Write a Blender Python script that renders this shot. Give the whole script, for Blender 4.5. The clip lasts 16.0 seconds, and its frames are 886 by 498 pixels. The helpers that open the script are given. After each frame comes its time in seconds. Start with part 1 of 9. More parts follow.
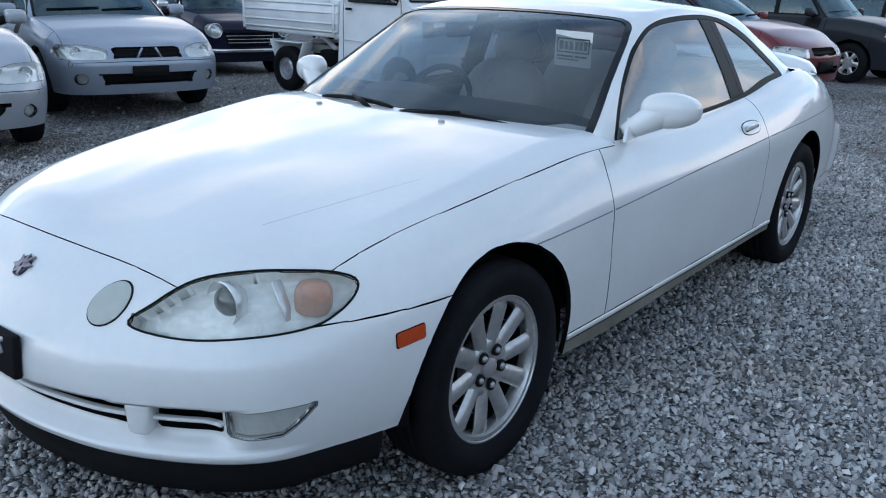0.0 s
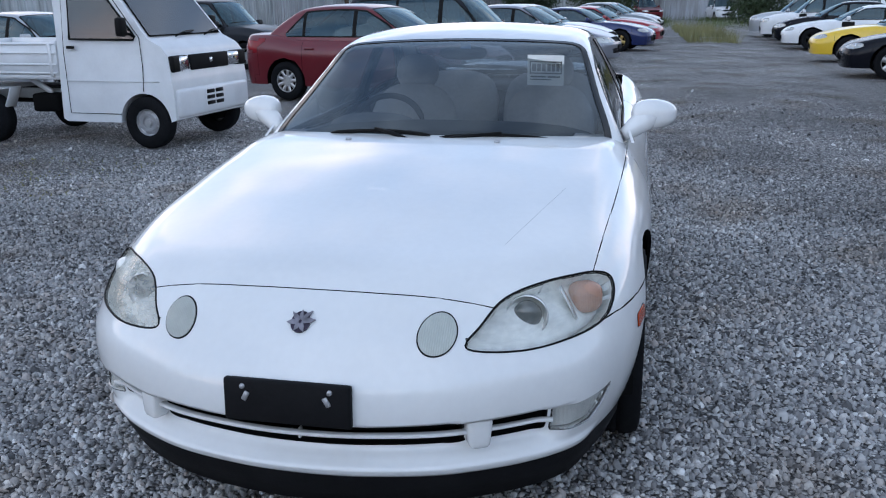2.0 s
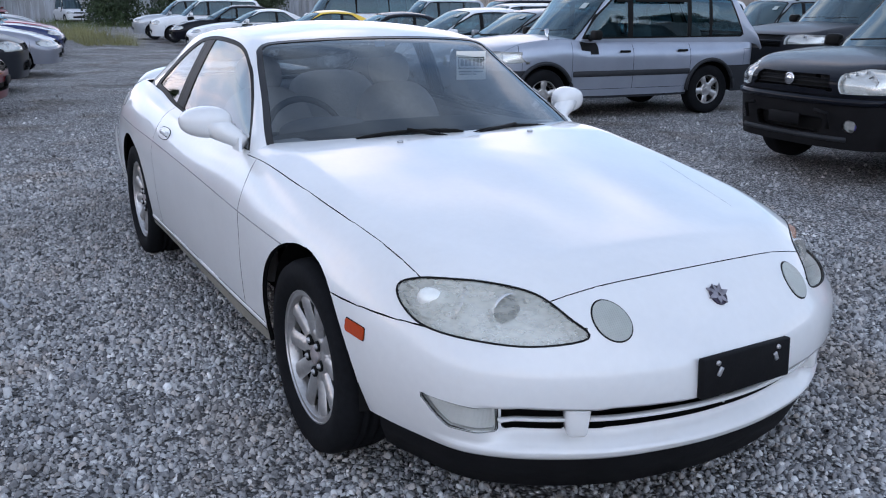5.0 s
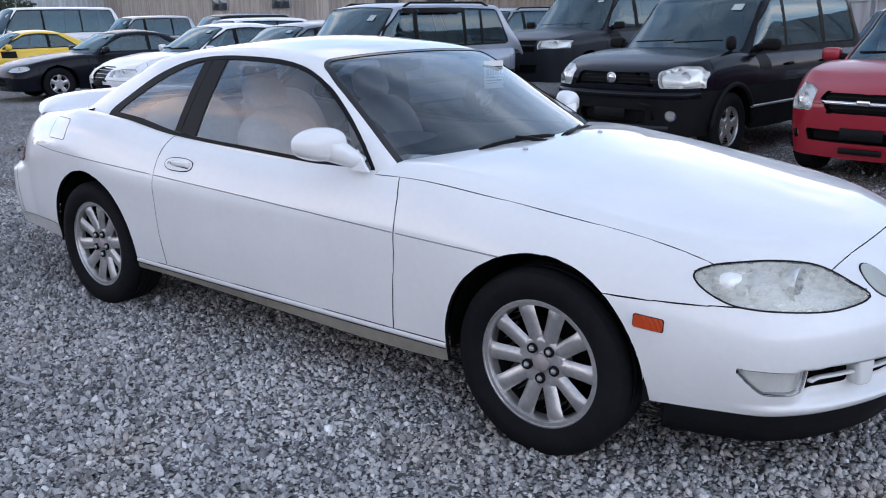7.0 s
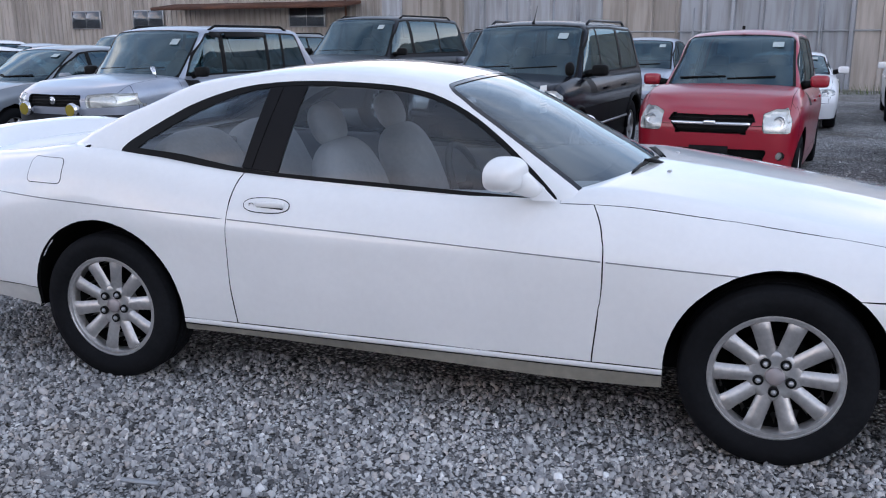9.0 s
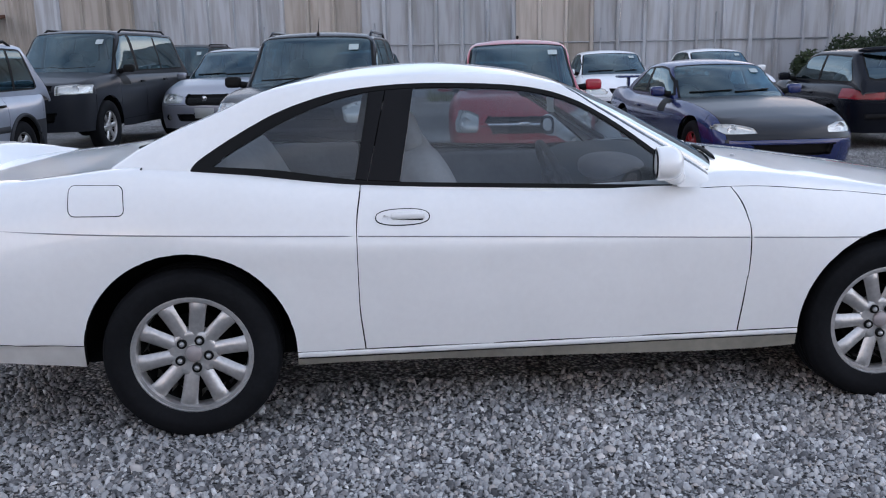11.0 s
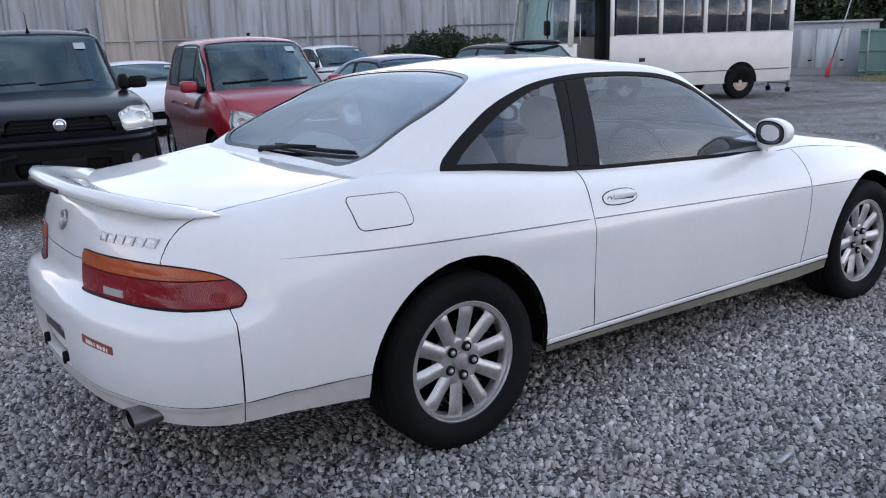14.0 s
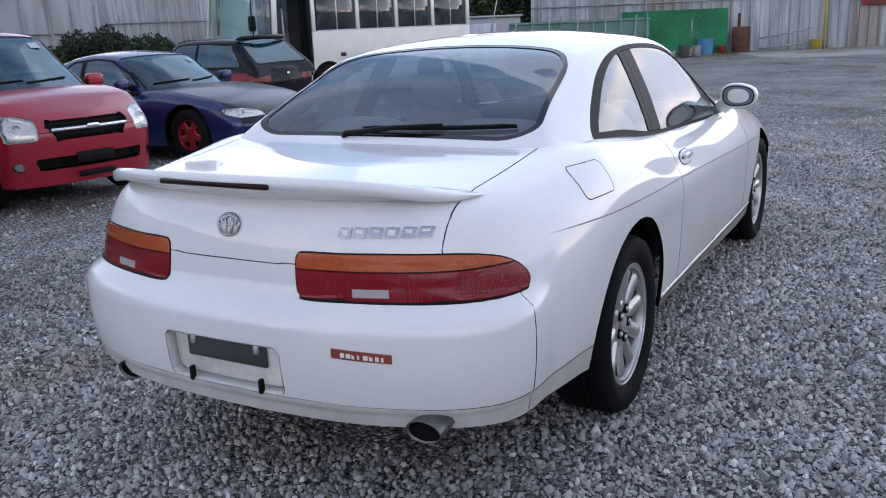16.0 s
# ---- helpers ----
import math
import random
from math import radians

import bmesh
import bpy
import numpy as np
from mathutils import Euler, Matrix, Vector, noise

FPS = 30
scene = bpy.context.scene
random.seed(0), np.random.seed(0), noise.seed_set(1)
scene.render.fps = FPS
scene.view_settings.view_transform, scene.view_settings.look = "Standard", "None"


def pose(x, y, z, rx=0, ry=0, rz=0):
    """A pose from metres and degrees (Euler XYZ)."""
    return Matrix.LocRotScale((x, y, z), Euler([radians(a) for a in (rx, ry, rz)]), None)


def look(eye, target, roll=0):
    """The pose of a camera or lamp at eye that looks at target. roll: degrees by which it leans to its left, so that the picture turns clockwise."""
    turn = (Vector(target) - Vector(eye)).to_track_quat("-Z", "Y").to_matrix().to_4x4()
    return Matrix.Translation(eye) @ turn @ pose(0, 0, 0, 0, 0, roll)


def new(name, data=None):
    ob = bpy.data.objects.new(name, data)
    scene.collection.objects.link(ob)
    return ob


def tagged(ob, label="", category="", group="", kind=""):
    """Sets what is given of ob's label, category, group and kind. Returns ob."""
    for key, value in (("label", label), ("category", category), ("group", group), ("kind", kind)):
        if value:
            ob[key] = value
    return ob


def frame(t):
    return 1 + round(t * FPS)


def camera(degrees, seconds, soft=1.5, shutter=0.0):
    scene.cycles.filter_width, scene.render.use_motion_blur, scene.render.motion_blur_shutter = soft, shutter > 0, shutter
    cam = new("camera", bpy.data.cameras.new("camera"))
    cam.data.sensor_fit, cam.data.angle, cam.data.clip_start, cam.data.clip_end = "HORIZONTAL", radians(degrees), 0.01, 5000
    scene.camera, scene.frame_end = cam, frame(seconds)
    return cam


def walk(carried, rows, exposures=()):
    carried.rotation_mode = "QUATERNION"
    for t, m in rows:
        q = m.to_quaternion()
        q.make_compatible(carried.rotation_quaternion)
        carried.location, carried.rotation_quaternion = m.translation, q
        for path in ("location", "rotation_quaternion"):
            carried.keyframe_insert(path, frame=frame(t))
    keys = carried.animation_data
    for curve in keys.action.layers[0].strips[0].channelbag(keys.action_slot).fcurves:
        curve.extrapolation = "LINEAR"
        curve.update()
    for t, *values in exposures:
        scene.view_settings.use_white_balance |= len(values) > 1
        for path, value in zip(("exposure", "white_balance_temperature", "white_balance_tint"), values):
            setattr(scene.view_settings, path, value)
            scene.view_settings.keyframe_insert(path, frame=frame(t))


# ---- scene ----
cam = camera(54.7, 16.0, soft=1.1)

PATH = [
    (0, (3.223, 2.122, 1.375), (1.721, 0.944, 0.778), 1.6),
    (0.5, (3.537, 1.832, 1.393), (1.913, 0.829, 0.793), 1.2),
    (1, (3.875, 1.543, 1.396), (2.138, 0.736, 0.819), 0.2),
    (1.5, (4.078, 1.192, 1.416), (2.259, 0.578, 0.856), -0.6),
    (2, (4.187, 0.806, 1.431), (2.31, 0.388, 0.881), -0.8),
    (2.5, (4.272, 0.363, 1.436), (2.359, 0.163, 0.89), -0.6),
    (3, (4.197, -0.056, 1.391), (2.275, -0.002, 0.841), 0.3),
    (3.2, (4.165, -0.227, 1.402), (2.25, -0.068, 0.848), 0.5),
    (5.3, (3.719, -1.995, 1.43), (2.109, -0.94, 0.887), -0.3),
    (5.5, (3.639, -2.134, 1.437), (2.067, -1.021, 0.9), -0.7),
    (6, (3.331, -2.448, 1.417), (1.861, -1.197, 0.893), -1.0),
    (6.5, (3.055, -2.783, 1.397), (1.717, -1.39, 0.877), -0.8),
    (7, (2.75, -3.092, 1.425), (1.542, -1.587, 0.898), -1.0),
    (7.5, (2.366, -3.295, 1.416), (1.303, -1.681, 0.902), -0.6),
    (8, (1.992, -3.527, 1.404), (1.097, -1.811, 0.901), -0.0),
    (8.5, (1.57, -3.686, 1.412), (0.82, -1.9, 0.912), -0.1),
    (9, (1.115, -3.774, 1.429), (0.515, -1.927, 0.952), -0.2),
    (9.2, (0.929, -3.816, 1.409), (0.416, -1.941, 0.94), -0.4),
    (11.3, (-0.955, -3.917, 1.38), (-0.679, -1.988, 0.931), -1.0),
    (11.5, (-1.107, -3.899, 1.39), (-0.78, -1.979, 0.939), -1.0),
    (12, (-1.564, -3.889, 1.389), (-1.066, -2.005, 0.941), -0.6),
    (12.5, (-1.999, -3.815, 1.417), (-1.33, -1.986, 0.963), -0.5),
    (13, (-2.374, -3.606, 1.42), (-1.543, -1.85, 0.947), -1.5),
    (13.5, (-2.743, -3.375, 1.411), (-1.743, -1.711, 0.928), -1.5),
    (14, (-3.075, -3.104, 1.416), (-1.926, -1.538, 0.94), -1.7),
    (14.5, (-3.401, -2.787, 1.409), (-2.098, -1.343, 0.941), -2.1),
    (15, (-3.722, -2.459, 1.421), (-2.257, -1.174, 0.973), -2.9),
    (15.5, (-3.974, -2.098, 1.386), (-2.397, -0.96, 0.916), -3.0),
    (16, (-4.21, -1.708, 1.378), (-2.522, -0.761, 0.873), -2.5),
]
walk(cam, [(t, look(e, g, r)) for t, e, g, r in PATH],
     [(0.0, 0.33, 5640, 1), (1.0, 0.36, 5740, 4), (2.5, 0.38, 5850, 8), (6.0, 0.53, 6000, 11), (9.0, 0.63, 6140, 12), (12.5, 0.58, 6230, 11), (14.5, 0.55, 6170, 12), (16.0, 0.51, 6110, 13)])

# ---- light ----
world = bpy.data.worlds.new("evening_sky")
scene.world = world
world.use_nodes = True
wt = world.node_tree
wt.nodes.clear()
w_out = wt.nodes.new("ShaderNodeOutputWorld")
w_bg = wt.nodes.new("ShaderNodeBackground")
w_sky = wt.nodes.new("ShaderNodeTexSky")
w_sky.sky_type, w_sky.sun_disc = "NISHITA", False
w_sky.sun_elevation, w_sky.sun_rotation = radians(20), radians(94)
w_sky.air_density, w_sky.dust_density, w_sky.ozone_density = 1.0, 0.0, 2.0
w_bg.inputs["Strength"].default_value = 0.15
# thin evening clouds, warm where they catch the low sun
w_co = wt.nodes.new("ShaderNodeTexCoord")
w_map = wt.nodes.new("ShaderNodeMapping")
w_map.inputs["Scale"].default_value = (1.3, 2.0, 3.6)
w_map.inputs["Rotation"].default_value = (0.3, 0.2, 0.6)
w_noise = wt.nodes.new("ShaderNodeTexNoise")
w_noise.inputs["Scale"].default_value = 1.5
w_noise.inputs["Detail"].default_value = 3.0
w_noise.inputs["Roughness"].default_value = 0.5
w_ramp = wt.nodes.new("ShaderNodeValToRGB")
w_ramp.color_ramp.elements[0].position = 0.28
w_ramp.color_ramp.elements[0].color = (0, 0, 0, 1)
w_ramp.color_ramp.elements[1].position = 0.84
w_ramp.color_ramp.elements[1].color = (0.85, 0.85, 0.85, 1)
w_mix = wt.nodes.new("ShaderNodeMix")
w_mix.data_type = "RGBA"
wt.links.new(w_co.outputs["Generated"], w_map.inputs["Vector"])
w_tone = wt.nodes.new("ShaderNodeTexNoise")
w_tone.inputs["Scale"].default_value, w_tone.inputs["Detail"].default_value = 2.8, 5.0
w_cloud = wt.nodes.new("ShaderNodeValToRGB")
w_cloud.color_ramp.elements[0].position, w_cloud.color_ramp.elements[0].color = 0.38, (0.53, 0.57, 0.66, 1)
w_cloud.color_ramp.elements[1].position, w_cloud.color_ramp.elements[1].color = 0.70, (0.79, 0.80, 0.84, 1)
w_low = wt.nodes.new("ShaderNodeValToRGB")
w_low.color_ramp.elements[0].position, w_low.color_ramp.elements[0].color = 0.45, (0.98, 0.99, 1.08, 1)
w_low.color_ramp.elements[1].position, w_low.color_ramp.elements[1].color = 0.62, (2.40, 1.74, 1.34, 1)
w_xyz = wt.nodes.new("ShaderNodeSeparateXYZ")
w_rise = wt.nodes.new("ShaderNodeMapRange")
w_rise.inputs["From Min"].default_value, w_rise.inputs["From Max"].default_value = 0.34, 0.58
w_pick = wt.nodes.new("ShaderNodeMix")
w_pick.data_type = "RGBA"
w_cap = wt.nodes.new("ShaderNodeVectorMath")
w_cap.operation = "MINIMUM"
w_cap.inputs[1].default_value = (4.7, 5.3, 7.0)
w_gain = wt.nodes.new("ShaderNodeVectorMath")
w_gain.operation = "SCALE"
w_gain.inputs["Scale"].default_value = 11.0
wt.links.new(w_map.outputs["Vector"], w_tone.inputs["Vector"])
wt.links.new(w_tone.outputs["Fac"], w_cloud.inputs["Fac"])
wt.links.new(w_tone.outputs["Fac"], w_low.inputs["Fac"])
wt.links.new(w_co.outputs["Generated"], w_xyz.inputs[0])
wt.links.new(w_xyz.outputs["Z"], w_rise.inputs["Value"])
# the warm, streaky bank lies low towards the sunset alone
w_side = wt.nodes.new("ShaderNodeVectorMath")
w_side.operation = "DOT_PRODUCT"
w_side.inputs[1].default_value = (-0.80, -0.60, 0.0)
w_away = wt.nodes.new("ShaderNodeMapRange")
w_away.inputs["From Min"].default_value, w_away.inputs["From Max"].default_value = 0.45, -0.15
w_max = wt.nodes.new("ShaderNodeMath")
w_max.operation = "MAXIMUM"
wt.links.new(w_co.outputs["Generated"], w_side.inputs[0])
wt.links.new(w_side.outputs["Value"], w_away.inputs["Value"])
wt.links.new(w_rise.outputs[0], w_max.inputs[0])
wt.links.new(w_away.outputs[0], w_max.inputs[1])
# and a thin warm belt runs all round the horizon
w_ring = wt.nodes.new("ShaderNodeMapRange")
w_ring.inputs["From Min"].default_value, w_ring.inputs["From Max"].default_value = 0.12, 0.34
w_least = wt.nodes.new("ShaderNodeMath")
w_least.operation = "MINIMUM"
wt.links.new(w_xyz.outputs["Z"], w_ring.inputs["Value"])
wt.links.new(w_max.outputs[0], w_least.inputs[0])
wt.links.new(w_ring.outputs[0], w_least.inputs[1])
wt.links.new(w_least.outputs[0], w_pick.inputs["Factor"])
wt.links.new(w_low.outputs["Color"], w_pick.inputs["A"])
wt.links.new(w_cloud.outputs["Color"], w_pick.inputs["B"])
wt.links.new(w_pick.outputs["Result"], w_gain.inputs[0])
wt.links.new(w_map.outputs["Vector"], w_noise.inputs["Vector"])
wt.links.new(w_noise.outputs["Fac"], w_ramp.inputs["Fac"])
wt.links.new(w_ramp.outputs["Color"], w_mix.inputs["Factor"])
wt.links.new(w_sky.outputs["Color"], w_cap.inputs[0])
wt.links.new(w_cap.outputs["Vector"], w_mix.inputs["A"])
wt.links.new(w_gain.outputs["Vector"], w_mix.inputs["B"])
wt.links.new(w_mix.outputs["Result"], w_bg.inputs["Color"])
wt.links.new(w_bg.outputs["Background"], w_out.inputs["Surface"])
sun = new("sun", bpy.data.lights.new("sun", "SUN"))
sun.data.energy, sun.data.angle, sun.data.color = 0.50, radians(75), (1.0, 0.92, 0.84)
sun.matrix_world = look((9, -0.6, 3.3), (0, 0, 0))

# ---- materials ----


def material(name, color, rough=0.5, metal=0.0, coat=0.0, vary=0.0, grain=0.0, scale=30.0, bump=0.0, spec=0.5, alpha=1.0):
    """A principled material; vary: stains at two scales, bump: relief of that depth in metres, scale: grains per metre."""
    m = bpy.data.materials.new(name)
    m.use_nodes = True
    nt = m.node_tree
    b = nt.nodes["Principled BSDF"]
    b.inputs["Base Color"].default_value = (*color, 1)
    b.inputs["Roughness"].default_value = rough
    b.inputs["Metallic"].default_value = metal
    b.inputs["Specular IOR Level"].default_value = spec
    b.inputs["Coat Weight"].default_value = coat
    b.inputs["Coat Roughness"].default_value = 0.03
    b.inputs["Alpha"].default_value = alpha
    co = nt.nodes.new("ShaderNodeTexCoord")
    if vary > 0 or grain > 0:
        big = nt.nodes.new("ShaderNodeTexNoise")
        big.inputs["Scale"].default_value, big.inputs["Detail"].default_value = scale * 0.08, 4
        small = nt.nodes.new("ShaderNodeTexNoise")
        small.inputs["Scale"].default_value, small.inputs["Detail"].default_value = scale, 5
        nt.links.new(co.outputs["Object"], big.inputs["Vector"])
        nt.links.new(co.outputs["Object"], small.inputs["Vector"])
        r1 = nt.nodes.new("ShaderNodeMapRange")
        r1.inputs["From Min"].default_value, r1.inputs["From Max"].default_value = 0.3, 0.7
        r1.inputs["To Min"].default_value, r1.inputs["To Max"].default_value = 1 - vary, 1 + vary
        r2 = nt.nodes.new("ShaderNodeMapRange")
        r2.inputs["From Min"].default_value, r2.inputs["From Max"].default_value = 0.3, 0.7
        r2.inputs["To Min"].default_value, r2.inputs["To Max"].default_value = 1 - grain, 1 + grain
        nt.links.new(big.outputs["Fac"], r1.inputs["Value"])
        nt.links.new(small.outputs["Fac"], r2.inputs["Value"])
        mul = nt.nodes.new("ShaderNodeMath")
        mul.operation = "MULTIPLY"
        nt.links.new(r1.outputs[0], mul.inputs[0])
        nt.links.new(r2.outputs[0], mul.inputs[1])
        vm = nt.nodes.new("ShaderNodeVectorMath")
        vm.operation = "SCALE"
        vm.inputs[0].default_value = color
        nt.links.new(mul.outputs[0], vm.inputs["Scale"])
        nt.links.new(vm.outputs["Vector"], b.inputs["Base Color"])
    if bump > 0:
        n = nt.nodes.new("ShaderNodeTexNoise")
        n.inputs["Scale"].default_value, n.inputs["Detail"].default_value = scale, 4
        nt.links.new(co.outputs["Object"], n.inputs["Vector"])
        bp = nt.nodes.new("ShaderNodeBump")
        bp.inputs["Strength"].default_value, bp.inputs["Distance"].default_value = 1.0, bump
        nt.links.new(n.outputs["Fac"], bp.inputs["Height"])
        nt.links.new(bp.outputs["Normal"], b.inputs["Normal"])
    return m


def paint(name, color, metal=0.0, rough=0.28, dirt=0.04, coat=0.55, spec=0.5):
    m = material(name, color, rough, metal, coat=coat, spec=spec, vary=dirt, grain=0.015, scale=40)
    return m


def glass(name, tint=(0.75, 0.8, 0.8), rough=0.0, clear=0.8, gloss=0.09, peak=0.55, sheen=(1, 1, 1), rise=2.3):
    """Thin car glass: mostly straight through, with a real mirror share by angle."""
    m = bpy.data.materials.new(name)
    m.use_nodes = True
    nt = m.node_tree
    nt.nodes.clear()
    out = nt.nodes.new("ShaderNodeOutputMaterial")
    tr = nt.nodes.new("ShaderNodeBsdfTransparent")
    tr.inputs["Color"].default_value = (*[c * clear for c in tint], 1)
    gl = nt.nodes.new("ShaderNodeBsdfGlossy")
    gl.inputs["Roughness"].default_value = rough
    gl.inputs["Color"].default_value = (*sheen, 1)
    lw = nt.nodes.new("ShaderNodeLayerWeight")
    lw.inputs["Blend"].default_value = 0.5
    pw = nt.nodes.new("ShaderNodeMath")
    pw.operation = "POWER"
    pw.inputs[1].default_value = rise
    fr = nt.nodes.new("ShaderNodeMath")
    fr.operation = "MULTIPLY_ADD"
    fr.inputs[1].default_value, fr.inputs[2].default_value = peak - gloss, gloss
    nt.links.new(lw.outputs["Facing"], pw.inputs[0])
    nt.links.new(pw.outputs[0], fr.inputs[0])
    mx = nt.nodes.new("ShaderNodeMixShader")
    nt.links.new(fr.outputs[0], mx.inputs["Fac"])
    nt.links.new(tr.outputs[0], mx.inputs[1])
    nt.links.new(gl.outputs[0], mx.inputs[2])
    nt.links.new(mx.outputs[0], out.inputs["Surface"])
    return m


def lens(name, color, rough=0.12, ribs=60.0, mix=0.5):
    """Lamp plastic: a clear gloss over a cloudy, faintly ribbed body."""
    m = material(name, color, rough, 0.0, coat=0.35, vary=0.12, grain=0.05, scale=30, spec=0.3)
    nt = m.node_tree
    b = nt.nodes["Principled BSDF"]
    co = nt.nodes.new("ShaderNodeTexCoord")
    wv = nt.nodes.new("ShaderNodeTexWave")
    wv.bands_direction = "Y"
    wv.inputs["Scale"].default_value = ribs
    nt.links.new(co.outputs["Object"], wv.inputs["Vector"])
    bp = nt.nodes.new("ShaderNodeBump")
    bp.inputs["Strength"].default_value, bp.inputs["Distance"].default_value = 0.4, 0.002
    nt.links.new(wv.outputs["Fac"], bp.inputs["Height"])
    nt.links.new(bp.outputs["Normal"], b.inputs["Normal"])
    return m


WHITE = paint("pearl_white_paint", (0.77, 0.77, 0.757), rough=0.35, dirt=0.03, coat=1.0)
PRIMER = material("dark_gap", (0.008, 0.008, 0.008), 0.9, spec=0.05)
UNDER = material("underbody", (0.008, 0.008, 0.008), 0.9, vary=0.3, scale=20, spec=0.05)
BLACK = material("black_trim", (0.008, 0.008, 0.008), 0.5, vary=0.15, scale=40, spec=0.10)
BLACK_MATT = material("black_plastic", (0.009, 0.009, 0.010), 0.6, vary=0.2, grain=0.1, scale=90, bump=0.0006, spec=0.10)
RUBBER = material("tyre_rubber", (0.010, 0.0105, 0.012), 0.75, vary=0.25, grain=0.15, scale=60, bump=0.0008, spec=0.08)
ALLOY = material("alloy_silver", (0.52, 0.51, 0.50), 0.36, 0.8, vary=0.2, grain=0.10, scale=60)
STEEL = material("wheel_steel", (0.46, 0.46, 0.47), 0.40, 0.6, vary=0.15, scale=60)
CHROME = material("chrome", (0.75, 0.75, 0.76), 0.12, 1.0, vary=0.05, scale=40)
GLASS = glass("car_glass", (0.72, 0.79, 0.84), 0.0, 0.75, 0.06)
SCREEN = glass("screen_glass", (0.70, 0.78, 0.84), 0.0, 0.54, 0.06, 0.95, (0.88, 0.96, 1.0), 3.4)
CABIN_GLASS = glass("smoky_car_glass", (0.32, 0.56, 0.64), 0.0, 0.45, 0.08, 0.45, (0.74, 0.93, 1.0))
GLASS_DARK = glass("tinted_glass", (0.42, 0.46, 0.50), 0.0, 0.85, 0.07)
CLEAR = glass("lamp_cover", (0.97, 0.97, 0.95), 0.04, 0.97, 0.04)


def aged_plastic(name, lo, hi):
    """Clear lamp plastic with a cloudy share between lo and hi."""
    m = bpy.data.materials.new(name)
    m.use_nodes = True
    nt = m.node_tree
    out, pr = nt.nodes["Material Output"], nt.nodes["Principled BSDF"]
    pr.inputs["Base Color"].default_value = (0.60, 0.60, 0.53, 1)
    pr.inputs["Roughness"].default_value, pr.inputs["Coat Weight"].default_value = 0.22, 0.6
    tr, mx, no, mr = [nt.nodes.new(n) for n in ("ShaderNodeBsdfTransparent", "ShaderNodeMixShader", "ShaderNodeTexNoise", "ShaderNodeMapRange")]
    no.inputs["Scale"].default_value, no.inputs["Detail"].default_value = 12, 4
    mr.inputs["From Min"].default_value, mr.inputs["From Max"].default_value = 0.3, 0.7
    mr.inputs["To Min"].default_value, mr.inputs["To Max"].default_value = lo, hi
    nt.links.new(no.outputs["Fac"], mr.inputs["Value"])
    nt.links.new(mr.outputs[0], mx.inputs["Fac"])
    nt.links.new(tr.outputs[0], mx.inputs[1])
    nt.links.new(pr.outputs[0], mx.inputs[2])
    nt.links.new(mx.outputs[0], out.inputs["Surface"])
    return m


AGED = aged_plastic("aged_clear_plastic", 0.06, 0.22)
CLOUDY = aged_plastic("clouded_plastic", 0.28, 0.55)
HAZE = lens("aged_lamp", (0.44, 0.46, 0.42), 0.18, 55)
REFLECT = material("lamp_reflector", (0.72, 0.73, 0.72), 0.25, 0.6, vary=0.2, grain=0.12, scale=40)
AMBER = lens("amber_lens", (0.40, 0.070, 0.008), 0.15, 90)
MARKER = lens("deep_amber_lens", (0.46, 0.055, 0.010), 0.15, 90)
RED_LENS = lens("red_lens", (0.21, 0.002, 0.008), 0.12, 90)
SEAT_CLOTH = material("pale_seat_cover", (0.52, 0.485, 0.46), 0.85, vary=0.12, grain=0.06, scale=50, bump=0.003)
SEAT_GREY = material("grey_seat_cloth", (0.24, 0.23, 0.23), 0.9, vary=0.12, grain=0.06, scale=50, bump=0.002)
CABIN = material("dark_cabin", (0.07, 0.068, 0.066), 0.8, vary=0.2, grain=0.08, scale=40)
PAPER = material("paper_card", (0.78, 0.78, 0.74), 0.7, vary=0.04, scale=60)
# the windscreen's dimming is put into this card colour
GLASS_DIM_PAPER = material("glass_dimmed_card", (0.38, 0.44, 0.44), 0.7, vary=0.08, scale=60)
INK = material("dark_print", (0.03, 0.035, 0.03), 0.6)

# ---- mesh tools ----


def thing(name, label, category, m=None, group="", kind=""):
    ob = tagged(new(name), label, category, group, kind)
    if m is not None:
        ob.matrix_world = m
    return ob


def finish(me, mats, smooth):
    for m in (mats if isinstance(mats, (list, tuple)) else [mats]):
        me.materials.append(m)
    if smooth:
        me.polygons.foreach_set("use_smooth", [True] * len(me.polygons))
    me.update()


def part(name, bm, mats, parent=None, label="", smooth=True, crisp=None):
    """Links a bmesh as one mesh under a thing or a part."""
    me = bpy.data.meshes.new(name)
    bmesh.ops.recalc_face_normals(bm, faces=bm.faces)
    bm.to_mesh(me)
    bm.free()
    finish(me, mats, smooth)
    if smooth and crisp is not None:
        me.set_sharp_from_angle(angle=radians(crisp))
    ob = new(name, me)
    if parent is not None:
        ob.parent = parent
    if label:
        ob["label"] = label
    return ob


def raw(name, verts, faces, mats, parent=None, label="", smooth=True, normals=None, slots=None):
    me = bpy.data.meshes.new(name)
    me.from_pydata(verts, [], faces)
    finish(me, mats, smooth)
    if slots is not None:
        me.polygons.foreach_set("material_index", slots)
    if normals is not None:
        me.normals_split_custom_set_from_vertices(normals)
    ob = new(name, me)
    if parent is not None:
        ob.parent = parent
    if label:
        ob["label"] = label
    return ob


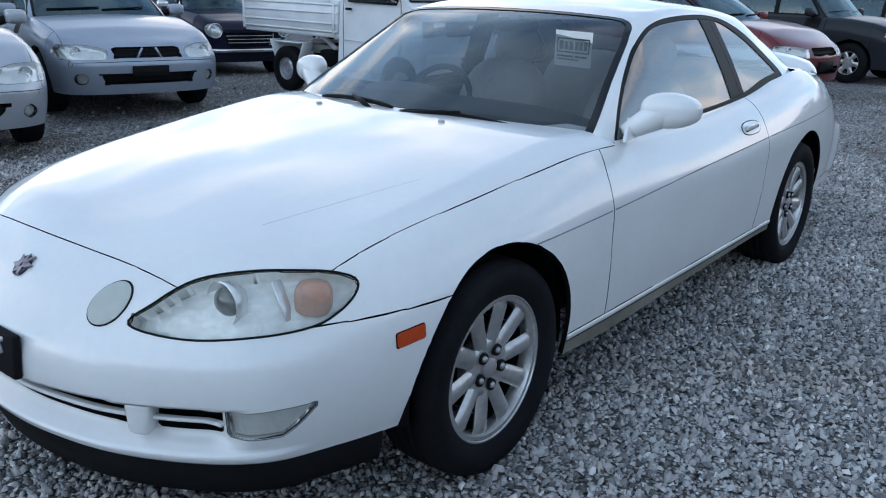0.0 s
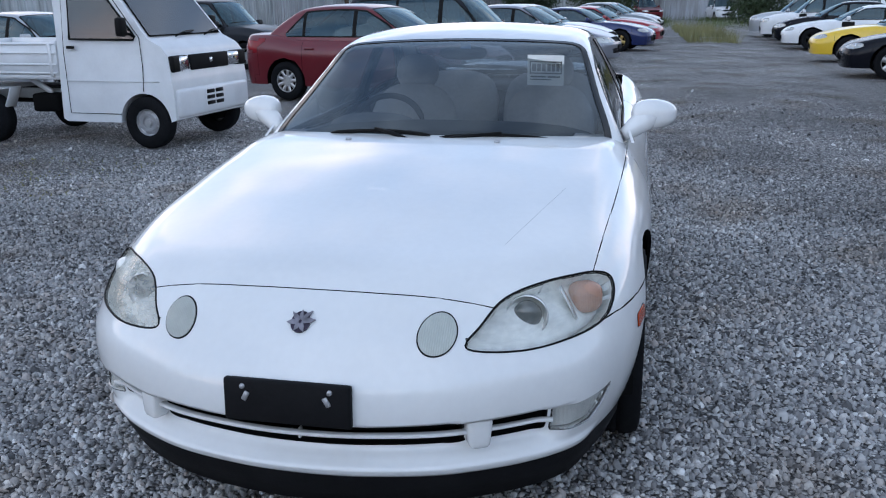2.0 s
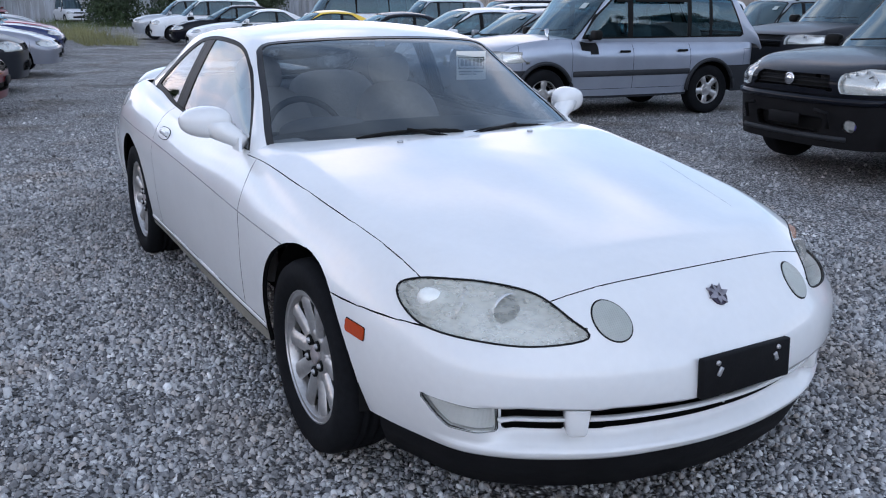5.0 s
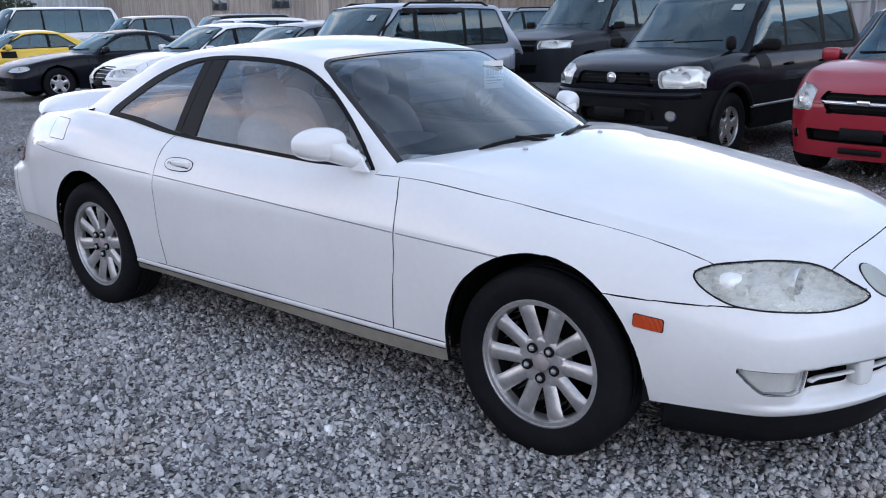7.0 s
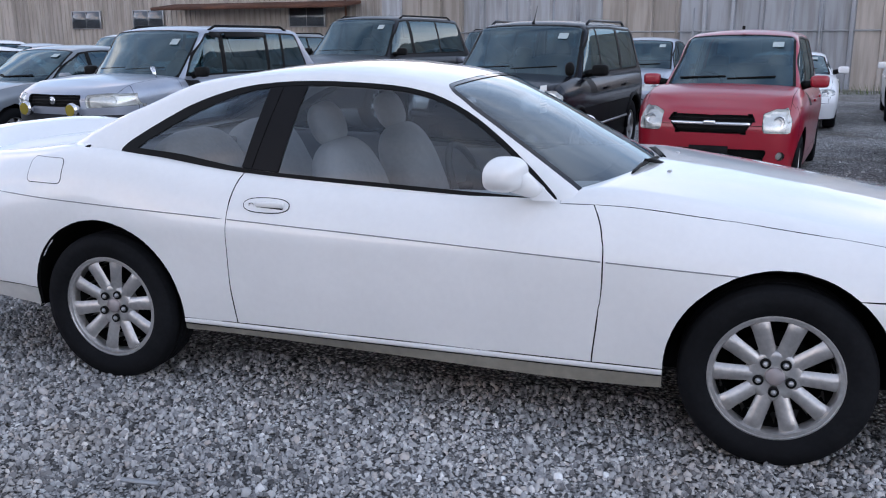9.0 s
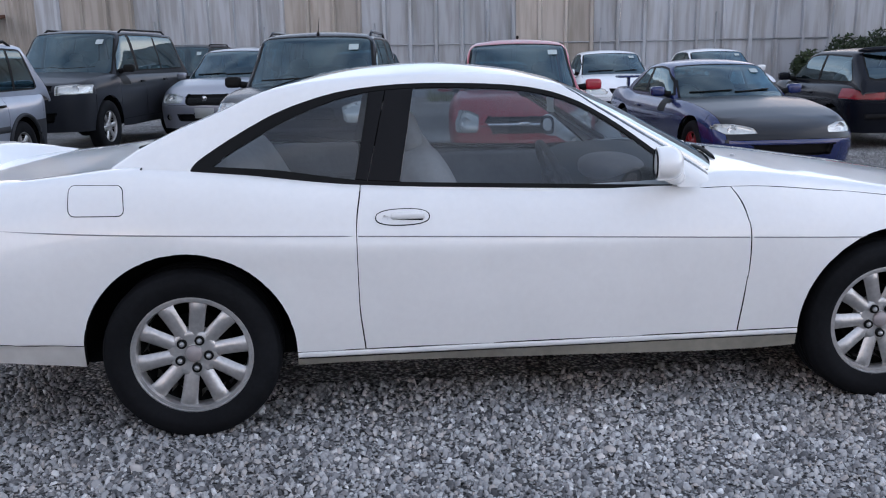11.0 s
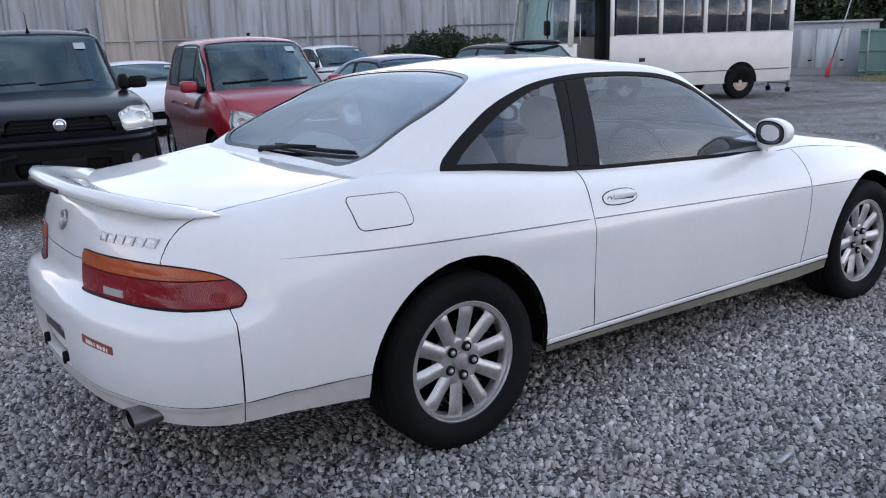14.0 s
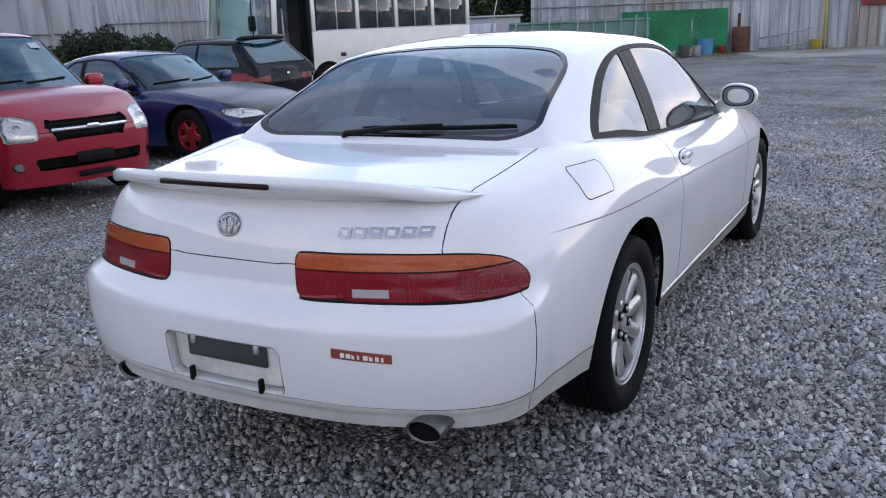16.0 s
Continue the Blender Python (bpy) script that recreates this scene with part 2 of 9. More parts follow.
def rbox(size, at=(0, 0, 0), bevel=0.01, seg=2, rot=None, bm=None, taper=None):
    """A box with rounded edges; taper: (x, y) scale of its top."""
    b = bmesh.new()
    bmesh.ops.create_cube(b, size=1)
    for v in b.verts:
        if taper and v.co.z > 0:
            v.co.x *= taper[0]
            v.co.y *= taper[1]
        v.co = Vector((v.co.x * size[0], v.co.y * size[1], v.co.z * size[2]))
    if bevel > 0:
        bmesh.ops.bevel(b, geom=b.edges[:], offset=min(bevel, min(size) * 0.45), segments=seg, affect="EDGES", profile=0.5)
    m = Matrix.Translation(at) @ (rot.to_4x4() if rot is not None else Matrix())
    b.transform(m)
    if bm is None:
        return b
    me = bpy.data.meshes.new("tmp")
    b.to_mesh(me)
    b.free()
    bm.from_mesh(me)
    bpy.data.meshes.remove(me)
    return bm


def lathe(profile, n=32, axis="Y", at=(0, 0, 0), bm=None, close=False):
    """Turns (radius, along) points round an axis."""
    b = bm or bmesh.new()
    rings = []
    for r, a in profile:
        ring = []
        for k in range(n):
            th = 2 * math.pi * k / n
            c, s = r * math.cos(th), r * math.sin(th)
            p = {"Y": (c, a, s), "X": (a, c, s), "Z": (c, s, a)}[axis]
            ring.append(b.verts.new((p[0] + at[0], p[1] + at[1], p[2] + at[2])))
        rings.append(ring)
    for r0, r1 in zip(rings, rings[1:]):
        for k in range(n):
            b.faces.new((r0[k], r0[(k + 1) % n], r1[(k + 1) % n], r1[k]))
    if close:
        b.faces.new(rings[0])
        b.faces.new(rings[-1][::-1])
    return b


def tube(points, r, n=8, bm=None, cap=True):
    """A round bar along points; r may be a list."""
    b = bm or bmesh.new()
    pts = [Vector(p) for p in points]
    rs = r if isinstance(r, (list, tuple)) else [r] * len(pts)
    rings = []
    for i, p in enumerate(pts):
        d = (pts[min(i + 1, len(pts) - 1)] - pts[max(i - 1, 0)]).normalized()
        up = Vector((0, 0, 1)) if abs(d.z) < 0.9 else Vector((1, 0, 0))
        x = d.cross(up).normalized()
        y = x.cross(d)
        rings.append([b.verts.new(p + rs[i] * (math.cos(2 * math.pi * k / n) * x + math.sin(2 * math.pi * k / n) * y)) for k in range(n)])
    for r0, r1 in zip(rings, rings[1:]):
        for k in range(n):
            b.faces.new((r0[k], r0[(k + 1) % n], r1[(k + 1) % n], r1[k]))
    if cap:
        b.faces.new(rings[0][::-1])
        b.faces.new(rings[-1])
    return b


def blob(at, size, bm=None, sub=3, power=2.0, rot=None):
    """A cushion: a super-ellipsoid."""
    b = bmesh.new()
    bmesh.ops.create_icosphere(b, subdivisions=sub, radius=1)
    for v in b.verts:
        n = (abs(v.co.x) ** power + abs(v.co.y) ** power + abs(v.co.z) ** power) ** (1 / power)
        c = v.co / n
        v.co = Vector((c.x * size[0], c.y * size[1], c.z * size[2]))
        if rot is not None:
            v.co = rot @ v.co
        v.co += Vector(at)
    if bm is None:
        return b
    me = bpy.data.meshes.new("tmp")
    b.to_mesh(me)
    b.free()
    bm.from_mesh(me)
    bpy.data.meshes.remove(me)
    return bm


def smooth_loop(pts, n):
    """A closed Catmull-Rom loop of rows of numbers, n steps a span."""
    p = np.array(pts, float)
    out = []
    m = len(p)
    for i in range(m):
        a, b, c, d = p[(i - 1) % m], p[i], p[(i + 1) % m], p[(i + 2) % m]
        for k in range(n):
            t = k / n
            out.append(0.5 * (2 * b + (c - a) * t + (2 * a - 5 * b + 4 * c - d) * t * t + (3 * b - a - 3 * c + d) * t ** 3))
    return np.array(out)


def pchip(xs, ys):
    """A smooth curve through points that never overshoots; xs rise."""
    xs, ys = np.array(xs, float), np.array(ys, float)
    h = np.diff(xs)
    dl = np.diff(ys) / h
    d = np.zeros(len(xs))
    d[0], d[-1] = dl[0], dl[-1]
    for i in range(1, len(xs) - 1):
        if dl[i - 1] * dl[i] > 0:
            w1, w2 = 2 * h[i] + h[i - 1], h[i] + 2 * h[i - 1]
            d[i] = (w1 + w2) / (w1 / dl[i - 1] + w2 / dl[i])

    def f(x):
        x = np.clip(np.asarray(x, float), xs[0], xs[-1])
        i = np.clip(np.searchsorted(xs, x) - 1, 0, len(xs) - 2)
        t = (x - xs[i]) / h[i]
        return (ys[i] * (1 + 2 * t) * (1 - t) ** 2 + ys[i + 1] * t * t * (3 - 2 * t)
                + h[i] * (d[i] * t * (1 - t) ** 2 + d[i + 1] * t * t * (t - 1)))
    return f


def poly_dist(px, py, pts):
    """Signed distance to a closed polygon, below zero inside."""
    best, inside = 1e9, False
    n = len(pts)
    for i in range(n):
        ax, ay = pts[i]
        bx, by = pts[(i + 1) % n]
        ex, ey = bx - ax, by - ay
        wx, wy = px - ax, py - ay
        t = (wx * ex + wy * ey) / (ex * ex + ey * ey + 1e-12)
        t = 0.0 if t < 0 else 1.0 if t > 1 else t
        dx, dy = wx - ex * t, wy - ey * t
        dd = dx * dx + dy * dy
        if dd < best:
            best = dd
        if (ay > py) != (by > py) and px < (bx - ax) * (py - ay) / (by - ay) + ax:
            inside = not inside
    d = math.sqrt(best)
    return -d if inside else d


def round_box(x, y, cx, cy, hx, hy, r):
    qx, qy = abs(x - cx) - hx + r, abs(y - cy) - hy + r
    return math.hypot(max(qx, 0), max(qy, 0)) + min(max(qx, qy), 0) - r


class Skin:
    """A grid surface that can be cut along curves and taken apart into panels with real gaps."""

    def __init__(self, P, params, closed=False, top_flat=False):
        nu, nv = P.shape[:2]
        if closed:
            du = np.roll(P, -1, 0) - np.roll(P, 1, 0)
        else:
            du = np.gradient(P, axis=0)
        dv = np.gradient(P, axis=1)
        N = np.cross(du, dv)
        ln = np.linalg.norm(N, axis=2, keepdims=True)
        N = N / np.maximum(ln, 1e-9)
        mid = P.reshape(-1, 3).mean(0)
        flip = ((P - mid) * N).sum() < 0
        if flip:
            N = -N
        bad = ln[..., 0] < 1e-9
        N[bad] = (0, 0, 1)
        if top_flat:
            N[:, -1, 1] = 0
            N[:, -1] /= np.maximum(np.linalg.norm(N[:, -1], axis=1, keepdims=True), 1e-9)
        self.bm = bm = bmesh.new()
        self.nl = bm.verts.layers.float_vector.new("n")
        self.pl = bm.verts.layers.float_vector.new("p")
        vs = [[None] * nv for _ in range(nu)]
        for i in range(nu):
            for j in range(nv):
                v = bm.verts.new(P[i, j])
                v[self.nl] = Vector(N[i, j])
                v[self.pl] = Vector(params[i, j])
                vs[i][j] = v
        for i in range(nu if closed else nu - 1):
            k = (i + 1) % nu
            for j in range(nv - 1):
                q = (vs[i][j], vs[k][j], vs[k][j + 1], vs[i][j + 1])
                if flip:
                    q = q[::-1]
                bm.faces.new(q)

    def cut(self, fn, where=None):
        bm, pl = self.bm, self.pl
        val = {}
        for v in bm.verts:
            if where is not None and not where(v.co, v[pl]):
                continue
            a = fn(v.co, v[pl])
            val[v] = a if abs(a) > 1e-6 else 1e-6
        zero = set()
        touched = set()
        for e in bm.edges[:]:
            a, b = e.verts
            if a in val and b in val and val[a] * val[b] < 0:
                t = val[a] / (val[a] - val[b])
                na, nb, pa, pb = a[self.nl].copy(), b[self.nl].copy(), a[pl].copy(), b[pl].copy()
                ne, nv = bmesh.utils.edge_split(e, a, t)
                nv[self.nl] = na.lerp(nb, t).normalized()
                nv[pl] = pa.lerp(pb, t)
                zero.add(nv)
                touched.update(nv.link_faces)
        for f in list(touched):
            if not f.is_valid:
                continue
            zs = [v for v in f.verts if v in zero]
            if len(zs) == 2:
                if not any(zs[1] in e.verts for e in zs[0].link_edges if e in f.edges):
                    bmesh.utils.face_split(f, zs[0], zs[1])
            elif len(zs) == 4:
                try:
                    nf = bmesh.utils.face_split(f, zs[0], zs[1])
                    for g in (f, nf[0]):
                        if zs[2] in g.verts and zs[3] in g.verts:
                            bmesh.utils.face_split(g, zs[2], zs[3])
                            break
                except ValueError:
                    pass

    def classify(self, fn):
        """fn(centre, param, normal) gives (panel, piece) for each face."""
        groups = {}
        self.key = {}
        for f in self.bm.faces:
            n = len(f.verts)
            p = Vector()
            nn = Vector()
            for v in f.verts:
                p += v[self.pl]
                nn += v[self.nl]
            k = fn(f.calc_center_median(), p / n, nn.normalized())
            self.key[f] = k
        self.settle()
        for f in self.bm.faces:
            groups.setdefault(self.key[f][0], []).append(f)
        return groups

    def settle(self, few=5):
        """Crumbs of a few faces join the neighbour that they touch most."""
        seen = set()
        for f in self.bm.faces:
            if f in seen:
                continue
            k, stack, isle = self.key[f], [f], []
            seen.add(f)
            while stack:
                g = stack.pop()
                isle.append(g)
                for e in g.edges:
                    for h in e.link_faces:
                        if h not in seen and self.key[h] == k:
                            seen.add(h)
                            stack.append(h)
            if len(isle) <= few:
                touch = {}
                for g in isle:
                    for e in g.edges:
                        for h in e.link_faces:
                            if self.key[h] != k:
                                touch[self.key[h]] = touch.get(self.key[h], 0) + e.calc_length()
                if touch:
                    best = max(touch, key=touch.get)
                    for g in isle:
                        self.key[g] = best

    def panel(self, name, faces, mat, parent, label="", gap=0.002, lip=0.014, push=0.0, back=False):
        """One panel as a mesh: its edges drawn in by the gap and turned inward by the lip."""
        nl, key = self.nl, self.key
        idx, verts, norms, out, slots = {}, [], [], [], []
        for f in faces:
            k = key[f]
            row = []
            for v in f.verts:
                h = (v, k)
                if h not in idx:
                    n = v[nl]
                    co = v.co + n * push
                    others = any(key[g] != k for g in v.link_faces)
                    if others and gap:
                        c = Vector()
                        m = 0
                        for g in v.link_faces:
                            if key[g] == k:
                                c += g.calc_center_median()
                                m += 1
                        d = c / m - v.co
                        d -= n * d.dot(n)
                        if d.length > 1e-6:
                            co = co + d.normalized() * min(gap, d.length * 0.8)
                    idx[h] = len(verts)
                    verts.append(co)
                    norms.append(n.copy())
                row.append(idx[h])
            out.append(row)
            slots.append(0)
            if lip:
                for e in f.edges:
                    if any(key[g] != k for g in e.link_faces if g is not f) or len(e.link_faces) == 1:
                        a, b = e.verts
                        # keep the face's own order
                        ia = list(f.verts).index(a)
                        if f.verts[(ia + 1) % len(f.verts)] is not b:
                            a, b = b, a
                        p0, p1 = verts[idx[(a, k)]], verts[idx[(b, k)]]
                        q0, q1 = p0 - a[nl] * lip, p1 - b[nl] * lip
                        side = (p1 - p0).cross(a[nl])
                        side = side.normalized() if side.length > 1e-9 else a[nl].copy()
                        s = len(verts)
                        verts += [p1.copy(), p0.copy(), q0, q1]
                        norms += [side] * 4
                        out.append([s, s + 1, s + 2, s + 3])
                        slots.append(1 if len(e.link_faces) > 1 else 0)
        return raw(name, verts, out, [mat, PRIMER], parent, label, normals=[tuple(n) for n in norms], slots=slots)

    def bowl(self, name, faces, mat, parent, depth, label="", squeeze=0.0, walls=True, wall_mat=None):
        """A pocket behind some faces: the same faces pushed in by depth, and walls round them."""
        nl = self.nl
        fs = set(faces)
        vs = {v for f in faces for v in f.verts}
        c = Vector()
        for v in vs:
            c += v.co
        c /= len(vs)
        verts, idx, out, slots = [], {}, [], []
        for f in faces:
            row = []
            for v in f.verts:
                if v not in idx:
                    idx[v] = len(verts)
                    p = v.co - v[nl] * depth
                    verts.append(p.lerp(c - v[nl] * depth, squeeze))
                row.append(idx[v])
            out.append(row)
            slots.append(0)
        if walls:
            for f in faces:
                for e in f.edges:
                    if not any(g in fs for g in e.link_faces if g is not f):
                        a, b = e.verts
                        s = len(verts)
                        verts += [a.co.copy(), b.co.copy()]
                        out.append([s, s + 1, idx[b], idx[a]])
                        slots.append(1)
        return raw(name, verts, out, [mat, wall_mat or mat], parent, label, smooth=True, slots=slots)

    def liner(self, name, mat, parent, depth, keep=None):
        verts, idx, out = [], {}, []
        for f in self.bm.faces:
            if keep and not keep(self.key[f][0]):
                continue
            row = []
            for v in f.verts:
                if v not in idx:
                    idx[v] = len(verts)
                    verts.append(v.co - v[self.nl] * depth)
                row.append(idx[v])
            out.append(row)
        return raw(name, verts, out, mat, parent)


def body_grid(rows, hc, kc, spine, nspan=8, nband=16, nround=10, nin=12, bulge=None):
    """The lower body of a car. rows: x, y, z_bottom, z_widest, r, h, tuck from the nose's middle to the tail's middle;
    hc(x), kc(x): height and crown of the lid; spine: the lid's middle line from x0 to x1."""
    full = list(rows) + [(r[0], -r[1], *r[2:]) for r in rows[-2:0:-1]]
    L = smooth_loop(full, nspan)
    n = len(L)
    x, y, zb, zm, r, h, tk = L.T
    ds = np.hypot(np.roll(x, -1) - x, np.roll(y, -1) - y)
    arc = np.concatenate([[0], np.cumsum(ds)[:-1]])
    total = ds.sum()
    arc = np.where(arc > total / 2, total - arc, arc)
    cx = np.clip(x, spine[0], spine[1])
    tx, ty = np.roll(x, -1) - np.roll(x, 1), np.roll(y, -1) - np.roll(y, 1)
    tl = np.hypot(tx, ty)
    nx, ny = ty / tl, -tx / tl
    s = np.sign((nx * (x - cx) + ny * y).sum())
    nx, ny = nx * s, ny * s
    dist = np.hypot(cx - x, y)
    ux, uy = (cx - x) / np.maximum(dist, 1e-6), -y / np.maximum(dist, 1e-6)
    cols = []
    pars = []
    H0 = lambda X, Y: hc(X) - kc(X) * Y * Y
    zedge = H0(x, y) - h
    for j in range(nband):
        w = j / nband
        z = zb + (zedge - zb) * w
        off = -tk * (1 - w) ** 2
        if bulge is not None:
            off = off + bulge(x, y, z)
        cols.append(np.stack([x + nx * off, y + ny * off, z], 1))
        pars.append(np.stack([arc, z, np.full(n, w)], 1))
    for j in range(nround + 1):
        a = math.pi / 2 * j / nround
        d = r * (1 - math.cos(a))
        X, Y = x + ux * d, y + uy * d
        z = H0(X, Y) - h * (1 - math.sin(a)) 
        if bulge is not None:
            off = bulge(x, y, z)
            X, Y = X + nx * off, Y + ny * off
        cols.append(np.stack([X, Y, z], 1))
        pars.append(np.stack([arc, z, np.full(n, 1 + a)], 1))
    for j in range(1, nin + 1):
        w = j / nin
        d = r + (dist - r) * w
        X, Y = x + ux * d, y + uy * d
        cols.append(np.stack([X, Y, H0(X, Y)], 1))
        pars.append(np.stack([arc, H0(X, Y), np.full(n, 3 + w)], 1))
    return np.stack(cols, 1), np.stack(pars, 1)


def cabin_grid(rows, ns=60, nside=12, ntop=14, soften=2):
    """A car's upper body. rows: s, bow, z_middle, y_rail, z_rail, y_belt, z_belt, with s falling from front to back."""
    R = np.array(rows, float)[::-1]
    fs = [pchip(R[:, 0], R[:, k]) for k in range(1, 7)]
    S = np.linspace(R[-1, 0], R[0, 0], ns)
    out, par = [], []
    for s in S:
        bow, zc, yr, zr, yb, zb = [float(f(s)) for f in fs]
        half, hp = [], []
        for j in range(nside):
            w = j / nside
            swell = 0.018 * math.sin(math.pi * w)
            half.append((yb + (yr - yb) * w + swell, zb + (zr - zb) * w, -1))
            hp.append(0.4 * w)
        for j in range(ntop + 1):
            w = j / ntop
            yy = yr * (1 - w)
            half.append((yy, zc - (zc - zr) * (yy / yr) ** 2.2, 1))
            hp.append(0.4 + 0.6 * w)
        H = np.array(half)
        for _ in range(soften):
            H[1:-1, :2] = 0.25 * H[:-2, :2] + 0.5 * H[1:-1, :2] + 0.25 * H[2:, :2]
        line, pl = [], []
        for (yy, zz, _), t in zip(H, hp):
            line.append((s - bow * (yy / max(yr, 0.01)) ** 2 if yy < yr else s - bow, yy, zz))
            pl.append((s, t, yy / yr))
        line2 = [(a, -b, c) for a, b, c in line[-2::-1]]
        out.append(line + line2)
        par.append(pl + pl[-2::-1])
    return np.array(out), np.array(par)

# ---- wheels ----


def tyre_mesh(r, rr, w, name="tyre", fine=False):
    """Tyre from the rim radius rr out to r, with a rounded shoulder, sidewall rings and tread grooves."""
    h = w / 2
    prof = [(rr - 0.012, -h * 0.80), (rr + 0.004, -h * 0.92), (rr + (r - rr) * 0.35, -h * 1.0), (rr + (r - rr) * 0.62, -h * 0.995),
            (rr + (r - rr) * 0.66, -h * 0.965), (rr + (r - rr) * 0.86, -h * 0.93), (r - 0.010, -h * 0.85), (r - 0.003, -h * 0.74), (r, -h * 0.55),
            (r, -h * 0.36), (r - 0.008, -h * 0.34), (r - 0.008, -h * 0.28), (r, -h * 0.26), (r, -0.012), (r - 0.008, -0.008),
            (r - 0.008, 0.008), (r, 0.012), (r, h * 0.26), (r - 0.008, h * 0.28), (r - 0.008, h * 0.34), (r, h * 0.36), (r, h * 0.55),
            (r - 0.003, h * 0.74), (r - 0.010, h * 0.85), (rr + (r - rr) * 0.86, h * 0.93), (rr + (r - rr) * 0.5, h), (rr, h * 0.85)]
    if not fine:
        prof = prof[:9] + prof[21:]
    bm = lathe(prof, 64 if fine else 32)
    me = bpy.data.meshes.new(name)
    bmesh.ops.recalc_face_normals(bm, faces=bm.faces)
    bm.to_mesh(me)
    bm.free()
    finish(me, RUBBER, True)
    return me


def spoke_rim_mesh(rr, w, n=10, mat=None, width=0.036, dish=0.035, name="rim", fine=False):
    """Alloy rim, outer face towards -Y: lip, barrel, n rounded spokes, hub."""
    bm = bmesh.new()
    face = -w * 0.43
    lathe([(rr - 0.004, face + 0.030), (rr + 0.006, face + 0.008), (rr + 0.004, face), (rr - 0.004, face - 0.001), (rr - 0.006, face + 0.003), (rr - 0.018, face + 0.004), (rr - 0.022, face + 0.012),
           (rr - 0.025, face + 0.040), (rr - 0.030, w * 0.3), (rr - 0.03, w * 0.42)], 56 if fine else 28, bm=bm)
    r0, r1 = 0.050, rr - 0.012
    grow = (0.46, 0.22) if not fine else (0.58, 0.10)
    for k in range(n):
        a = 2 * math.pi * (k + 0.5) / n
        ca, sa = math.cos(a), math.sin(a)
        rings = []
        steps = 7 if fine else 4
        for i in range(steps + 1):
            t = i / steps
            rad = r0 + (r1 - r0) * t
            wd = width * (grow[0] + grow[1] * t + (0.10 * max(0.0, t - 0.80) / 0.20 if fine else 0))
            depth = face + 0.006 + dish * (1 - t) * 0.55 + (0.012 if i == steps else 0)
            ring = []
            for m in range(8):
                th = 2 * math.pi * m / 8
                u = wd * math.cos(th)
                d = depth + 0.014 - 0.015 * math.sin(th)
                ring.append(bm.verts.new((rad * ca - u * sa, d, rad * sa + u * ca)))
            rings.append(ring)
        for ra, rb in zip(rings, rings[1:]):
            for m in range(8):
                bm.faces.new((ra[m], ra[(m + 1) % 8], rb[(m + 1) % 8], rb[m]))
    hf = face + dish * 0.55
    lathe([(0.0005, hf + 0.004), (0.028, hf + 0.004), (0.030, hf + 0.008), (0.034, hf + 0.010), (0.066, hf + 0.003), (0.084, hf + 0.004), (0.093, hf + 0.012), (0.095, hf + 0.05)], 32 if fine else 16, bm=bm)
    me = bpy.data.meshes.new(name)
    bmesh.ops.recalc_face_normals(bm, faces=bm.faces)
    bm.to_mesh(me)
    bm.free()
    finish(me, mat or ALLOY, True)
    me.set_sharp_from_angle(angle=radians(50))
    return me


def steel_rim_mesh(rr, w, mat=None, holes=8, name="rim"):
    bm = bmesh.new()
    face = -w * 0.42
    lathe([(rr + 0.004, face + 0.02), (rr + 0.006, face), (rr - 0.008, face), (rr - 0.02, face + 0.03), (rr * 0.80, face + 0.035), (rr * 0.62, face + 0.010),
           (rr * 0.45, face + 0.012), (rr * 0.40, face + 0.03), (rr * 0.25, face + 0.03), (rr * 0.22, face + 0.006), (0.0005, face + 0.002)], 40, bm=bm)
    for k in range(holes):
        a = 2 * math.pi * k / holes
        c = Vector((math.cos(a) * rr * 0.72, face + 0.020, math.sin(a) * rr * 0.72))
        rbox((0.032, 0.012, 0.03), c, 0.006, 1, Matrix.Rotation(-a, 3, "Y"), bm)
    me = bpy.data.meshes.new(name)
    bmesh.ops.recalc_face_normals(bm, faces=bm.faces)
    bm.to_mesh(me)
    bm.free()
    finish(me, mat or STEEL, True)
    me.set_sharp_from_angle(angle=radians(40))
    return me


NUT = lathe([(0.0005, -0.012), (0.006, -0.012), (0.009, -0.008), (0.010, 0.0)], 10)
NUT_ME = bpy.data.meshes.new("nut")
NUT.to_mesh(NUT_ME)
NUT.free()
finish(NUT_ME, STEEL, True)
CUP = lathe([(0.0105, -0.004), (0.0175, -0.006), (0.0185, -0.001), (0.0185, 0.012), (0.0005, 0.010)], 14)
CUP_ME = bpy.data.meshes.new("nut_seat")
CUP.to_mesh(CUP_ME)
CUP.free()
finish(CUP_ME, BLACK, True)
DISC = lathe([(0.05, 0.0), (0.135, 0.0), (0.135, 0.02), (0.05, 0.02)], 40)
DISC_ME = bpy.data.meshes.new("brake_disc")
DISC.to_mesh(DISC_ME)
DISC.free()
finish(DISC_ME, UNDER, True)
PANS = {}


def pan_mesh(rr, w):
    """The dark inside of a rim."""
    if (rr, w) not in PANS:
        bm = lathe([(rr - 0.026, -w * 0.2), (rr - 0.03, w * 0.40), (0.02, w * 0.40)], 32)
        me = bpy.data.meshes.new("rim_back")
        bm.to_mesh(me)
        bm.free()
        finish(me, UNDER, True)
        PANS[(rr, w)] = me
    return PANS[(rr, w)]


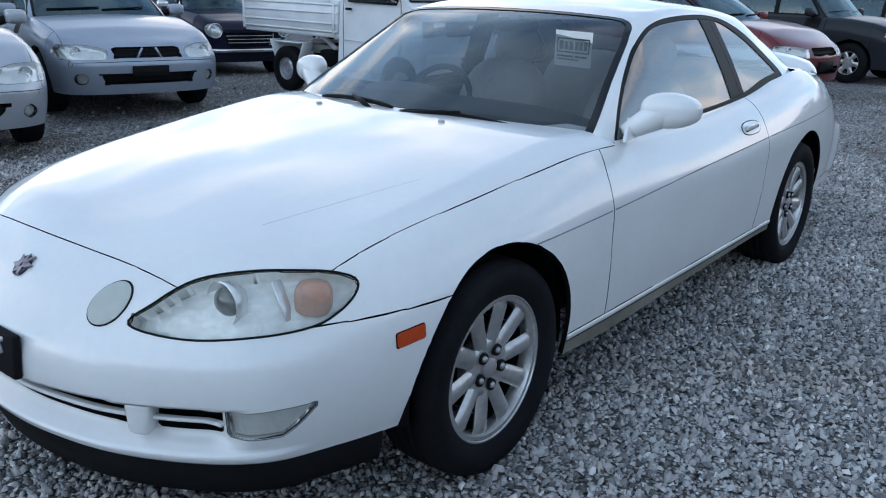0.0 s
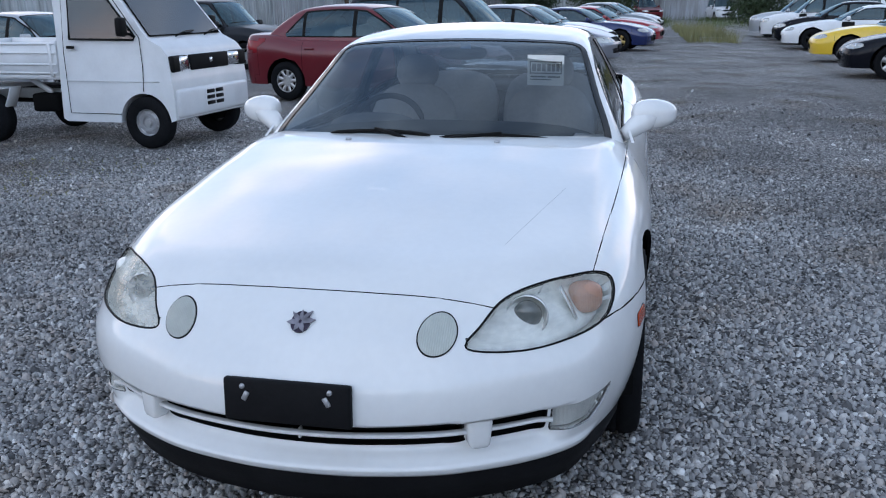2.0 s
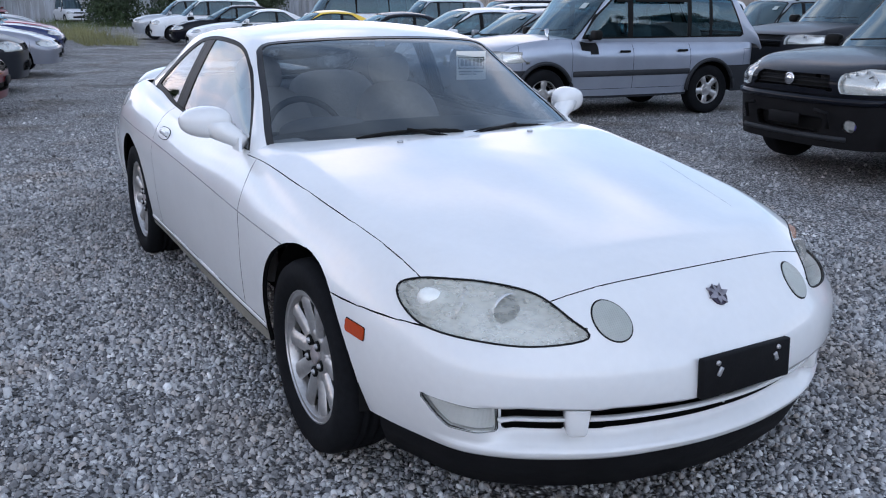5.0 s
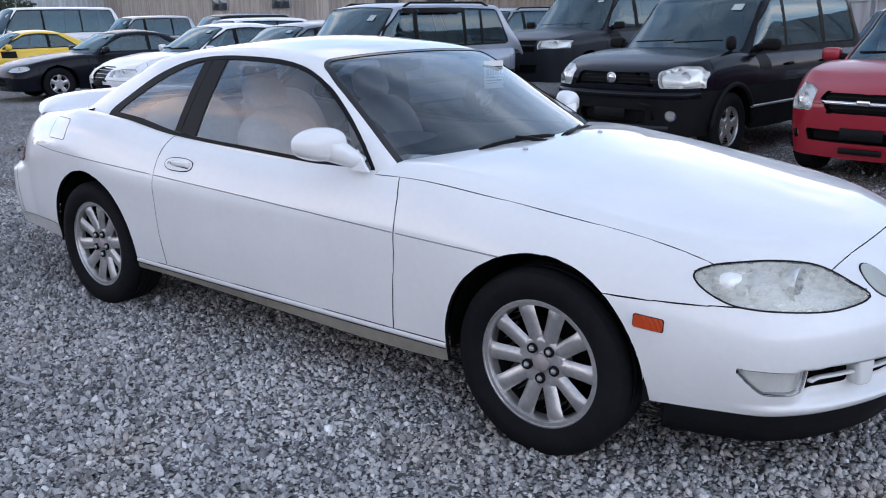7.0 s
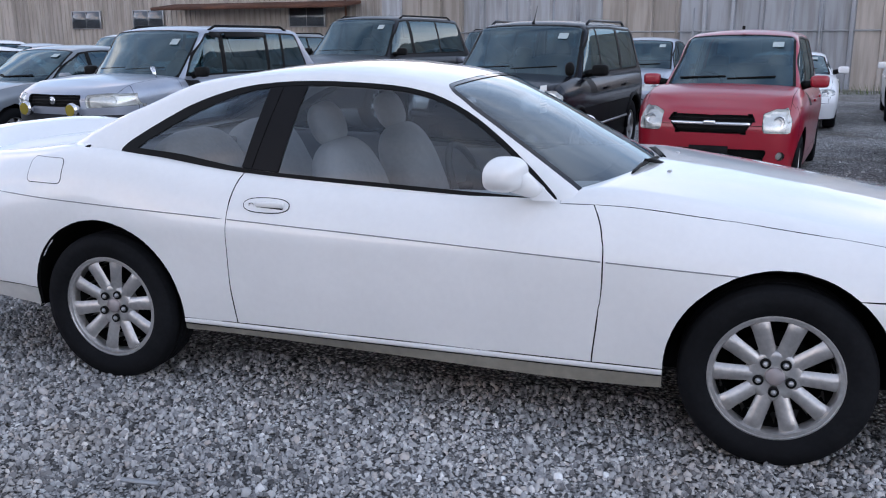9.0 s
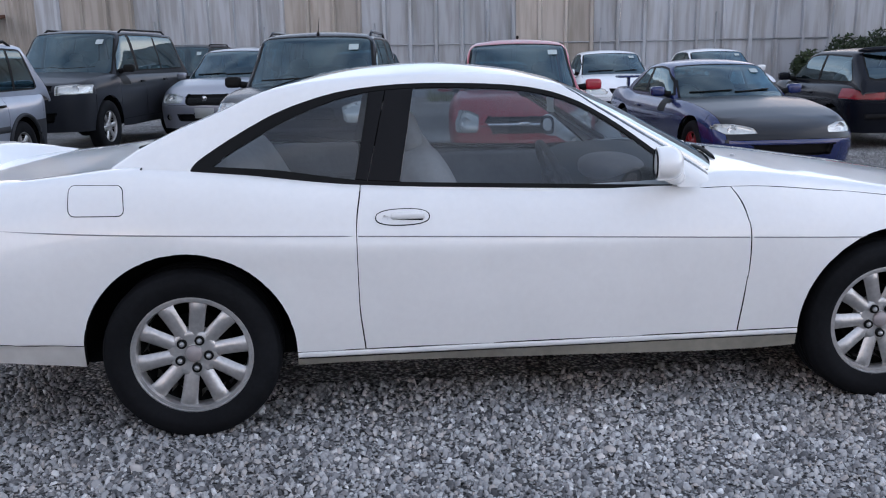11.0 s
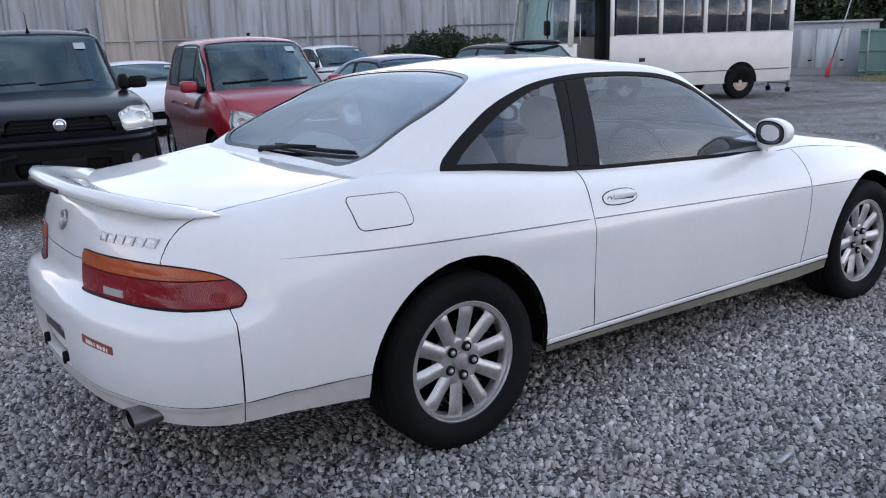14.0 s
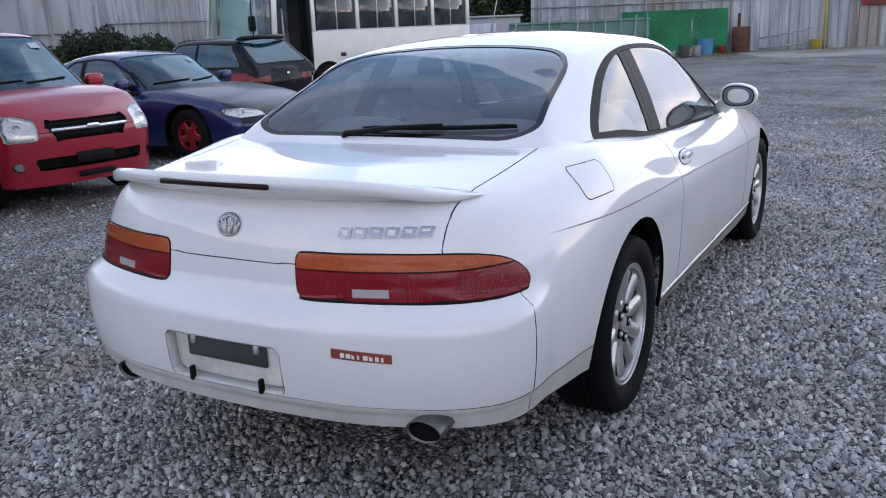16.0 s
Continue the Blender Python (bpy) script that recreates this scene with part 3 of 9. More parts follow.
def add_wheel(car, at, outward, tyre, rim, rr, w, spin=0.0, nuts=0, cap=None, detail=True):
    """One wheel of a car; outward: -1 or 1, the side that its face looks to along the car's y."""
    wh = new("wheel")
    wh.parent = car
    wh.matrix_basis = Matrix.Translation(at) @ (Matrix.Rotation(math.pi, 4, "Z") if outward > 0 else Matrix()) @ Matrix.Rotation(spin, 4, "Y")
    for nm, me in (("tyre", tyre), ("rim", rim), ("rim_back", pan_mesh(rr, w))):
        o = new(nm, me)
        o.parent = wh
    if detail:
        o = new("brake_disc", DISC_ME)
        o.parent = wh
        o.location = (0, 0.01, 0)
    face = -w * 0.43
    for k in range(nuts):
        a = 2 * math.pi * k / nuts + math.pi / nuts * 2
        for nm, me in (("nut_seat", CUP_ME), ("wheel_nut", NUT_ME)):
            o = new(nm, me)
            o.parent = wh
            o.location = (0.0555 * math.cos(a), face + 0.020, 0.0555 * math.sin(a))
    if cap is not None:
        o = part("centre_cap", lathe([(0.0005, face + 0.016), (0.029, face + 0.017), (0.032, face + 0.021), (0.032, face + 0.03)], 24), cap, wh)
    return wh


# ---- the white coupe ----
coupe = thing("coupe", "pearl white two-door coupe parked on grey gravel", "car")

COUPE_ROWS = [
    (2.362, 0, 0.258, 0.46, 0.37, 0.255, 0.05), (2.345, 0.20, 0.258, 0.46, 0.36, 0.255, 0.05), (2.285, 0.42, 0.258, 0.46, 0.33, 0.25, 0.05),
    (2.150, 0.645, 0.260, 0.46, 0.28, 0.245, 0.05), (1.975, 0.780, 0.265, 0.48, 0.23, 0.235, 0.05), (1.70, 0.864, 0.27, 0.5, 0.21, 0.24, 0.045),
    (1.30, 0.892, 0.25, 0.55, 0.22, 0.27, 0.04), (0.75, 0.893, 0.226, 0.6, 0.21, 0.290, 0.03), (0.0, 0.893, 0.240, 0.62, 0.18, 0.270, 0.03),
    (-0.73, 0.892, 0.254, 0.64, 0.16, 0.270, 0.03), (-1.30, 0.890, 0.25, 0.64, 0.18, 0.285, 0.03), (-1.75, 0.874, 0.28, 0.62, 0.20, 0.315, 0.035),
    (-2.10, 0.822, 0.302, 0.58, 0.20, 0.37, 0.03), (-2.30, 0.700, 0.318, 0.55, 0.16, 0.39, 0.03), (-2.405, 0.46, 0.322, 0.55, 0.11, 0.40, 0.03),
    (-2.440, 0.22, 0.322, 0.55, 0.09, 0.40, 0.03), (-2.448, 0, 0.322, 0.55, 0.09, 0.40, 0.03)]
coupe_h = pchip([-2.6, -2.4, -2.1, -1.8, -1.55, -1.2, -0.7, 0, 0.5, 0.8, 1.1, 1.5, 1.9, 2.15, 2.4],
                [0.915, 0.925, 0.945, 0.962, 0.976, 0.958, 0.924, 0.894, 0.910, 0.926, 0.90, 0.848, 0.785, 0.742, 0.705])
coupe_k = pchip([-2.5, -2.0, -1.5, -0.7, 0.5, 0.9, 1.9, 2.2, 2.4], [0.05, 0.03, -0.02, 0.03, 0.03, 0.05, 0.09, 0.05, 0.03])


def step(a, lo, hi):
    t = np.clip((a - lo) / (hi - lo), 0, 1)
    return t * t * (3 - 2 * t)


def coupe_bulge(x, y, z):
    """The rear bumper stands proud of the lamps; the front one has a soft ledge."""
    rear = 0.062 * step(-x, 1.98, 2.28) * (1 - step(z, 0.622, 0.672))
    nose = 0.012 * step(x, 1.9, 2.1) * (1 - step(z, 0.53, 0.585))
    # a long air channel over a proud lower lip
    channel = -0.052 * step(x, 2.10, 2.18) * step(z, 0.290, 0.340) * (1 - step(z, 0.418, 0.424))
    lip = 0.012 * step(x, 1.95, 2.1) * (1 - step(z, 0.290, 0.303)) * step(z, 0.256, 0.272)
    side = 0.006 * (1 - step(np.abs(z - 0.70), 0.0, 0.10)) * step(1.6 - np.abs(x), 0, 0.5)
    low = -0.006 * step(-x, 1.7, 1.8) * (1 - step(z, 0.357, 0.372))
    return rear + nose + channel + lip + side + low


P, Q = body_grid(COUPE_ROWS, coupe_h, coupe_k, (-1.9, 1.5), nspan=20, nband=30, nround=20, nin=12, bulge=coupe_bulge)
skin = Skin(P, Q, closed=True, top_flat=True)

FRONT_AXLE, REAR_AXLE, HUB_Z, TYRE_R = 1.345, -1.345, 0.308, 0.324
ARCH = ((FRONT_AXLE, 0.318, 0.368), (REAR_AXLE, 0.315, 0.381))
HEADLAMP = smooth_loop([(0.428, 0.600), (0.455, 0.645), (0.505, 0.693), (0.60, 0.713), (0.69, 0.711), (0.738, 0.700), (0.766, 0.682), (0.778, 0.655), (0.775, 0.626), (0.755, 0.603), (0.69, 0.591), (0.56, 0.583)], 5).tolist()
low = lambda c: c.z < 0.75
FRONT = lambda c, p: c.x > 1.55


def arch_fn(ax, az, r):
    # round above the hub, straight down below it
    return lambda c, p: (math.hypot(c.x - ax, c.z - az) if c.z > az else abs(c.x - ax)) - r


door_front = pchip([0.2, 0.30, 0.45, 0.62, 0.70, 0.78, 0.85, 0.92, 1.0], [0.725, 0.728, 0.742, 0.756, 0.755, 0.742, 0.712, 0.655, 0.60])
door_rear = pchip([0.2, 0.32, 0.5, 0.74, 0.93], [-0.70, -0.711, -0.727, -0.729, -0.703])
crease = lambda x: 0.679 + (0.75 - x) * 0.040
hood_side = lambda x: 0.790 - 0.075 * max(0.0, (x - 0.72) / 1.18) ** 1.6
hood_front = lambda y: 2.163 - 0.15 * y * y - 0.2 * max(0, abs(y) - 0.45) ** 2
sill_z = lambda x: 0.305
lamp_arc_in = float(Q[np.argmin(np.abs(P[:, 0, 1] - 0.25) + np.where(P[:, 0, 0] < -2, 0, 9)), 0, 0])
lamp_arc_out = float(Q[np.argmin(np.abs(P[:, 33, 0] + 2.125) + np.where(P[:, 33, 1] > 0, 0, 9)), 0, 0])
fog_arc = lambda y: float(np.interp(y, P[: P.shape[0] // 4, 3, 1], Q[: P.shape[0] // 4, 3, 0]))
arc_x = lambda x: float(np.interp(-x, -P[: P.shape[0] // 4, 3, 0], Q[: P.shape[0] // 4, 3, 0]))
FOG = [(fog_arc(0.640), 0.338), (fog_arc(0.640), 0.414), (arc_x(1.965), 0.425), (arc_x(1.958), 0.415), (arc_x(1.995), 0.372), (arc_x(2.03), 0.342)]
VENT = [(fog_arc(0.490), 0.342), (fog_arc(0.474), 0.417), (fog_arc(0.632), 0.418), (fog_arc(0.632), 0.342)]
hl_fn = lambda c, p: poly_dist(abs(c.y), c.z, HEADLAMP)
grille_fn = lambda c, p: round_box(c.y, c.z, 0, 0.379, 0.418, 0.039, 0.006)
vent_fn = lambda c, p: poly_dist(p.x, c.z, VENT)
fog_fn = lambda c, p: poly_dist(p.x, c.z, FOG)
hood_back = lambda y: 0.842 - 0.225 * (y / 0.735) ** 2
hood_fn = lambda c, p: max(abs(c.y) - hood_side(c.x), c.x - hood_front(c.y), hood_back(c.y) - c.x)
inside_fn = lambda c, p: max(abs(c.y) - 0.732, c.x - 0.56, -1.50 - c.x)
plate_fn = lambda c, p: round_box(c.y, c.z, 0, 0.462, 0.215, 0.072, 0.02)

for ax, az, r in ARCH:
    skin.cut(arch_fn(ax, az, r), lambda c, p, ax=ax: abs(c.x - ax) < 0.5 and c.z < 0.8 and abs(c.y) > 0.6)
skin.cut(lambda c, p: c.x - float(door_front(c.z)), lambda c, p: 0.5 < c.x < 0.9 and abs(c.y) > 0.6)
skin.cut(lambda c, p: c.x - float(door_rear(c.z)), lambda c, p: -0.9 < c.x < -0.55 and abs(c.y) > 0.6)
skin.cut(lambda c, p: c.z - sill_z(c.x), lambda c, p: -1.0 < c.x < 1.0 and abs(c.y) > 0.6 and c.z < 0.45)
skin.cut(lambda c, p: c.z - 0.364 - 0.03 * (-1.75 - c.x), lambda c, p: c.x < -1.6 and c.z < 0.5)
skin.cut(lambda c, p: c.z - 0.603, lambda c, p: 1.5 < c.x < 2.1 and abs(c.y) > 0.64 and 0.5 < c.z < 0.7)
skin.cut(lambda c, p: abs(c.y) - 0.70, lambda c, p: 1.8 < c.x < 2.2 and 0.6 < abs(c.y) < 0.8 and 0.58 < c.z < 0.85)
skin.cut(lambda c, p: c.x + 2.157 + (c.z - 0.5) * 0.03, lambda c, p: -2.35 < c.x < -2.0 and abs(c.y) > 0.6 and c.z < 0.72)
skin.cut(lambda c, p: c.z - 0.666, lambda c, p: c.x < -2.0 and 0.55 < c.z < 0.75)
skin.cut(lambda c, p: c.z - 0.757, lambda c, p: c.x < -2.2 and abs(c.y) < 0.4 and 0.68 < c.z < 0.85)
skin.cut(lambda c, p: abs(c.y) - hood_side(c.x), lambda c, p: 0.4 < c.x < 2.1 and c.z > 0.6 and p.z > 1.2)
skin.cut(lambda c, p: c.x - hood_front(c.y), lambda c, p: 1.8 < c.x < 2.3 and abs(c.y) < 0.75 and c.z > 0.6)
skin.cut(lambda c, p: c.x - hood_back(c.y), lambda c, p: 0.4 < c.x < 1.0 and p.z > 1.2)
skin.cut(inside_fn, lambda c, p: -1.7 < c.x < 0.75 and abs(c.y) < 0.85 and c.z > 0.8)
skin.cut(lambda c, p: abs(c.y) - 0.632, lambda c, p: c.x < -1.5 and c.z > 0.79)
skin.cut(lambda c, p: c.x + 1.62, lambda c, p: -1.8 < c.x < -1.4 and abs(c.y) < 0.7 and c.z > 0.9)
for fn in (hl_fn, grille_fn, vent_fn, fog_fn):
    skin.cut(fn, FRONT)
skin.cut(plate_fn, lambda c, p: c.x < -2.2 and abs(c.y) < 0.4 and c.z < 0.6)


def coupe_piece(c, p, n):
    s = "left" if c.y > 0 else "right"
    for (ax, az, r), nm in zip(ARCH, ("f", "r")):
        if abs(c.y) > 0.6 and c.z < 0.75 and arch_fn(ax, az, r)(c, p) < 0:
            return ("void", 0)
    if c.x > 1.55:
        if hl_fn(c, p) < 0 and c.x > 1.8:
            return ("headlamp_" + s, 0)
        if grille_fn(c, p) < 0 and c.x > 2:
            return ("grille", 0)
        if vent_fn(c, p) < 0:
            return ("vent_" + s, 0)
        if fog_fn(c, p) < 0:
            return ("fog_" + s, 0)
    if inside_fn(c, p) < 0 and c.z > 0.8:
        return ("void", 0)
    if c.x > 0.5 and hood_fn(c, p) < 0 and p.z > 1.2:
        return ("hood", 0)
    if c.x > 1.5 and c.z < 0.603 or (c.x > 1.8 and abs(c.y) < 0.70):
        return ("front_bumper", 0)
    if c.x < -2.157 - (c.z - 0.5) * 0.03 and c.z < 0.666 or (c.x < -2.2 and abs(c.y) < 0.3 and c.z < 0.757):
        if plate_fn(c, p) < 0:
            return ("plate_well", 0)
        return ("rear_bumper" if c.z > 0.364 + 0.03 * (-1.75 - c.x) else "valance", 0)
    if c.x < -1.62 and abs(c.y) < 0.632 and c.z > 0.6:
        return ("trunk", 0)
    if abs(c.y) > 0.55:
        if -0.97 < c.x < 0.99 and c.z < 0.305:
            return ("sill_" + s, 0)
        if float(door_rear(c.z)) < c.x < float(door_front(c.z)) and c.z < 0.95:
            return ("door_" + s, 0)
        if c.x > 0.4:
            return ("fender_" + s, 0)
        if c.x < -1.6 and c.z < 0.364 + 0.03 * (-1.75 - c.x):
            return ("skirt_" + s, 0)
        return ("quarter_" + s, 0)
    return (("cowl_" if c.x > 0 else "shelf_") + s, 0)


g = skin.classify(coupe_piece)
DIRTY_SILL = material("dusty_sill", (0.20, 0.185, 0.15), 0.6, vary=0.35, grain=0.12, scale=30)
NAMES = {"hood": "hood", "front_bumper": "front_bumper", "rear_bumper": "rear_bumper", "trunk": "trunk_lid", "flap": "fuel_flap", "door": "door",
         "fender": "front_fender", "quarter": "rear_quarter", "sill": "sill", "cowl": "cowl", "shelf": "rear_shelf", "valance": "rear_valance", "skirt": "rear_skirt"}
DUSTY_WHITE = material("dusty_white_paint", (0.58, 0.565, 0.53), 0.45, vary=0.15, grain=0.06, scale=20, coat=0.4)
for k, fs in g.items():
    base = k.split("_")[0] if k not in NAMES else k
    if k == "void" or base in ("headlamp", "round", "grille", "vent", "fog", "marker", "tail", "plate"):
        continue
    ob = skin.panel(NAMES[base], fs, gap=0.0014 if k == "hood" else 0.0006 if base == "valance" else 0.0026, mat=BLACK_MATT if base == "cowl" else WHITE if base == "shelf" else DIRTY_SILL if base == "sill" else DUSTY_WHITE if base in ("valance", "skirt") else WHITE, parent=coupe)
    g[k] = ob
skin.liner("inner_shell", PRIMER, coupe, 0.016, lambda k: k != "void" and k.split("_")[0] not in ("cowl", "headlamp", "round", "grille", "vent", "fog", "plate"))

LAMP_GREY = material("cloudy_lamp_bowl", (0.78, 0.79, 0.75), 0.3, 0.2, vary=0.25, grain=0.12, scale=25, bump=0.006)
FOG_GLASS = lens("ribbed_fog_glass", (0.64, 0.65, 0.64), 0.15, 30)
PALE_AMBER = lens("pale_turn_lens", (0.52, 0.30, 0.21), 0.2, 70)
PROJECTOR = material("dark_projector_lens", (0.05, 0.06, 0.06), 0.12, coat=0.8)


def sweep(points, depth, height):
    """A rounded bar of that depth and height along points at one level."""
    bm = bmesh.new()
    rings = []
    pts = [Vector(p) for p in points]
    for k, p in enumerate(pts):
        d = (pts[min(k + 1, len(pts) - 1)] - pts[max(k - 1, 0)]).normalized()
        n = Vector((d.y, -d.x, 0))
        rings.append([bm.verts.new(p + n * (depth / 2 * math.copysign(abs(math.cos(a)) ** 0.5, math.cos(a))) + Vector((0, 0, height / 2 * math.copysign(abs(math.sin(a)) ** 0.5, math.sin(a)))))
                      for a in [2 * math.pi * (m + 0.5) / 12 for m in range(12)]])
    for r0, r1 in zip(rings, rings[1:]):
        for m in range(12):
            bm.faces.new((r0[m], r0[(m + 1) % 12], r1[(m + 1) % 12], r1[m]))
    bm.faces.new(rings[0])
    bm.faces.new(rings[-1][::-1])
    return bm


VENTS = []
for s in ("left", "right"):
    sg = 1 if s == "left" else -1
    hl = skin.panel("headlamp", g["headlamp_" + s], AGED if s == "left" else CLOUDY, coupe, "aged cloudy headlamp with a black seal", gap=0.003, lip=0.006, push=-0.002)
    skin.bowl("lamp_bowl", g["headlamp_" + s], LAMP_GREY, hl, 0.050, wall_mat=LAMP_GREY)
    part("turn_lens", blob((1.905, sg * 0.700, 0.645), (0.046, 0.040, 0.044), None, 3, 3.0, Matrix.Rotation(sg * -0.9, 3, "Z")), PALE_AMBER if s == "left" else LAMP_GREY, hl)
    ring = lathe([(0.030, 0.050), (0.046, 0.030), (0.052, 0.0), (0.050, -0.004), (0.042, 0.02), (0.026, 0.040), (0.0005, 0.045)], 32, "X")
    for v in ring.verts:
        v.co = Vector((2.062 - v.co.x, sg * 0.558 + v.co.y * 1.1, 0.636 + v.co.z * 1.1))
    part("projector", ring, REFLECT, hl)
    part("projector_lens", blob((2.050, sg * 0.558, 0.636), (0.024, 0.039, 0.039), sub=3), PROJECTOR, hl)
    part("lens_divider", rbox((0.030, 0.005, 0.10), (1.965, sg * 0.660, 0.645), 0.002, 1, Matrix.Rotation(sg * 0.5, 3, "X")), REFLECT, hl)
    fog = skin.panel("fog_lamp", g["fog_" + s], CLEAR, coupe, "wedge-shaped ribbed fog lamp", gap=0.0025, lip=0.006, push=-0.002)
    skin.bowl("fog_reflector", g["fog_" + s], FOG_GLASS, fog, 0.016, squeeze=0.02, wall_mat=REFLECT)
    # vent and grille pocket walls are coloured black for depth shade
    vent = skin.bowl("vent", g["vent_" + s], BLACK, coupe, 0.05, wall_mat=BLACK)
    VENTS.append(vent)
grille = skin.bowl("grille", g["grille"], BLACK, coupe, 0.07, wall_mat=BLACK)
part("grille_stay", rbox((0.02, 0.008, 0.030), (2.305, 0, 0.367), 0.003, 1), WHITE, grille)
# rear number-plate recess, empty, with its brackets
PLATE_WELL = material("scuffed_white", (0.62, 0.61, 0.57), 0.5, vary=0.2, grain=0.1, scale=30)
well = skin.bowl("plate_recess", g["plate_well"], PLATE_WELL, coupe, 0.035, "empty rear plate recess with a dark opening", wall_mat=WHITE)
# solid block for the opening, its shade put into the dark grey
part("plate_opening", rbox((0.012, 0.30, 0.066), (-2.477, 0.0, 0.490), 0.004, 1), material("opening_shade_grey", (0.05, 0.05, 0.05), 0.7, vary=0.3, scale=40), well)
for yy in (-0.12, 0.12):
    part("plate_bolt", rbox((0.012, 0.02, 0.03), (-2.486, yy, 0.513), 0.004, 1), STEEL, well)
    part("plate_clip", rbox((0.02, 0.014, 0.045), (-2.492, yy * 1.1, 0.405), 0.004, 1), BLACK, well)

# black air dam under the nose
bm = bmesh.new()
nq = P.shape[0]
ring = [(P[i % nq, 0], P[i % nq, 1]) for i in range(-95, 96)]
prev = None
for b0, b1 in ring:
    n2 = Vector((b0[0] - 1.3, b0[1], 0)).normalized()
    a = [bm.verts.new(Vector(b0) + Vector((0, 0, 0.012)) + n2 * 0.002), bm.verts.new(Vector(b0) + Vector((0, 0, -0.03)) - n2 * 0.004),
         bm.verts.new(Vector(b0) + Vector((0, 0, -0.098)) - n2 * 0.035), bm.verts.new(Vector(b0) + Vector((0, 0, -0.098)) - n2 * 0.06), bm.verts.new(Vector(b0) - n2 * 0.08)]
    if prev:
        for q in range(4):
            bm.faces.new((prev[q], a[q], a[q + 1], prev[q + 1]))
    prev = a
part("air_dam", bm, BLACK_MATT, coupe, "black lower front lip")
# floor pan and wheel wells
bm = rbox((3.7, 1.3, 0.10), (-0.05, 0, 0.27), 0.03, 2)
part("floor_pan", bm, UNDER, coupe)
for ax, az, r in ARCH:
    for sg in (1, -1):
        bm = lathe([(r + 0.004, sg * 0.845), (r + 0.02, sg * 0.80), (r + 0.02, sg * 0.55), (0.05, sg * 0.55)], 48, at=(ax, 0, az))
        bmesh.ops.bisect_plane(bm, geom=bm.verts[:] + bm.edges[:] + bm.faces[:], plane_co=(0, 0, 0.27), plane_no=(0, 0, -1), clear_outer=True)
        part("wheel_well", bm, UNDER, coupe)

# ---- upper body ----
CABIN_ROWS = [
    (0.92, 0.26, 0.885, 0.745, 0.875, 0.790, 0.80), (0.84, 0.23, 0.932, 0.735, 0.915, 0.790, 0.80), (0.60, 0.19, 1.058, 0.677, 1.045, 0.790, 0.80),
    (0.35, 0.12, 1.182, 0.628, 1.160, 0.790, 0.80), (0.12, 0.035, 1.270, 0.590, 1.246, 0.790, 0.80), (-0.10, 0.01, 1.315, 0.574, 1.280, 0.790, 0.80),
    (-0.40, 0.0, 1.338, 0.566, 1.292, 0.790, 0.81), (-0.65, 0.05, 1.325, 0.562, 1.284, 0.785, 0.82), (-0.89, 0.14, 1.288, 0.555, 1.252, 0.785, 0.83),
    (-1.15, 0.15, 1.205, 0.578, 1.150, 0.785, 0.84), (-1.40, 0.10, 1.090, 0.605, 1.062, 0.775, 0.86), (-1.58, 0.03, 0.998, 0.628, 0.995, 0.74, 0.90),
    (-1.70, 0.0, 0.930, 0.640, 0.930, 0.70, 0.88)]
CP, CQ = cabin_grid(CABIN_ROWS, ns=100, nside=16, ntop=16)
top = Skin(CP, CQ)
rail_y = pchip([r[0] for r in CABIN_ROWS[::-1]], [r[3] for r in CABIN_ROWS[::-1]])
DLO = smooth_loop([(0.575, 0.868), (0.42, 1.005), (0.25, 1.128), (0.10, 1.205), (-0.06, 1.245), (-0.30, 1.262), (-0.56, 1.262), (-0.79, 1.236), (-1.0, 1.172),
                   (-1.160, 1.090), (-1.250, 1.036), (-1.305, 0.998), (-1.325, 0.970), (-1.308, 0.949), (-1.22, 0.940), (-1.0, 0.925), (-0.7, 0.903), (0.0, 0.873), (0.35, 0.860), (0.52, 0.856)], 3).tolist()
is_side = lambda c, p: p.y < 0.46
is_top = lambda c, p: p.y > 0.36
dlo_fn = lambda c, p: poly_dist(c.x, c.z, DLO)
win_inset = lambda x: 0.016 + 0.026 * float(step(-x, 0.6, 1.1))
pillar_mid = lambda c, p: c.x + 0.640 - (c.z - 1.08) * 0.25
pillar_fn = lambda c, p: abs(c.x + 0.610 - (c.z - 1.08) * 0.206) - 0.085


def screen(s0, s1, inset, r):
    """A screen between the stations s0 and s1, drawn in from the rails."""
    def fn(c, p):
        half = float(rail_y(p.x)) - inset
        return round_box(p.x, c.y, (s0 + s1) / 2, 0, abs(s1 - s0) / 2, half, r)
    return fn


wind_fn, back_fn = screen(0.105, 0.98, 0.012, 0.09), screen(-1.585, -0.875, 0.006, 0.17)
top.cut(dlo_fn, is_side)
top.cut(lambda c, p: dlo_fn(c, p) + win_inset(c.x), is_side)
top.cut(pillar_fn, lambda c, p: is_side(c, p) and -0.85 < c.x < -0.35)
top.cut(pillar_mid, lambda c, p: is_side(c, p) and -0.85 < c.x < -0.45)
top.cut(wind_fn, lambda c, p: p.x > -0.05 and is_top(c, p))
top.cut(lambda c, p: wind_fn(c, p) + 0.024, lambda c, p: p.x > -0.05 and is_top(c, p))
top.cut(lambda c, p: p.x - 0.870, lambda c, p: 0.6 < p.x and is_top(c, p))
top.cut(back_fn, lambda c, p: p.x < -0.7 and is_top(c, p))
top.cut(lambda c, p: back_fn(c, p) + 0.024, lambda c, p: p.x < -0.7 and is_top(c, p))


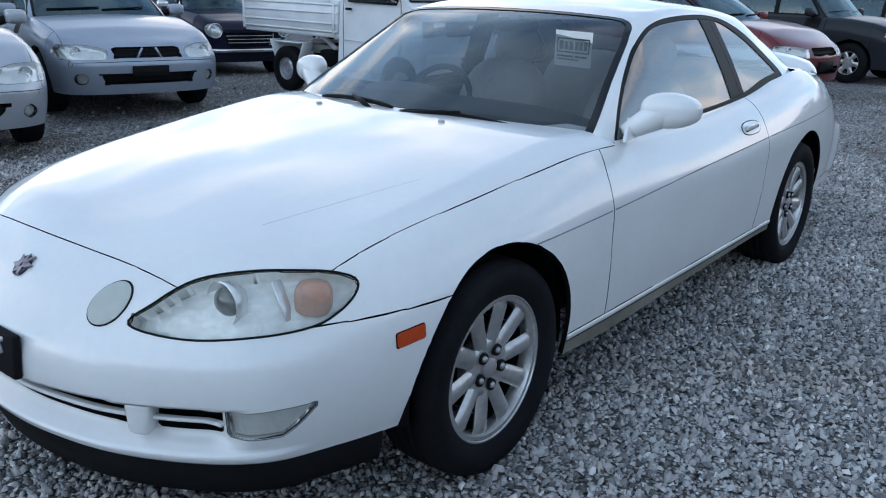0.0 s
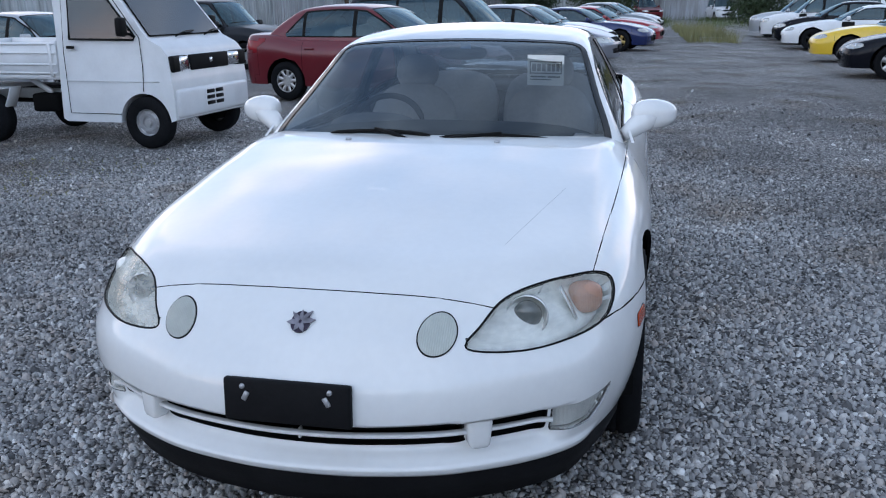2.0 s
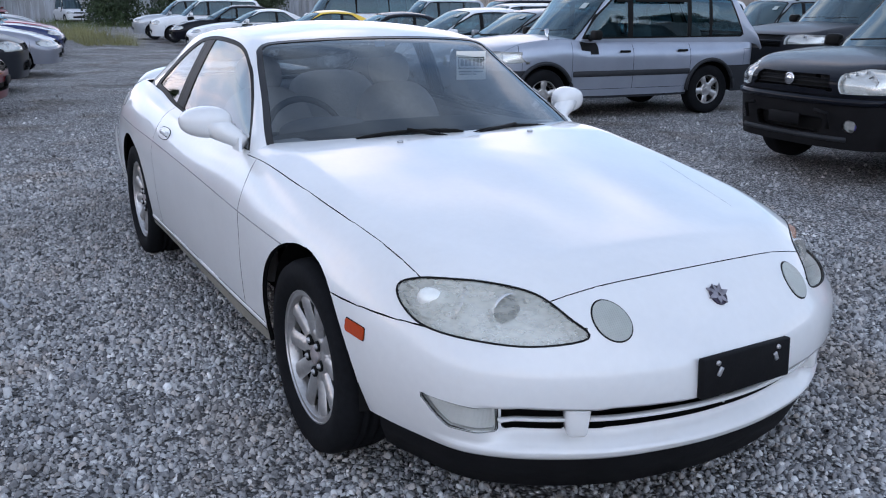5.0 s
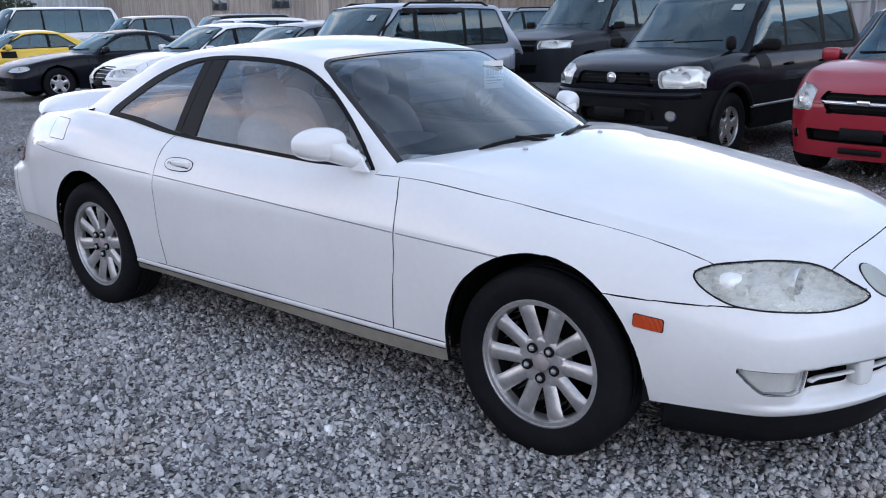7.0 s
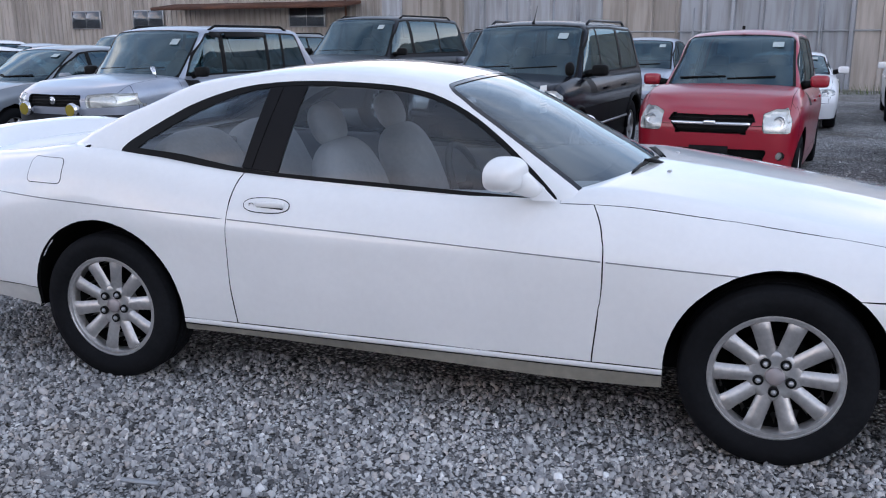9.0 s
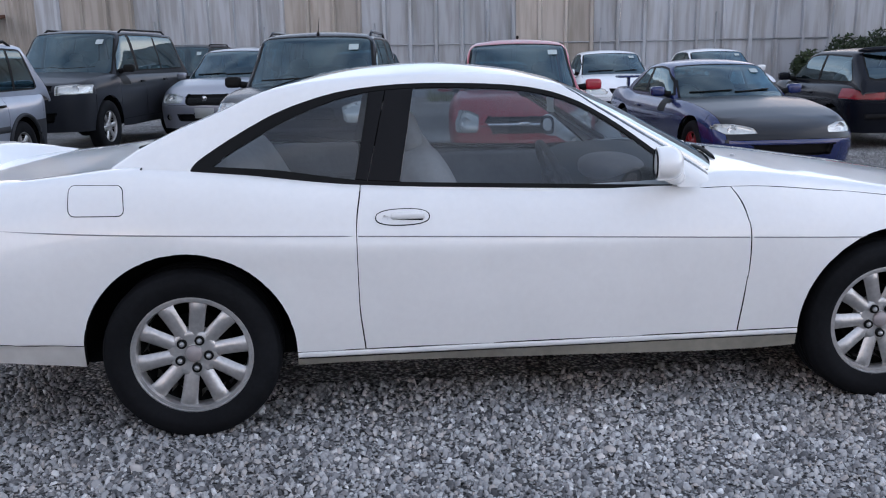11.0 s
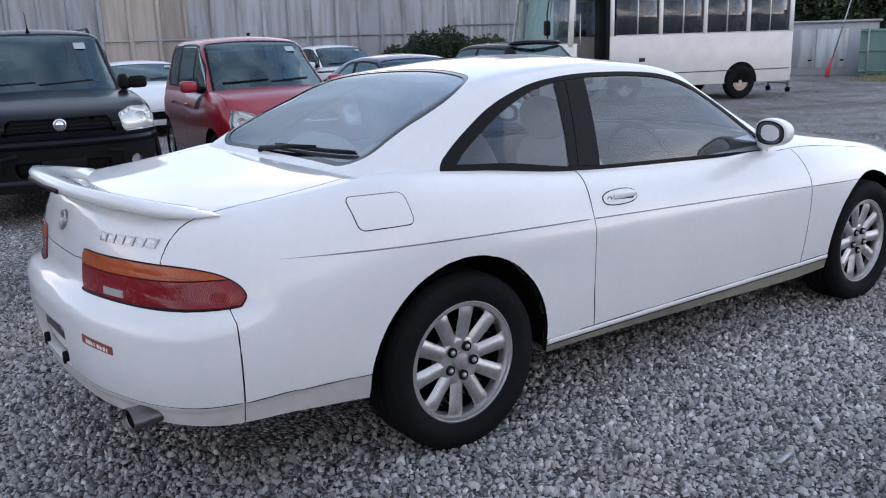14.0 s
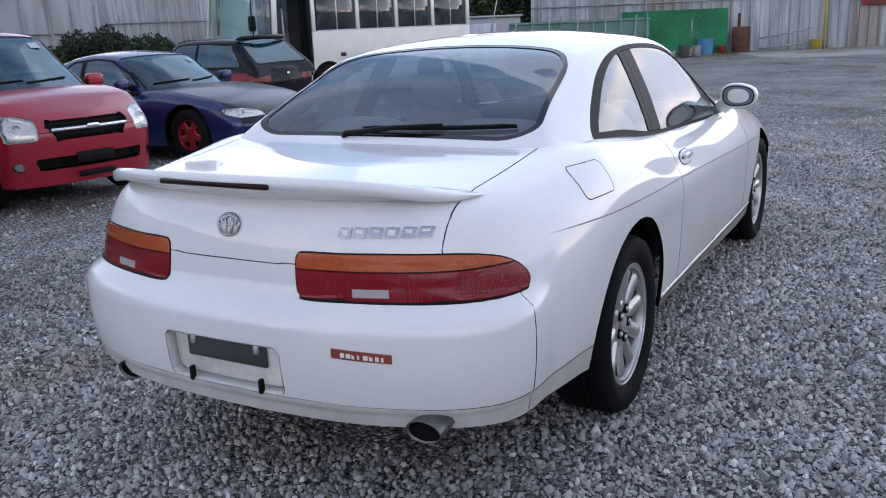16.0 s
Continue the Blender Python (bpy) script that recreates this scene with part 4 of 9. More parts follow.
def cabin_piece(c, p, n):
    s = "left" if c.y > 0 else "right"
    if p.y < 0.46 and dlo_fn(c, p) < 0:
        if dlo_fn(c, p) < -win_inset(c.x) and pillar_fn(c, p) > 0:
            return ("door_window_" + s if c.x > -0.61 else "quarter_window_" + s, 0)
        if dlo_fn(c, p) < -win_inset(c.x):
            return (("door_pillar_" if pillar_mid(c, p) > 0 else "body_pillar_") + s, 0)
        return ("window_frame_" + s, 0)
    if p.y > 0.36:
        if p.x > -0.05 and wind_fn(c, p) < 0:
            return ("windscreen" if wind_fn(c, p) < -0.024 and p.x < 0.870 else "windscreen_frame", 0)
        if p.x < -0.7 and back_fn(c, p) < 0:
            return ("rear_window" if back_fn(c, p) < -0.024 else "rear_window_frame", 0)
    return ("roof", 0)


tg = top.classify(cabin_piece)
BLACK_GLASS = material("black_glass_border", (0.008, 0.008, 0.009), 0.04, vary=0.1, scale=40, spec=0.5)
SMOKED = material("smoked_pillar_cover", (0.009, 0.009, 0.010), 0.45, vary=0.2, scale=30, spec=0.10)
for k, fs in tg.items():
    if k == "roof":
        top.panel("roof", fs, WHITE, coupe, lip=0.012, gap=0.001)
    elif "pillar" in k:
        top.panel(k.rsplit("_", 1)[0], fs, SMOKED, coupe, lip=0.012, gap=0.0022, push=-0.001)
    elif "frame" in k:
        top.panel(k.rsplit("_", 1)[0] if k.endswith(("left", "right")) else k, fs, BLACK if k.startswith("window") else BLACK_GLASS, coupe, lip=0.012, gap=0.0005, push=-0.001)
    else:
        nm = k.rsplit("_", 1)[0] if k.endswith(("left", "right")) else k
        ob = top.panel(nm, fs, SCREEN if nm in ("windscreen", "rear_window") else GLASS, coupe, gap=0.0, lip=0.0, push=-0.004)
        ob.visible_shadow = False
# headlining
top.liner("headlining", SEAT_GREY, coupe, 0.03, lambda k: k == "roof")

# wheels
TY = tyre_mesh(TYRE_R, 0.231, 0.215, fine=True)
RM = spoke_rim_mesh(0.222, 0.205, width=0.046, fine=True)
CAP = material("worn_centre_cap", (0.30, 0.27, 0.27), 0.5, 0.3, vary=0.2, scale=80)
for ax, sg, spin in ((FRONT_AXLE, 1, 0.2), (FRONT_AXLE, -1, 0.31), (REAR_AXLE, 1, 0.5), (REAR_AXLE, -1, 0.16)):
    add_wheel(coupe, (ax, sg * 0.768, HUB_Z), sg, TY, RM, 0.222, 0.205, spin, 5, CAP)

# ---- the coupe's smaller parts ----


from mathutils.bvhtree import BVHTree
skin.bm.faces.ensure_lookup_table()
top.bm.faces.ensure_lookup_table()
skin.bm.normal_update()
top.bm.normal_update()
BODY_T = BVHTree.FromBMesh(skin.bm)
TOP_T = BVHTree.FromBMesh(top.bm)


def onto(tree, pts, way, lift):
    """Drops points along a way onto the body, raised by lift."""
    out = []
    for p in pts:
        hit, n, _, _ = tree.ray_cast(Vector(p), Vector(way))
        if hit is not None:
            if n.dot(Vector(way)) > 0:
                n = -n
            out.append((hit + n * lift, n))
    return out


def plaque(name, tree, loop, way, lift, thick, mat, parent, label=""):
    """A thin piece that follows the body: rings of a closed loop dropped on it."""
    mid = sum((Vector(p) for p in loop), Vector()) / len(loop)
    bm = bmesh.new()
    rings = []
    for s in (1.0, 0.7, 0.4):
        rings.append([bm.verts.new(p) for p, _ in onto(tree, [mid.lerp(Vector(p), s) for p in loop], way, lift)])
    low_ring = [bm.verts.new(p) for p, _ in onto(tree, loop, way, lift - thick)]
    c = bm.verts.new(onto(tree, [mid], way, lift)[0][0])
    n = len(loop)
    for i in range(n):
        k = (i + 1) % n
        bm.faces.new((low_ring[i], low_ring[k], rings[0][k], rings[0][i]))
        for a, b in zip(rings, rings[1:]):
            bm.faces.new((a[i], a[k], b[k], b[i]))
        bm.faces.new((rings[-1][i], rings[-1][k], c))
    return part(name, bm, mat, parent, label, crisp=40)


def dense(loop, n):
    """Extra points along each side of a loop."""
    return [tuple(Vector(a).lerp(Vector(b), k / n)) for a, b in zip(loop, loop[1:] + loop[:1]) for k in range(n)]


def rounded(cx, cz, hx, hz, r, n=6):
    """A rounded rectangle's outline."""
    out = []
    for sx, sz, a0 in ((1, 1, 0), (-1, 1, 90), (-1, -1, 180), (1, -1, 270)):
        for k in range(n + 1):
            a = radians(a0 + 90 * k / n)
            out.append((cx + sx * (hx - r) + r * math.cos(a), cz + sz * (hz - r) + r * math.sin(a)))
    return out


# waist crease along each flank, drawn as a shade-dark strip, and the fuel flap
CREASE = material("crease_shade_scratch_grey", (0.22, 0.22, 0.23), 0.6, vary=0.15, scale=40)
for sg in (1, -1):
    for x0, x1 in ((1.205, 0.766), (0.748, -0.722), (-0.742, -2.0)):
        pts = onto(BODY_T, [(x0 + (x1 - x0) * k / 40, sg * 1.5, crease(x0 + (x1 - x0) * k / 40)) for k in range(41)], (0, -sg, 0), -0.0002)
        part("flank_crease_shade", tube([p for p, _ in pts], [0.0003] + [0.0025] * 34 + [0.0018, 0.0016, 0.0013, 0.001, 0.0007, 0.0003] if x1 < -1 else 0.0025, 6), CREASE, coupe)
flap_loop = [(x - (z - 0.887) * 0.10, -1.5, z) for x, z in rounded(-1.64, 0.887, 0.098, 0.050, 0.022)]
flap = plaque("fuel_flap", BODY_T, dense(flap_loop, 2), (0, 1, 0), 0.0012, 0.004, WHITE, coupe)
pts = onto(BODY_T, dense(flap_loop + flap_loop[:1], 2)[:-1], (0, 1, 0), 0.0)
part("flap_seam", tube([p for p, _ in pts], 0.0019, 6, cap=False), PRIMER, flap)

# door mirrors
MIRROR_GLASS = material("mirror_glass", (0.36, 0.38, 0.40), 0.03, 1.0)
for sg in (1, -1):
    bm = bmesh.new()
    blob((0, 0, 0), (0.070, 0.096, 0.063), bm, 4, 2.6)
    for v in bm.verts:
        if v.co.x < -0.030:
            v.co.x = -0.030 - (v.co.x + 0.030) * -0.12
        v.co.z *= 1.0 - 0.25 * max(0.0, v.co.y * sg) / 0.125
        v.co.x -= 0.25 * (v.co.y * sg + 0.05)
        v.co += Vector((0.415, sg * 0.896, 0.968))
    mir = part("door_mirror", bm, WHITE, coupe, "white rounded door mirror")
    bm = bmesh.new()
    bmesh.ops.create_circle(bm, cap_ends=True, segments=28, radius=1)
    for v in bm.verts:
        q = (abs(v.co.x) ** 3 + abs(v.co.y) ** 3) ** (-1 / 3)
        yy, zz = v.co.x * q * 0.079, v.co.y * q * 0.050
        zz *= 1.0 - 0.25 * max(0.0, yy * sg) / 0.125
        v.co = Vector((0.381 - 0.25 * (yy * sg + 0.05), sg * 0.896 + yy, 0.968 + zz))
    rim_pts = [v.co.copy() for v in bm.verts]
    part("mirror_glass", bm, MIRROR_GLASS, mir, smooth=False)
    part("mirror_rim", tube(rim_pts + rim_pts[:1], 0.0035, 6, cap=False), BLACK, mir)
    bm = bmesh.new()
    pr = [(0.575, 0.868), (0.49, 0.868), (0.470, 0.885), (0.49, 0.94)]
    vs = [[bm.verts.new((x, sg * (0.795 - (z - 0.868) * 0.42 + o), z)) for x, z in pr] for o in (0.012, 0.024)]
    for i in range(4):
        bm.faces.new((vs[0][i], vs[0][(i + 1) % 4], vs[1][(i + 1) % 4], vs[1][i]))
    bm.faces.new(vs[1])
    part("mirror_foot", bm, WHITE, mir, smooth=False)
    part("mirror_arm", tube([(0.51, sg * 0.772, 0.888), (0.475, sg * 0.805, 0.912), (0.445, sg * 0.845, 0.940), (0.425, sg * 0.885, 0.962)], [0.026, 0.038, 0.048, 0.050], 16), WHITE, mir)
# door handles
for sg in (1, -1):
    loop = [(-0.559 + 0.100 * math.copysign(abs(math.cos(a)) ** 0.8, math.cos(a)), sg * 1.5, 0.797 + 0.029 * math.copysign(abs(math.sin(a)) ** 0.8, math.sin(a)))
            for a in [2 * math.pi * k / 32 for k in range(32)]]
    hd = plaque("door_handle", BODY_T, loop, (0, -sg, 0), 0.0022, 0.008, PRIMER, coupe, "white pull handle in an oval recess")
    loop2 = [(-0.559 + (p[0] + 0.559) * 0.965, p[1], 0.797 + (p[2] - 0.797) * 0.89) for p in loop]
    plaque("recess", BODY_T, loop2, (0, -sg, 0), 0.0032, 0.004, WHITE, hd)
    hit = onto(BODY_T, [(-0.545, sg * 1.5, 0.797)], (0, -sg, 0), 0)[0][0]
    part("grip", rbox((0.125, 0.016, 0.024), (hit.x + 0.005, hit.y + sg * 0.008, 0.803), 0.007, 2), WHITE, hd)
    part("grip_slot", rbox((0.112, 0.006, 0.012), (hit.x + 0.005, hit.y + sg * 0.005, 0.787), 0.003, 1), PRIMER, hd)
    part("lock", lathe([(0.0005, 0.008), (0.009, 0.008), (0.010, 0.0)], 16, "Y", (hit.x - 0.078, hit.y + (0 if sg > 0 else -0.008), 0.797)), BLACK, hd)
# front plate holder
holder = part("plate_holder", rbox((0.022, 0.335, 0.112), (2.372, 0, 0.483), 0.006, 2, Matrix.Rotation(-0.06, 3, "Y")), BLACK_MATT, coupe, "empty black plate holder")
for yy in (-0.115, 0.115):
    part("holder_screw", lathe([(0.0005, 0.012), (0.006, 0.012), (0.007, 0.006)], 12, "X", (2.374, yy, 0.522)), STEEL, holder)
    part("holder_tag", rbox((0.006, 0.014, 0.026), (2.384, yy * 0.93, 0.497), 0.002, 1, Matrix.Rotation(0.5 if yy > 0 else -0.5, 3, "X")), STEEL, holder)
# nose emblem: plain dark crest
CREST = material("crest_enamel", (0.035, 0.025, 0.045), 0.35, 0.3, vary=0.5, scale=300)
CREST_SILVER = material("crest_silver", (0.32, 0.30, 0.33), 0.3, 0.8, vary=0.5, scale=250)
oval = [(3.0, 0.026 * math.cos(2 * math.pi * k / 16), 0.650 + 0.020 * math.sin(2 * math.pi * k / 16)) for k in range(16)]
em = plaque("nose_emblem", BODY_T, oval, (-1, 0, 0), 0.006, 0.008, CREST, coupe, "small winged silver and dark nose crest")
for ang, ln, wd in ((0.15, 0.040, 0.011), (0.75, 0.036, 0.010), (1.6, 0.026, 0.010), (2.5, 0.034, 0.010), (3.2, 0.036, 0.011), (4.2, 0.024, 0.012), (5.3, 0.026, 0.012)):
    ca, sa = math.cos(ang), math.sin(ang)
    loop = [(3.0, ca * u - sa * w, 0.650 + 0.85 * (sa * u + ca * w)) for u, w in ((0.004, -wd / 2), (ln * 0.6, -wd / 2), (ln, 0.0), (ln * 0.6, wd / 2), (0.004, wd / 2))]
    plaque("crest_feather", BODY_T, dense(loop, 2), (-1, 0, 0), 0.0085, 0.006, CREST_SILVER, em)
# a fine scratch across the lid
pts = onto(BODY_T, [(1.86 - 0.48 * k / 12, 0.47 + 0.13 * k / 12, 2) for k in range(13)], (0, 0, -1), 0.0)
part("hood_scratch", tube([p for p, _ in pts], 0.0004, 5), CREASE, coupe, "fine grey scratch")
# washer jets
for yy in (-0.30, 0.30):
    p, n = onto(BODY_T, [(0.965 - yy * yy * 0.4, yy, 2)], (0, 0, -1), 0.003)[0]
    part("washer_jet", rbox((0.016, 0.022, 0.010), p, 0.003, 1), STEEL, coupe)
# windscreen wipers


def wiper(name, tree, a, b, way, arm_to, parent):
    n = 14
    pts = onto(tree, [Vector(a).lerp(Vector(b), i / (n - 1)) for i in range(n)], way, 0.010)
    w = part(name, tube([p for p, _ in pts], [0.003] + [0.007] * (n - 2) + [0.003], 8), BLACK, parent, "black wiper")
    mid = pts[n // 2][0]
    q = onto(tree, [arm_to], way, 0.008)
    q = q[0][0] if q else Vector(arm_to)
    part("wiper_arm", tube([q, q.lerp(mid, 0.5) + Vector((0, 0, 0.010)), mid + Vector((0, 0, 0.009))], [0.012, 0.009, 0.006], 8), BLACK, w)
    part("wiper_pivot", lathe([(0.0005, 0.016), (0.012, 0.014), (0.014, 0.0)], 14, "Z", q - Vector((0, 0, 0.012))), BLACK, w)
    part("blade_rubber", tube([p - nn * 0.008 for p, nn in pts], 0.004, 6), RUBBER, w)
    return w


wiper("wiper", TOP_T, (0.76, 0.58, 3), (0.87, 0.06, 3), (0, 0, -1), (0.90, 0.02, 3), coupe)
wiper("wiper", TOP_T, (0.86, 0.02, 3), (0.79, -0.42, 3), (0, 0, -1), (0.89, -0.06, 3), coupe)
wiper("rear_wiper", TOP_T, (-1.548, 0.10, 3), (-1.540, -0.52, 3), (0, 0, -1), (-1.585, 0.16, 3), coupe)
# wind-screen price card, with print that cannot be read
c4 = [Vector(p) for p in ((0.272, 0.335, 1.208), (0.272, 0.498, 1.204), (0.275, 0.498, 1.071), (0.275, 0.335, 1.075))]
card = raw("price_card", [tuple(p) for p in c4], [(0, 1, 2, 3)], PAPER, coupe, "white paper price card inside the windscreen", smooth=False)


def on_card(u, v, lift=0.002):
    a, b, c, d = c4
    n = (b - a).cross(d - a).normalized()
    if n.x < 0:
        n = -n
    return (a.lerp(b, u).lerp(d.lerp(c, u), v)) + n * lift


def card_bar(u0, u1, v0, v1, mat=INK):
    raw("print_bar", [tuple(on_card(u, v)) for u, v in ((u0, v0), (u1, v0), (u1, v1), (u0, v1))], [(0, 1, 2, 3)], mat, card, smooth=False)


card_bar(0.06, 0.94, 0.20, 0.24)
card_bar(0.06, 0.94, 0.58, 0.62)
card_bar(0.06, 0.09, 0.20, 0.62)
card_bar(0.91, 0.94, 0.20, 0.62)
for i, (u0, u1) in enumerate(((0.13, 0.24), (0.27, 0.37), (0.40, 0.50), (0.55, 0.64), (0.67, 0.76), (0.79, 0.88))):
    card_bar(u0, u1, 0.29, 0.53)
card_bar(0.08, 0.52, 0.69, 0.74)
card_bar(0.56, 0.90, 0.69, 0.74)
card_bar(0.08, 0.66, 0.79, 0.82)
# rear spoiler: a blade over the lid's edge, ends swept forward
bm = bmesh.new()
prev = None
N = 40
for i in range(N + 1):
    u = -1 + 2 * i / N
    y = 0.672 * u
    x_edge = -2.442 + 0.24 * abs(u) ** 3.0
    taper = max(0.05, (1 - abs(u) ** 5))
    zt = 1.002 - 0.010 * u * u
    base = onto(BODY_T, [(x_edge + 0.14, y, 3)], (0, 0, -1), 0)[0][0].z
    back = onto(BODY_T, [(x_edge + 0.035, y, 3)], (0, 0, -1), 0)
    bz = (back[0][0].z if back else 0.90)
    prof = [(x_edge + 0.20 * (0.35 + 0.65 * taper), base - 0.006), (x_edge + 0.12, base + (zt - base) * 0.45 * taper), (x_edge + 0.05, base + (zt - base) * 0.85 * taper),
            (x_edge - 0.012, base + (zt - base) * 1.06 * taper), (x_edge - 0.024, base + (zt - base) * 0.98 * taper - 0.004), (x_edge - 0.023, base + (zt - base) * 0.98 * taper - 0.024), (x_edge - 0.012, base + (zt - base) * 0.98 * taper - 0.034),
            (x_edge + 0.030, base + (zt - base) * 0.62 * taper - 0.022), (x_edge + 0.075, base + (zt - base) * 0.2 * taper - 0.018), (x_edge + 0.11, min(bz, base) - 0.02)]
    w = min(1.0, (1 - abs(u)) / 0.14) ** 0.6
    ring = [bm.verts.new((x_edge + 0.09 + (px - x_edge - 0.09) * w, y, base - 0.003 + (pz - base + 0.003) * w)) for px, pz in prof]
    if prev:
        for k in range(len(ring) - 1):
            bm.faces.new((prev[k], ring[k], ring[k + 1], prev[k + 1]))
    prev = ring
spoiler = part("spoiler", bm, WHITE, coupe, "white boot-lid spoiler")
part("brake_strip", rbox((0.012, 0.40, 0.016), (-2.462, 0.0, 0.978), 0.004, 1), material("dark_red_strip", (0.02, 0.004, 0.005), 0.3, spec=0.2), spoiler, "dark red high brake lamp")
# badges as plain shapes
BADGE = material("worn_chrome_letters", (0.40, 0.40, 0.41), 0.25, 0.8, vary=0.2, scale=80)
for rx, rz, tw in ((0.038, 0.030, 0.0045), (0.013, 0.028, 0.004)):
    pts = onto(BODY_T, [(-3, rx * math.cos(a), 0.851 + rz * math.sin(a)) for a in [2 * math.pi * k / 28 for k in range(29)]], (1, 0, 0), 0.004)
    part("rear_emblem", tube([p for p, _ in pts], tw, 8, cap=False), BADGE, coupe, "oval chrome rear emblem")
pts = onto(BODY_T, [(-3, 0.028 * math.cos(a), 0.862 + 0.012 * math.sin(a)) for a in [2 * math.pi * k / 20 for k in range(21)]], (1, 0, 0), 0.004)
part("emblem_ring", tube([p for p, _ in pts], 0.0035, 8, cap=False), CHROME, coupe)
for k in range(6):
    y0 = -0.365 - k * 0.041
    loop = [(-3, y0, 0.838), (-3, y0 - 0.033, 0.836), (-3, y0 - 0.037, 0.862), (-3, y0 - 0.004, 0.864)]
    plaque("badge_bar", BODY_T, dense(loop, 3), (1, 0, 0), 0.005, 0.007, BADGE, coupe, "chrome badge bar")
    loop = [(-3, y0 - (0.008 if k % 2 else 0.015), 0.843 + 0.004 * (k % 3)), (-3, y0 - 0.027, 0.842 + 0.004 * (k % 3)), (-3, y0 - 0.027, 0.856), (-3, y0 - 0.008, 0.857)]
    plaque("badge_gap", BODY_T, dense(loop, 3), (1, 0, 0), 0.0058, 0.001, WHITE, coupe)
RED_STICK = material("faded_red_sticker", (0.24, 0.045, 0.028), 0.5, vary=0.25, scale=60)
loop = [(-3, -0.383, 0.556), (-3, -0.470, 0.551), (-3, -0.548, 0.545), (-3, -0.548, 0.520), (-3, -0.470, 0.524), (-3, -0.383, 0.529)]
st = plaque("dealer_sticker", BODY_T, dense(loop, 4), (1, 0, 0), 0.0025, 0.004, RED_STICK, coupe, "faded red strip sticker")
wide = [0.011, 0.013, 0.008, 0.005, 0.012, 0.009, 0.010, 0.006]
for k in range(8):
    y0 = -0.410 - k * 0.0158
    dz = -(k * 0.0011)
    plaque("print_bar", BODY_T, [(-3, y0, 0.533 + dz), (-3, y0 - wide[k], 0.533 + dz), (-3, y0 - wide[k], 0.545 + dz - 0.004 * (k % 3 == 2)), (-3, y0, 0.546 + dz)], (1, 0, 0), 0.0036, 0.001, PAPER, st)
REVERSE = lens("reverse_glass", (0.42, 0.40, 0.39), 0.2, 160)
# lamps laid on the skin: a point of the flank by its way along the outline and its height
HALF = P.shape[0] // 2 + 1


def at_arc(a, z, sg):
    i = float(np.interp(a, Q[:HALF, 0, 0], np.arange(HALF)))
    k = min(int(i), HALF - 2)
    pts = []
    for q in (k, k + 1):
        rows = P[q, :50]
        pts.append(np.array([np.interp(z, rows[:, 2], rows[:, c]) for c in (0, 1)]))
    p = pts[0] + (pts[1] - pts[0]) * (i - k)
    v = Vector((p[0], p[1] * sg, z))
    hit, n, _, _ = BODY_T.find_nearest(v)
    if n.dot(Vector((hit.x * 0.3, hit.y, 0))) < 0:
        n = -n
    return hit, n


def laid(name, loop, sg, lift, thick, mat, parent, label=""):
    """A thin piece on the flank from a loop of (way along, height)."""
    L = np.array(loop)
    mid = L.mean(0)
    bm = bmesh.new()
    rings = []
    for s in (1.0, 0.97, 0.8, 0.6, 0.4, 0.2):
        pts = [at_arc(*(mid + (p - mid) * s), sg) for p in L]
        h = lift if s < 1 else lift * 0.6
        rings.append([bm.verts.new(p + n * h) for p, n in pts])
    base = [bm.verts.new(p + n * (lift - thick)) for p, n in [at_arc(*p, sg) for p in L]]
    p, n = at_arc(*mid, sg)
    c = bm.verts.new(p + n * lift)
    m = len(L)
    for i in range(m):
        k = (i + 1) % m
        bm.faces.new((base[i], base[k], rings[0][k], rings[0][i]))
        for a, b in zip(rings, rings[1:]):
            bm.faces.new((a[i], a[k], b[k], b[i]))
        bm.faces.new((rings[-1][i], rings[-1][k], c))
    return part(name, bm, mat, parent, label, crisp=50)


def above(loop, z, keep_up):
    """A loop clipped at a height."""
    out = []
    for (a0, z0), (a1, z1) in zip(loop, loop[1:] + loop[:1]):
        in0, in1 = (z0 >= z) == keep_up, (z1 >= z) == keep_up
        if in0:
            out.append((a0, z0))
        if in0 != in1:
            t = (z - z0) / (z1 - z0)
            out.append((a0 + (a1 - a0) * t, z))
    full = []
    for (a0, z0), (a1, z1) in zip(out, out[1:] + out[:1]):
        m = max(1, int(math.hypot(a1 - a0, z1 - z0) / 0.018))
        full += [(a0 + (a1 - a0) * k / m, z0 + (z1 - z0) * k / m) for k in range(m)]
    return full


def shrink(loop, d):
    """A loop drawn in by a distance."""
    L = np.array(loop)
    t = np.roll(L, -1, 0) - np.roll(L, 1, 0)
    n = np.stack([t[:, 1], -t[:, 0]], 1) / np.maximum(np.linalg.norm(t, axis=1, keepdims=True), 1e-9)
    area = (L[:, 0] * np.roll(L[:, 1], -1) - np.roll(L[:, 0], -1) * L[:, 1]).sum()
    return [tuple(p) for p in L - n * d * (1 if area > 0 else -1)]


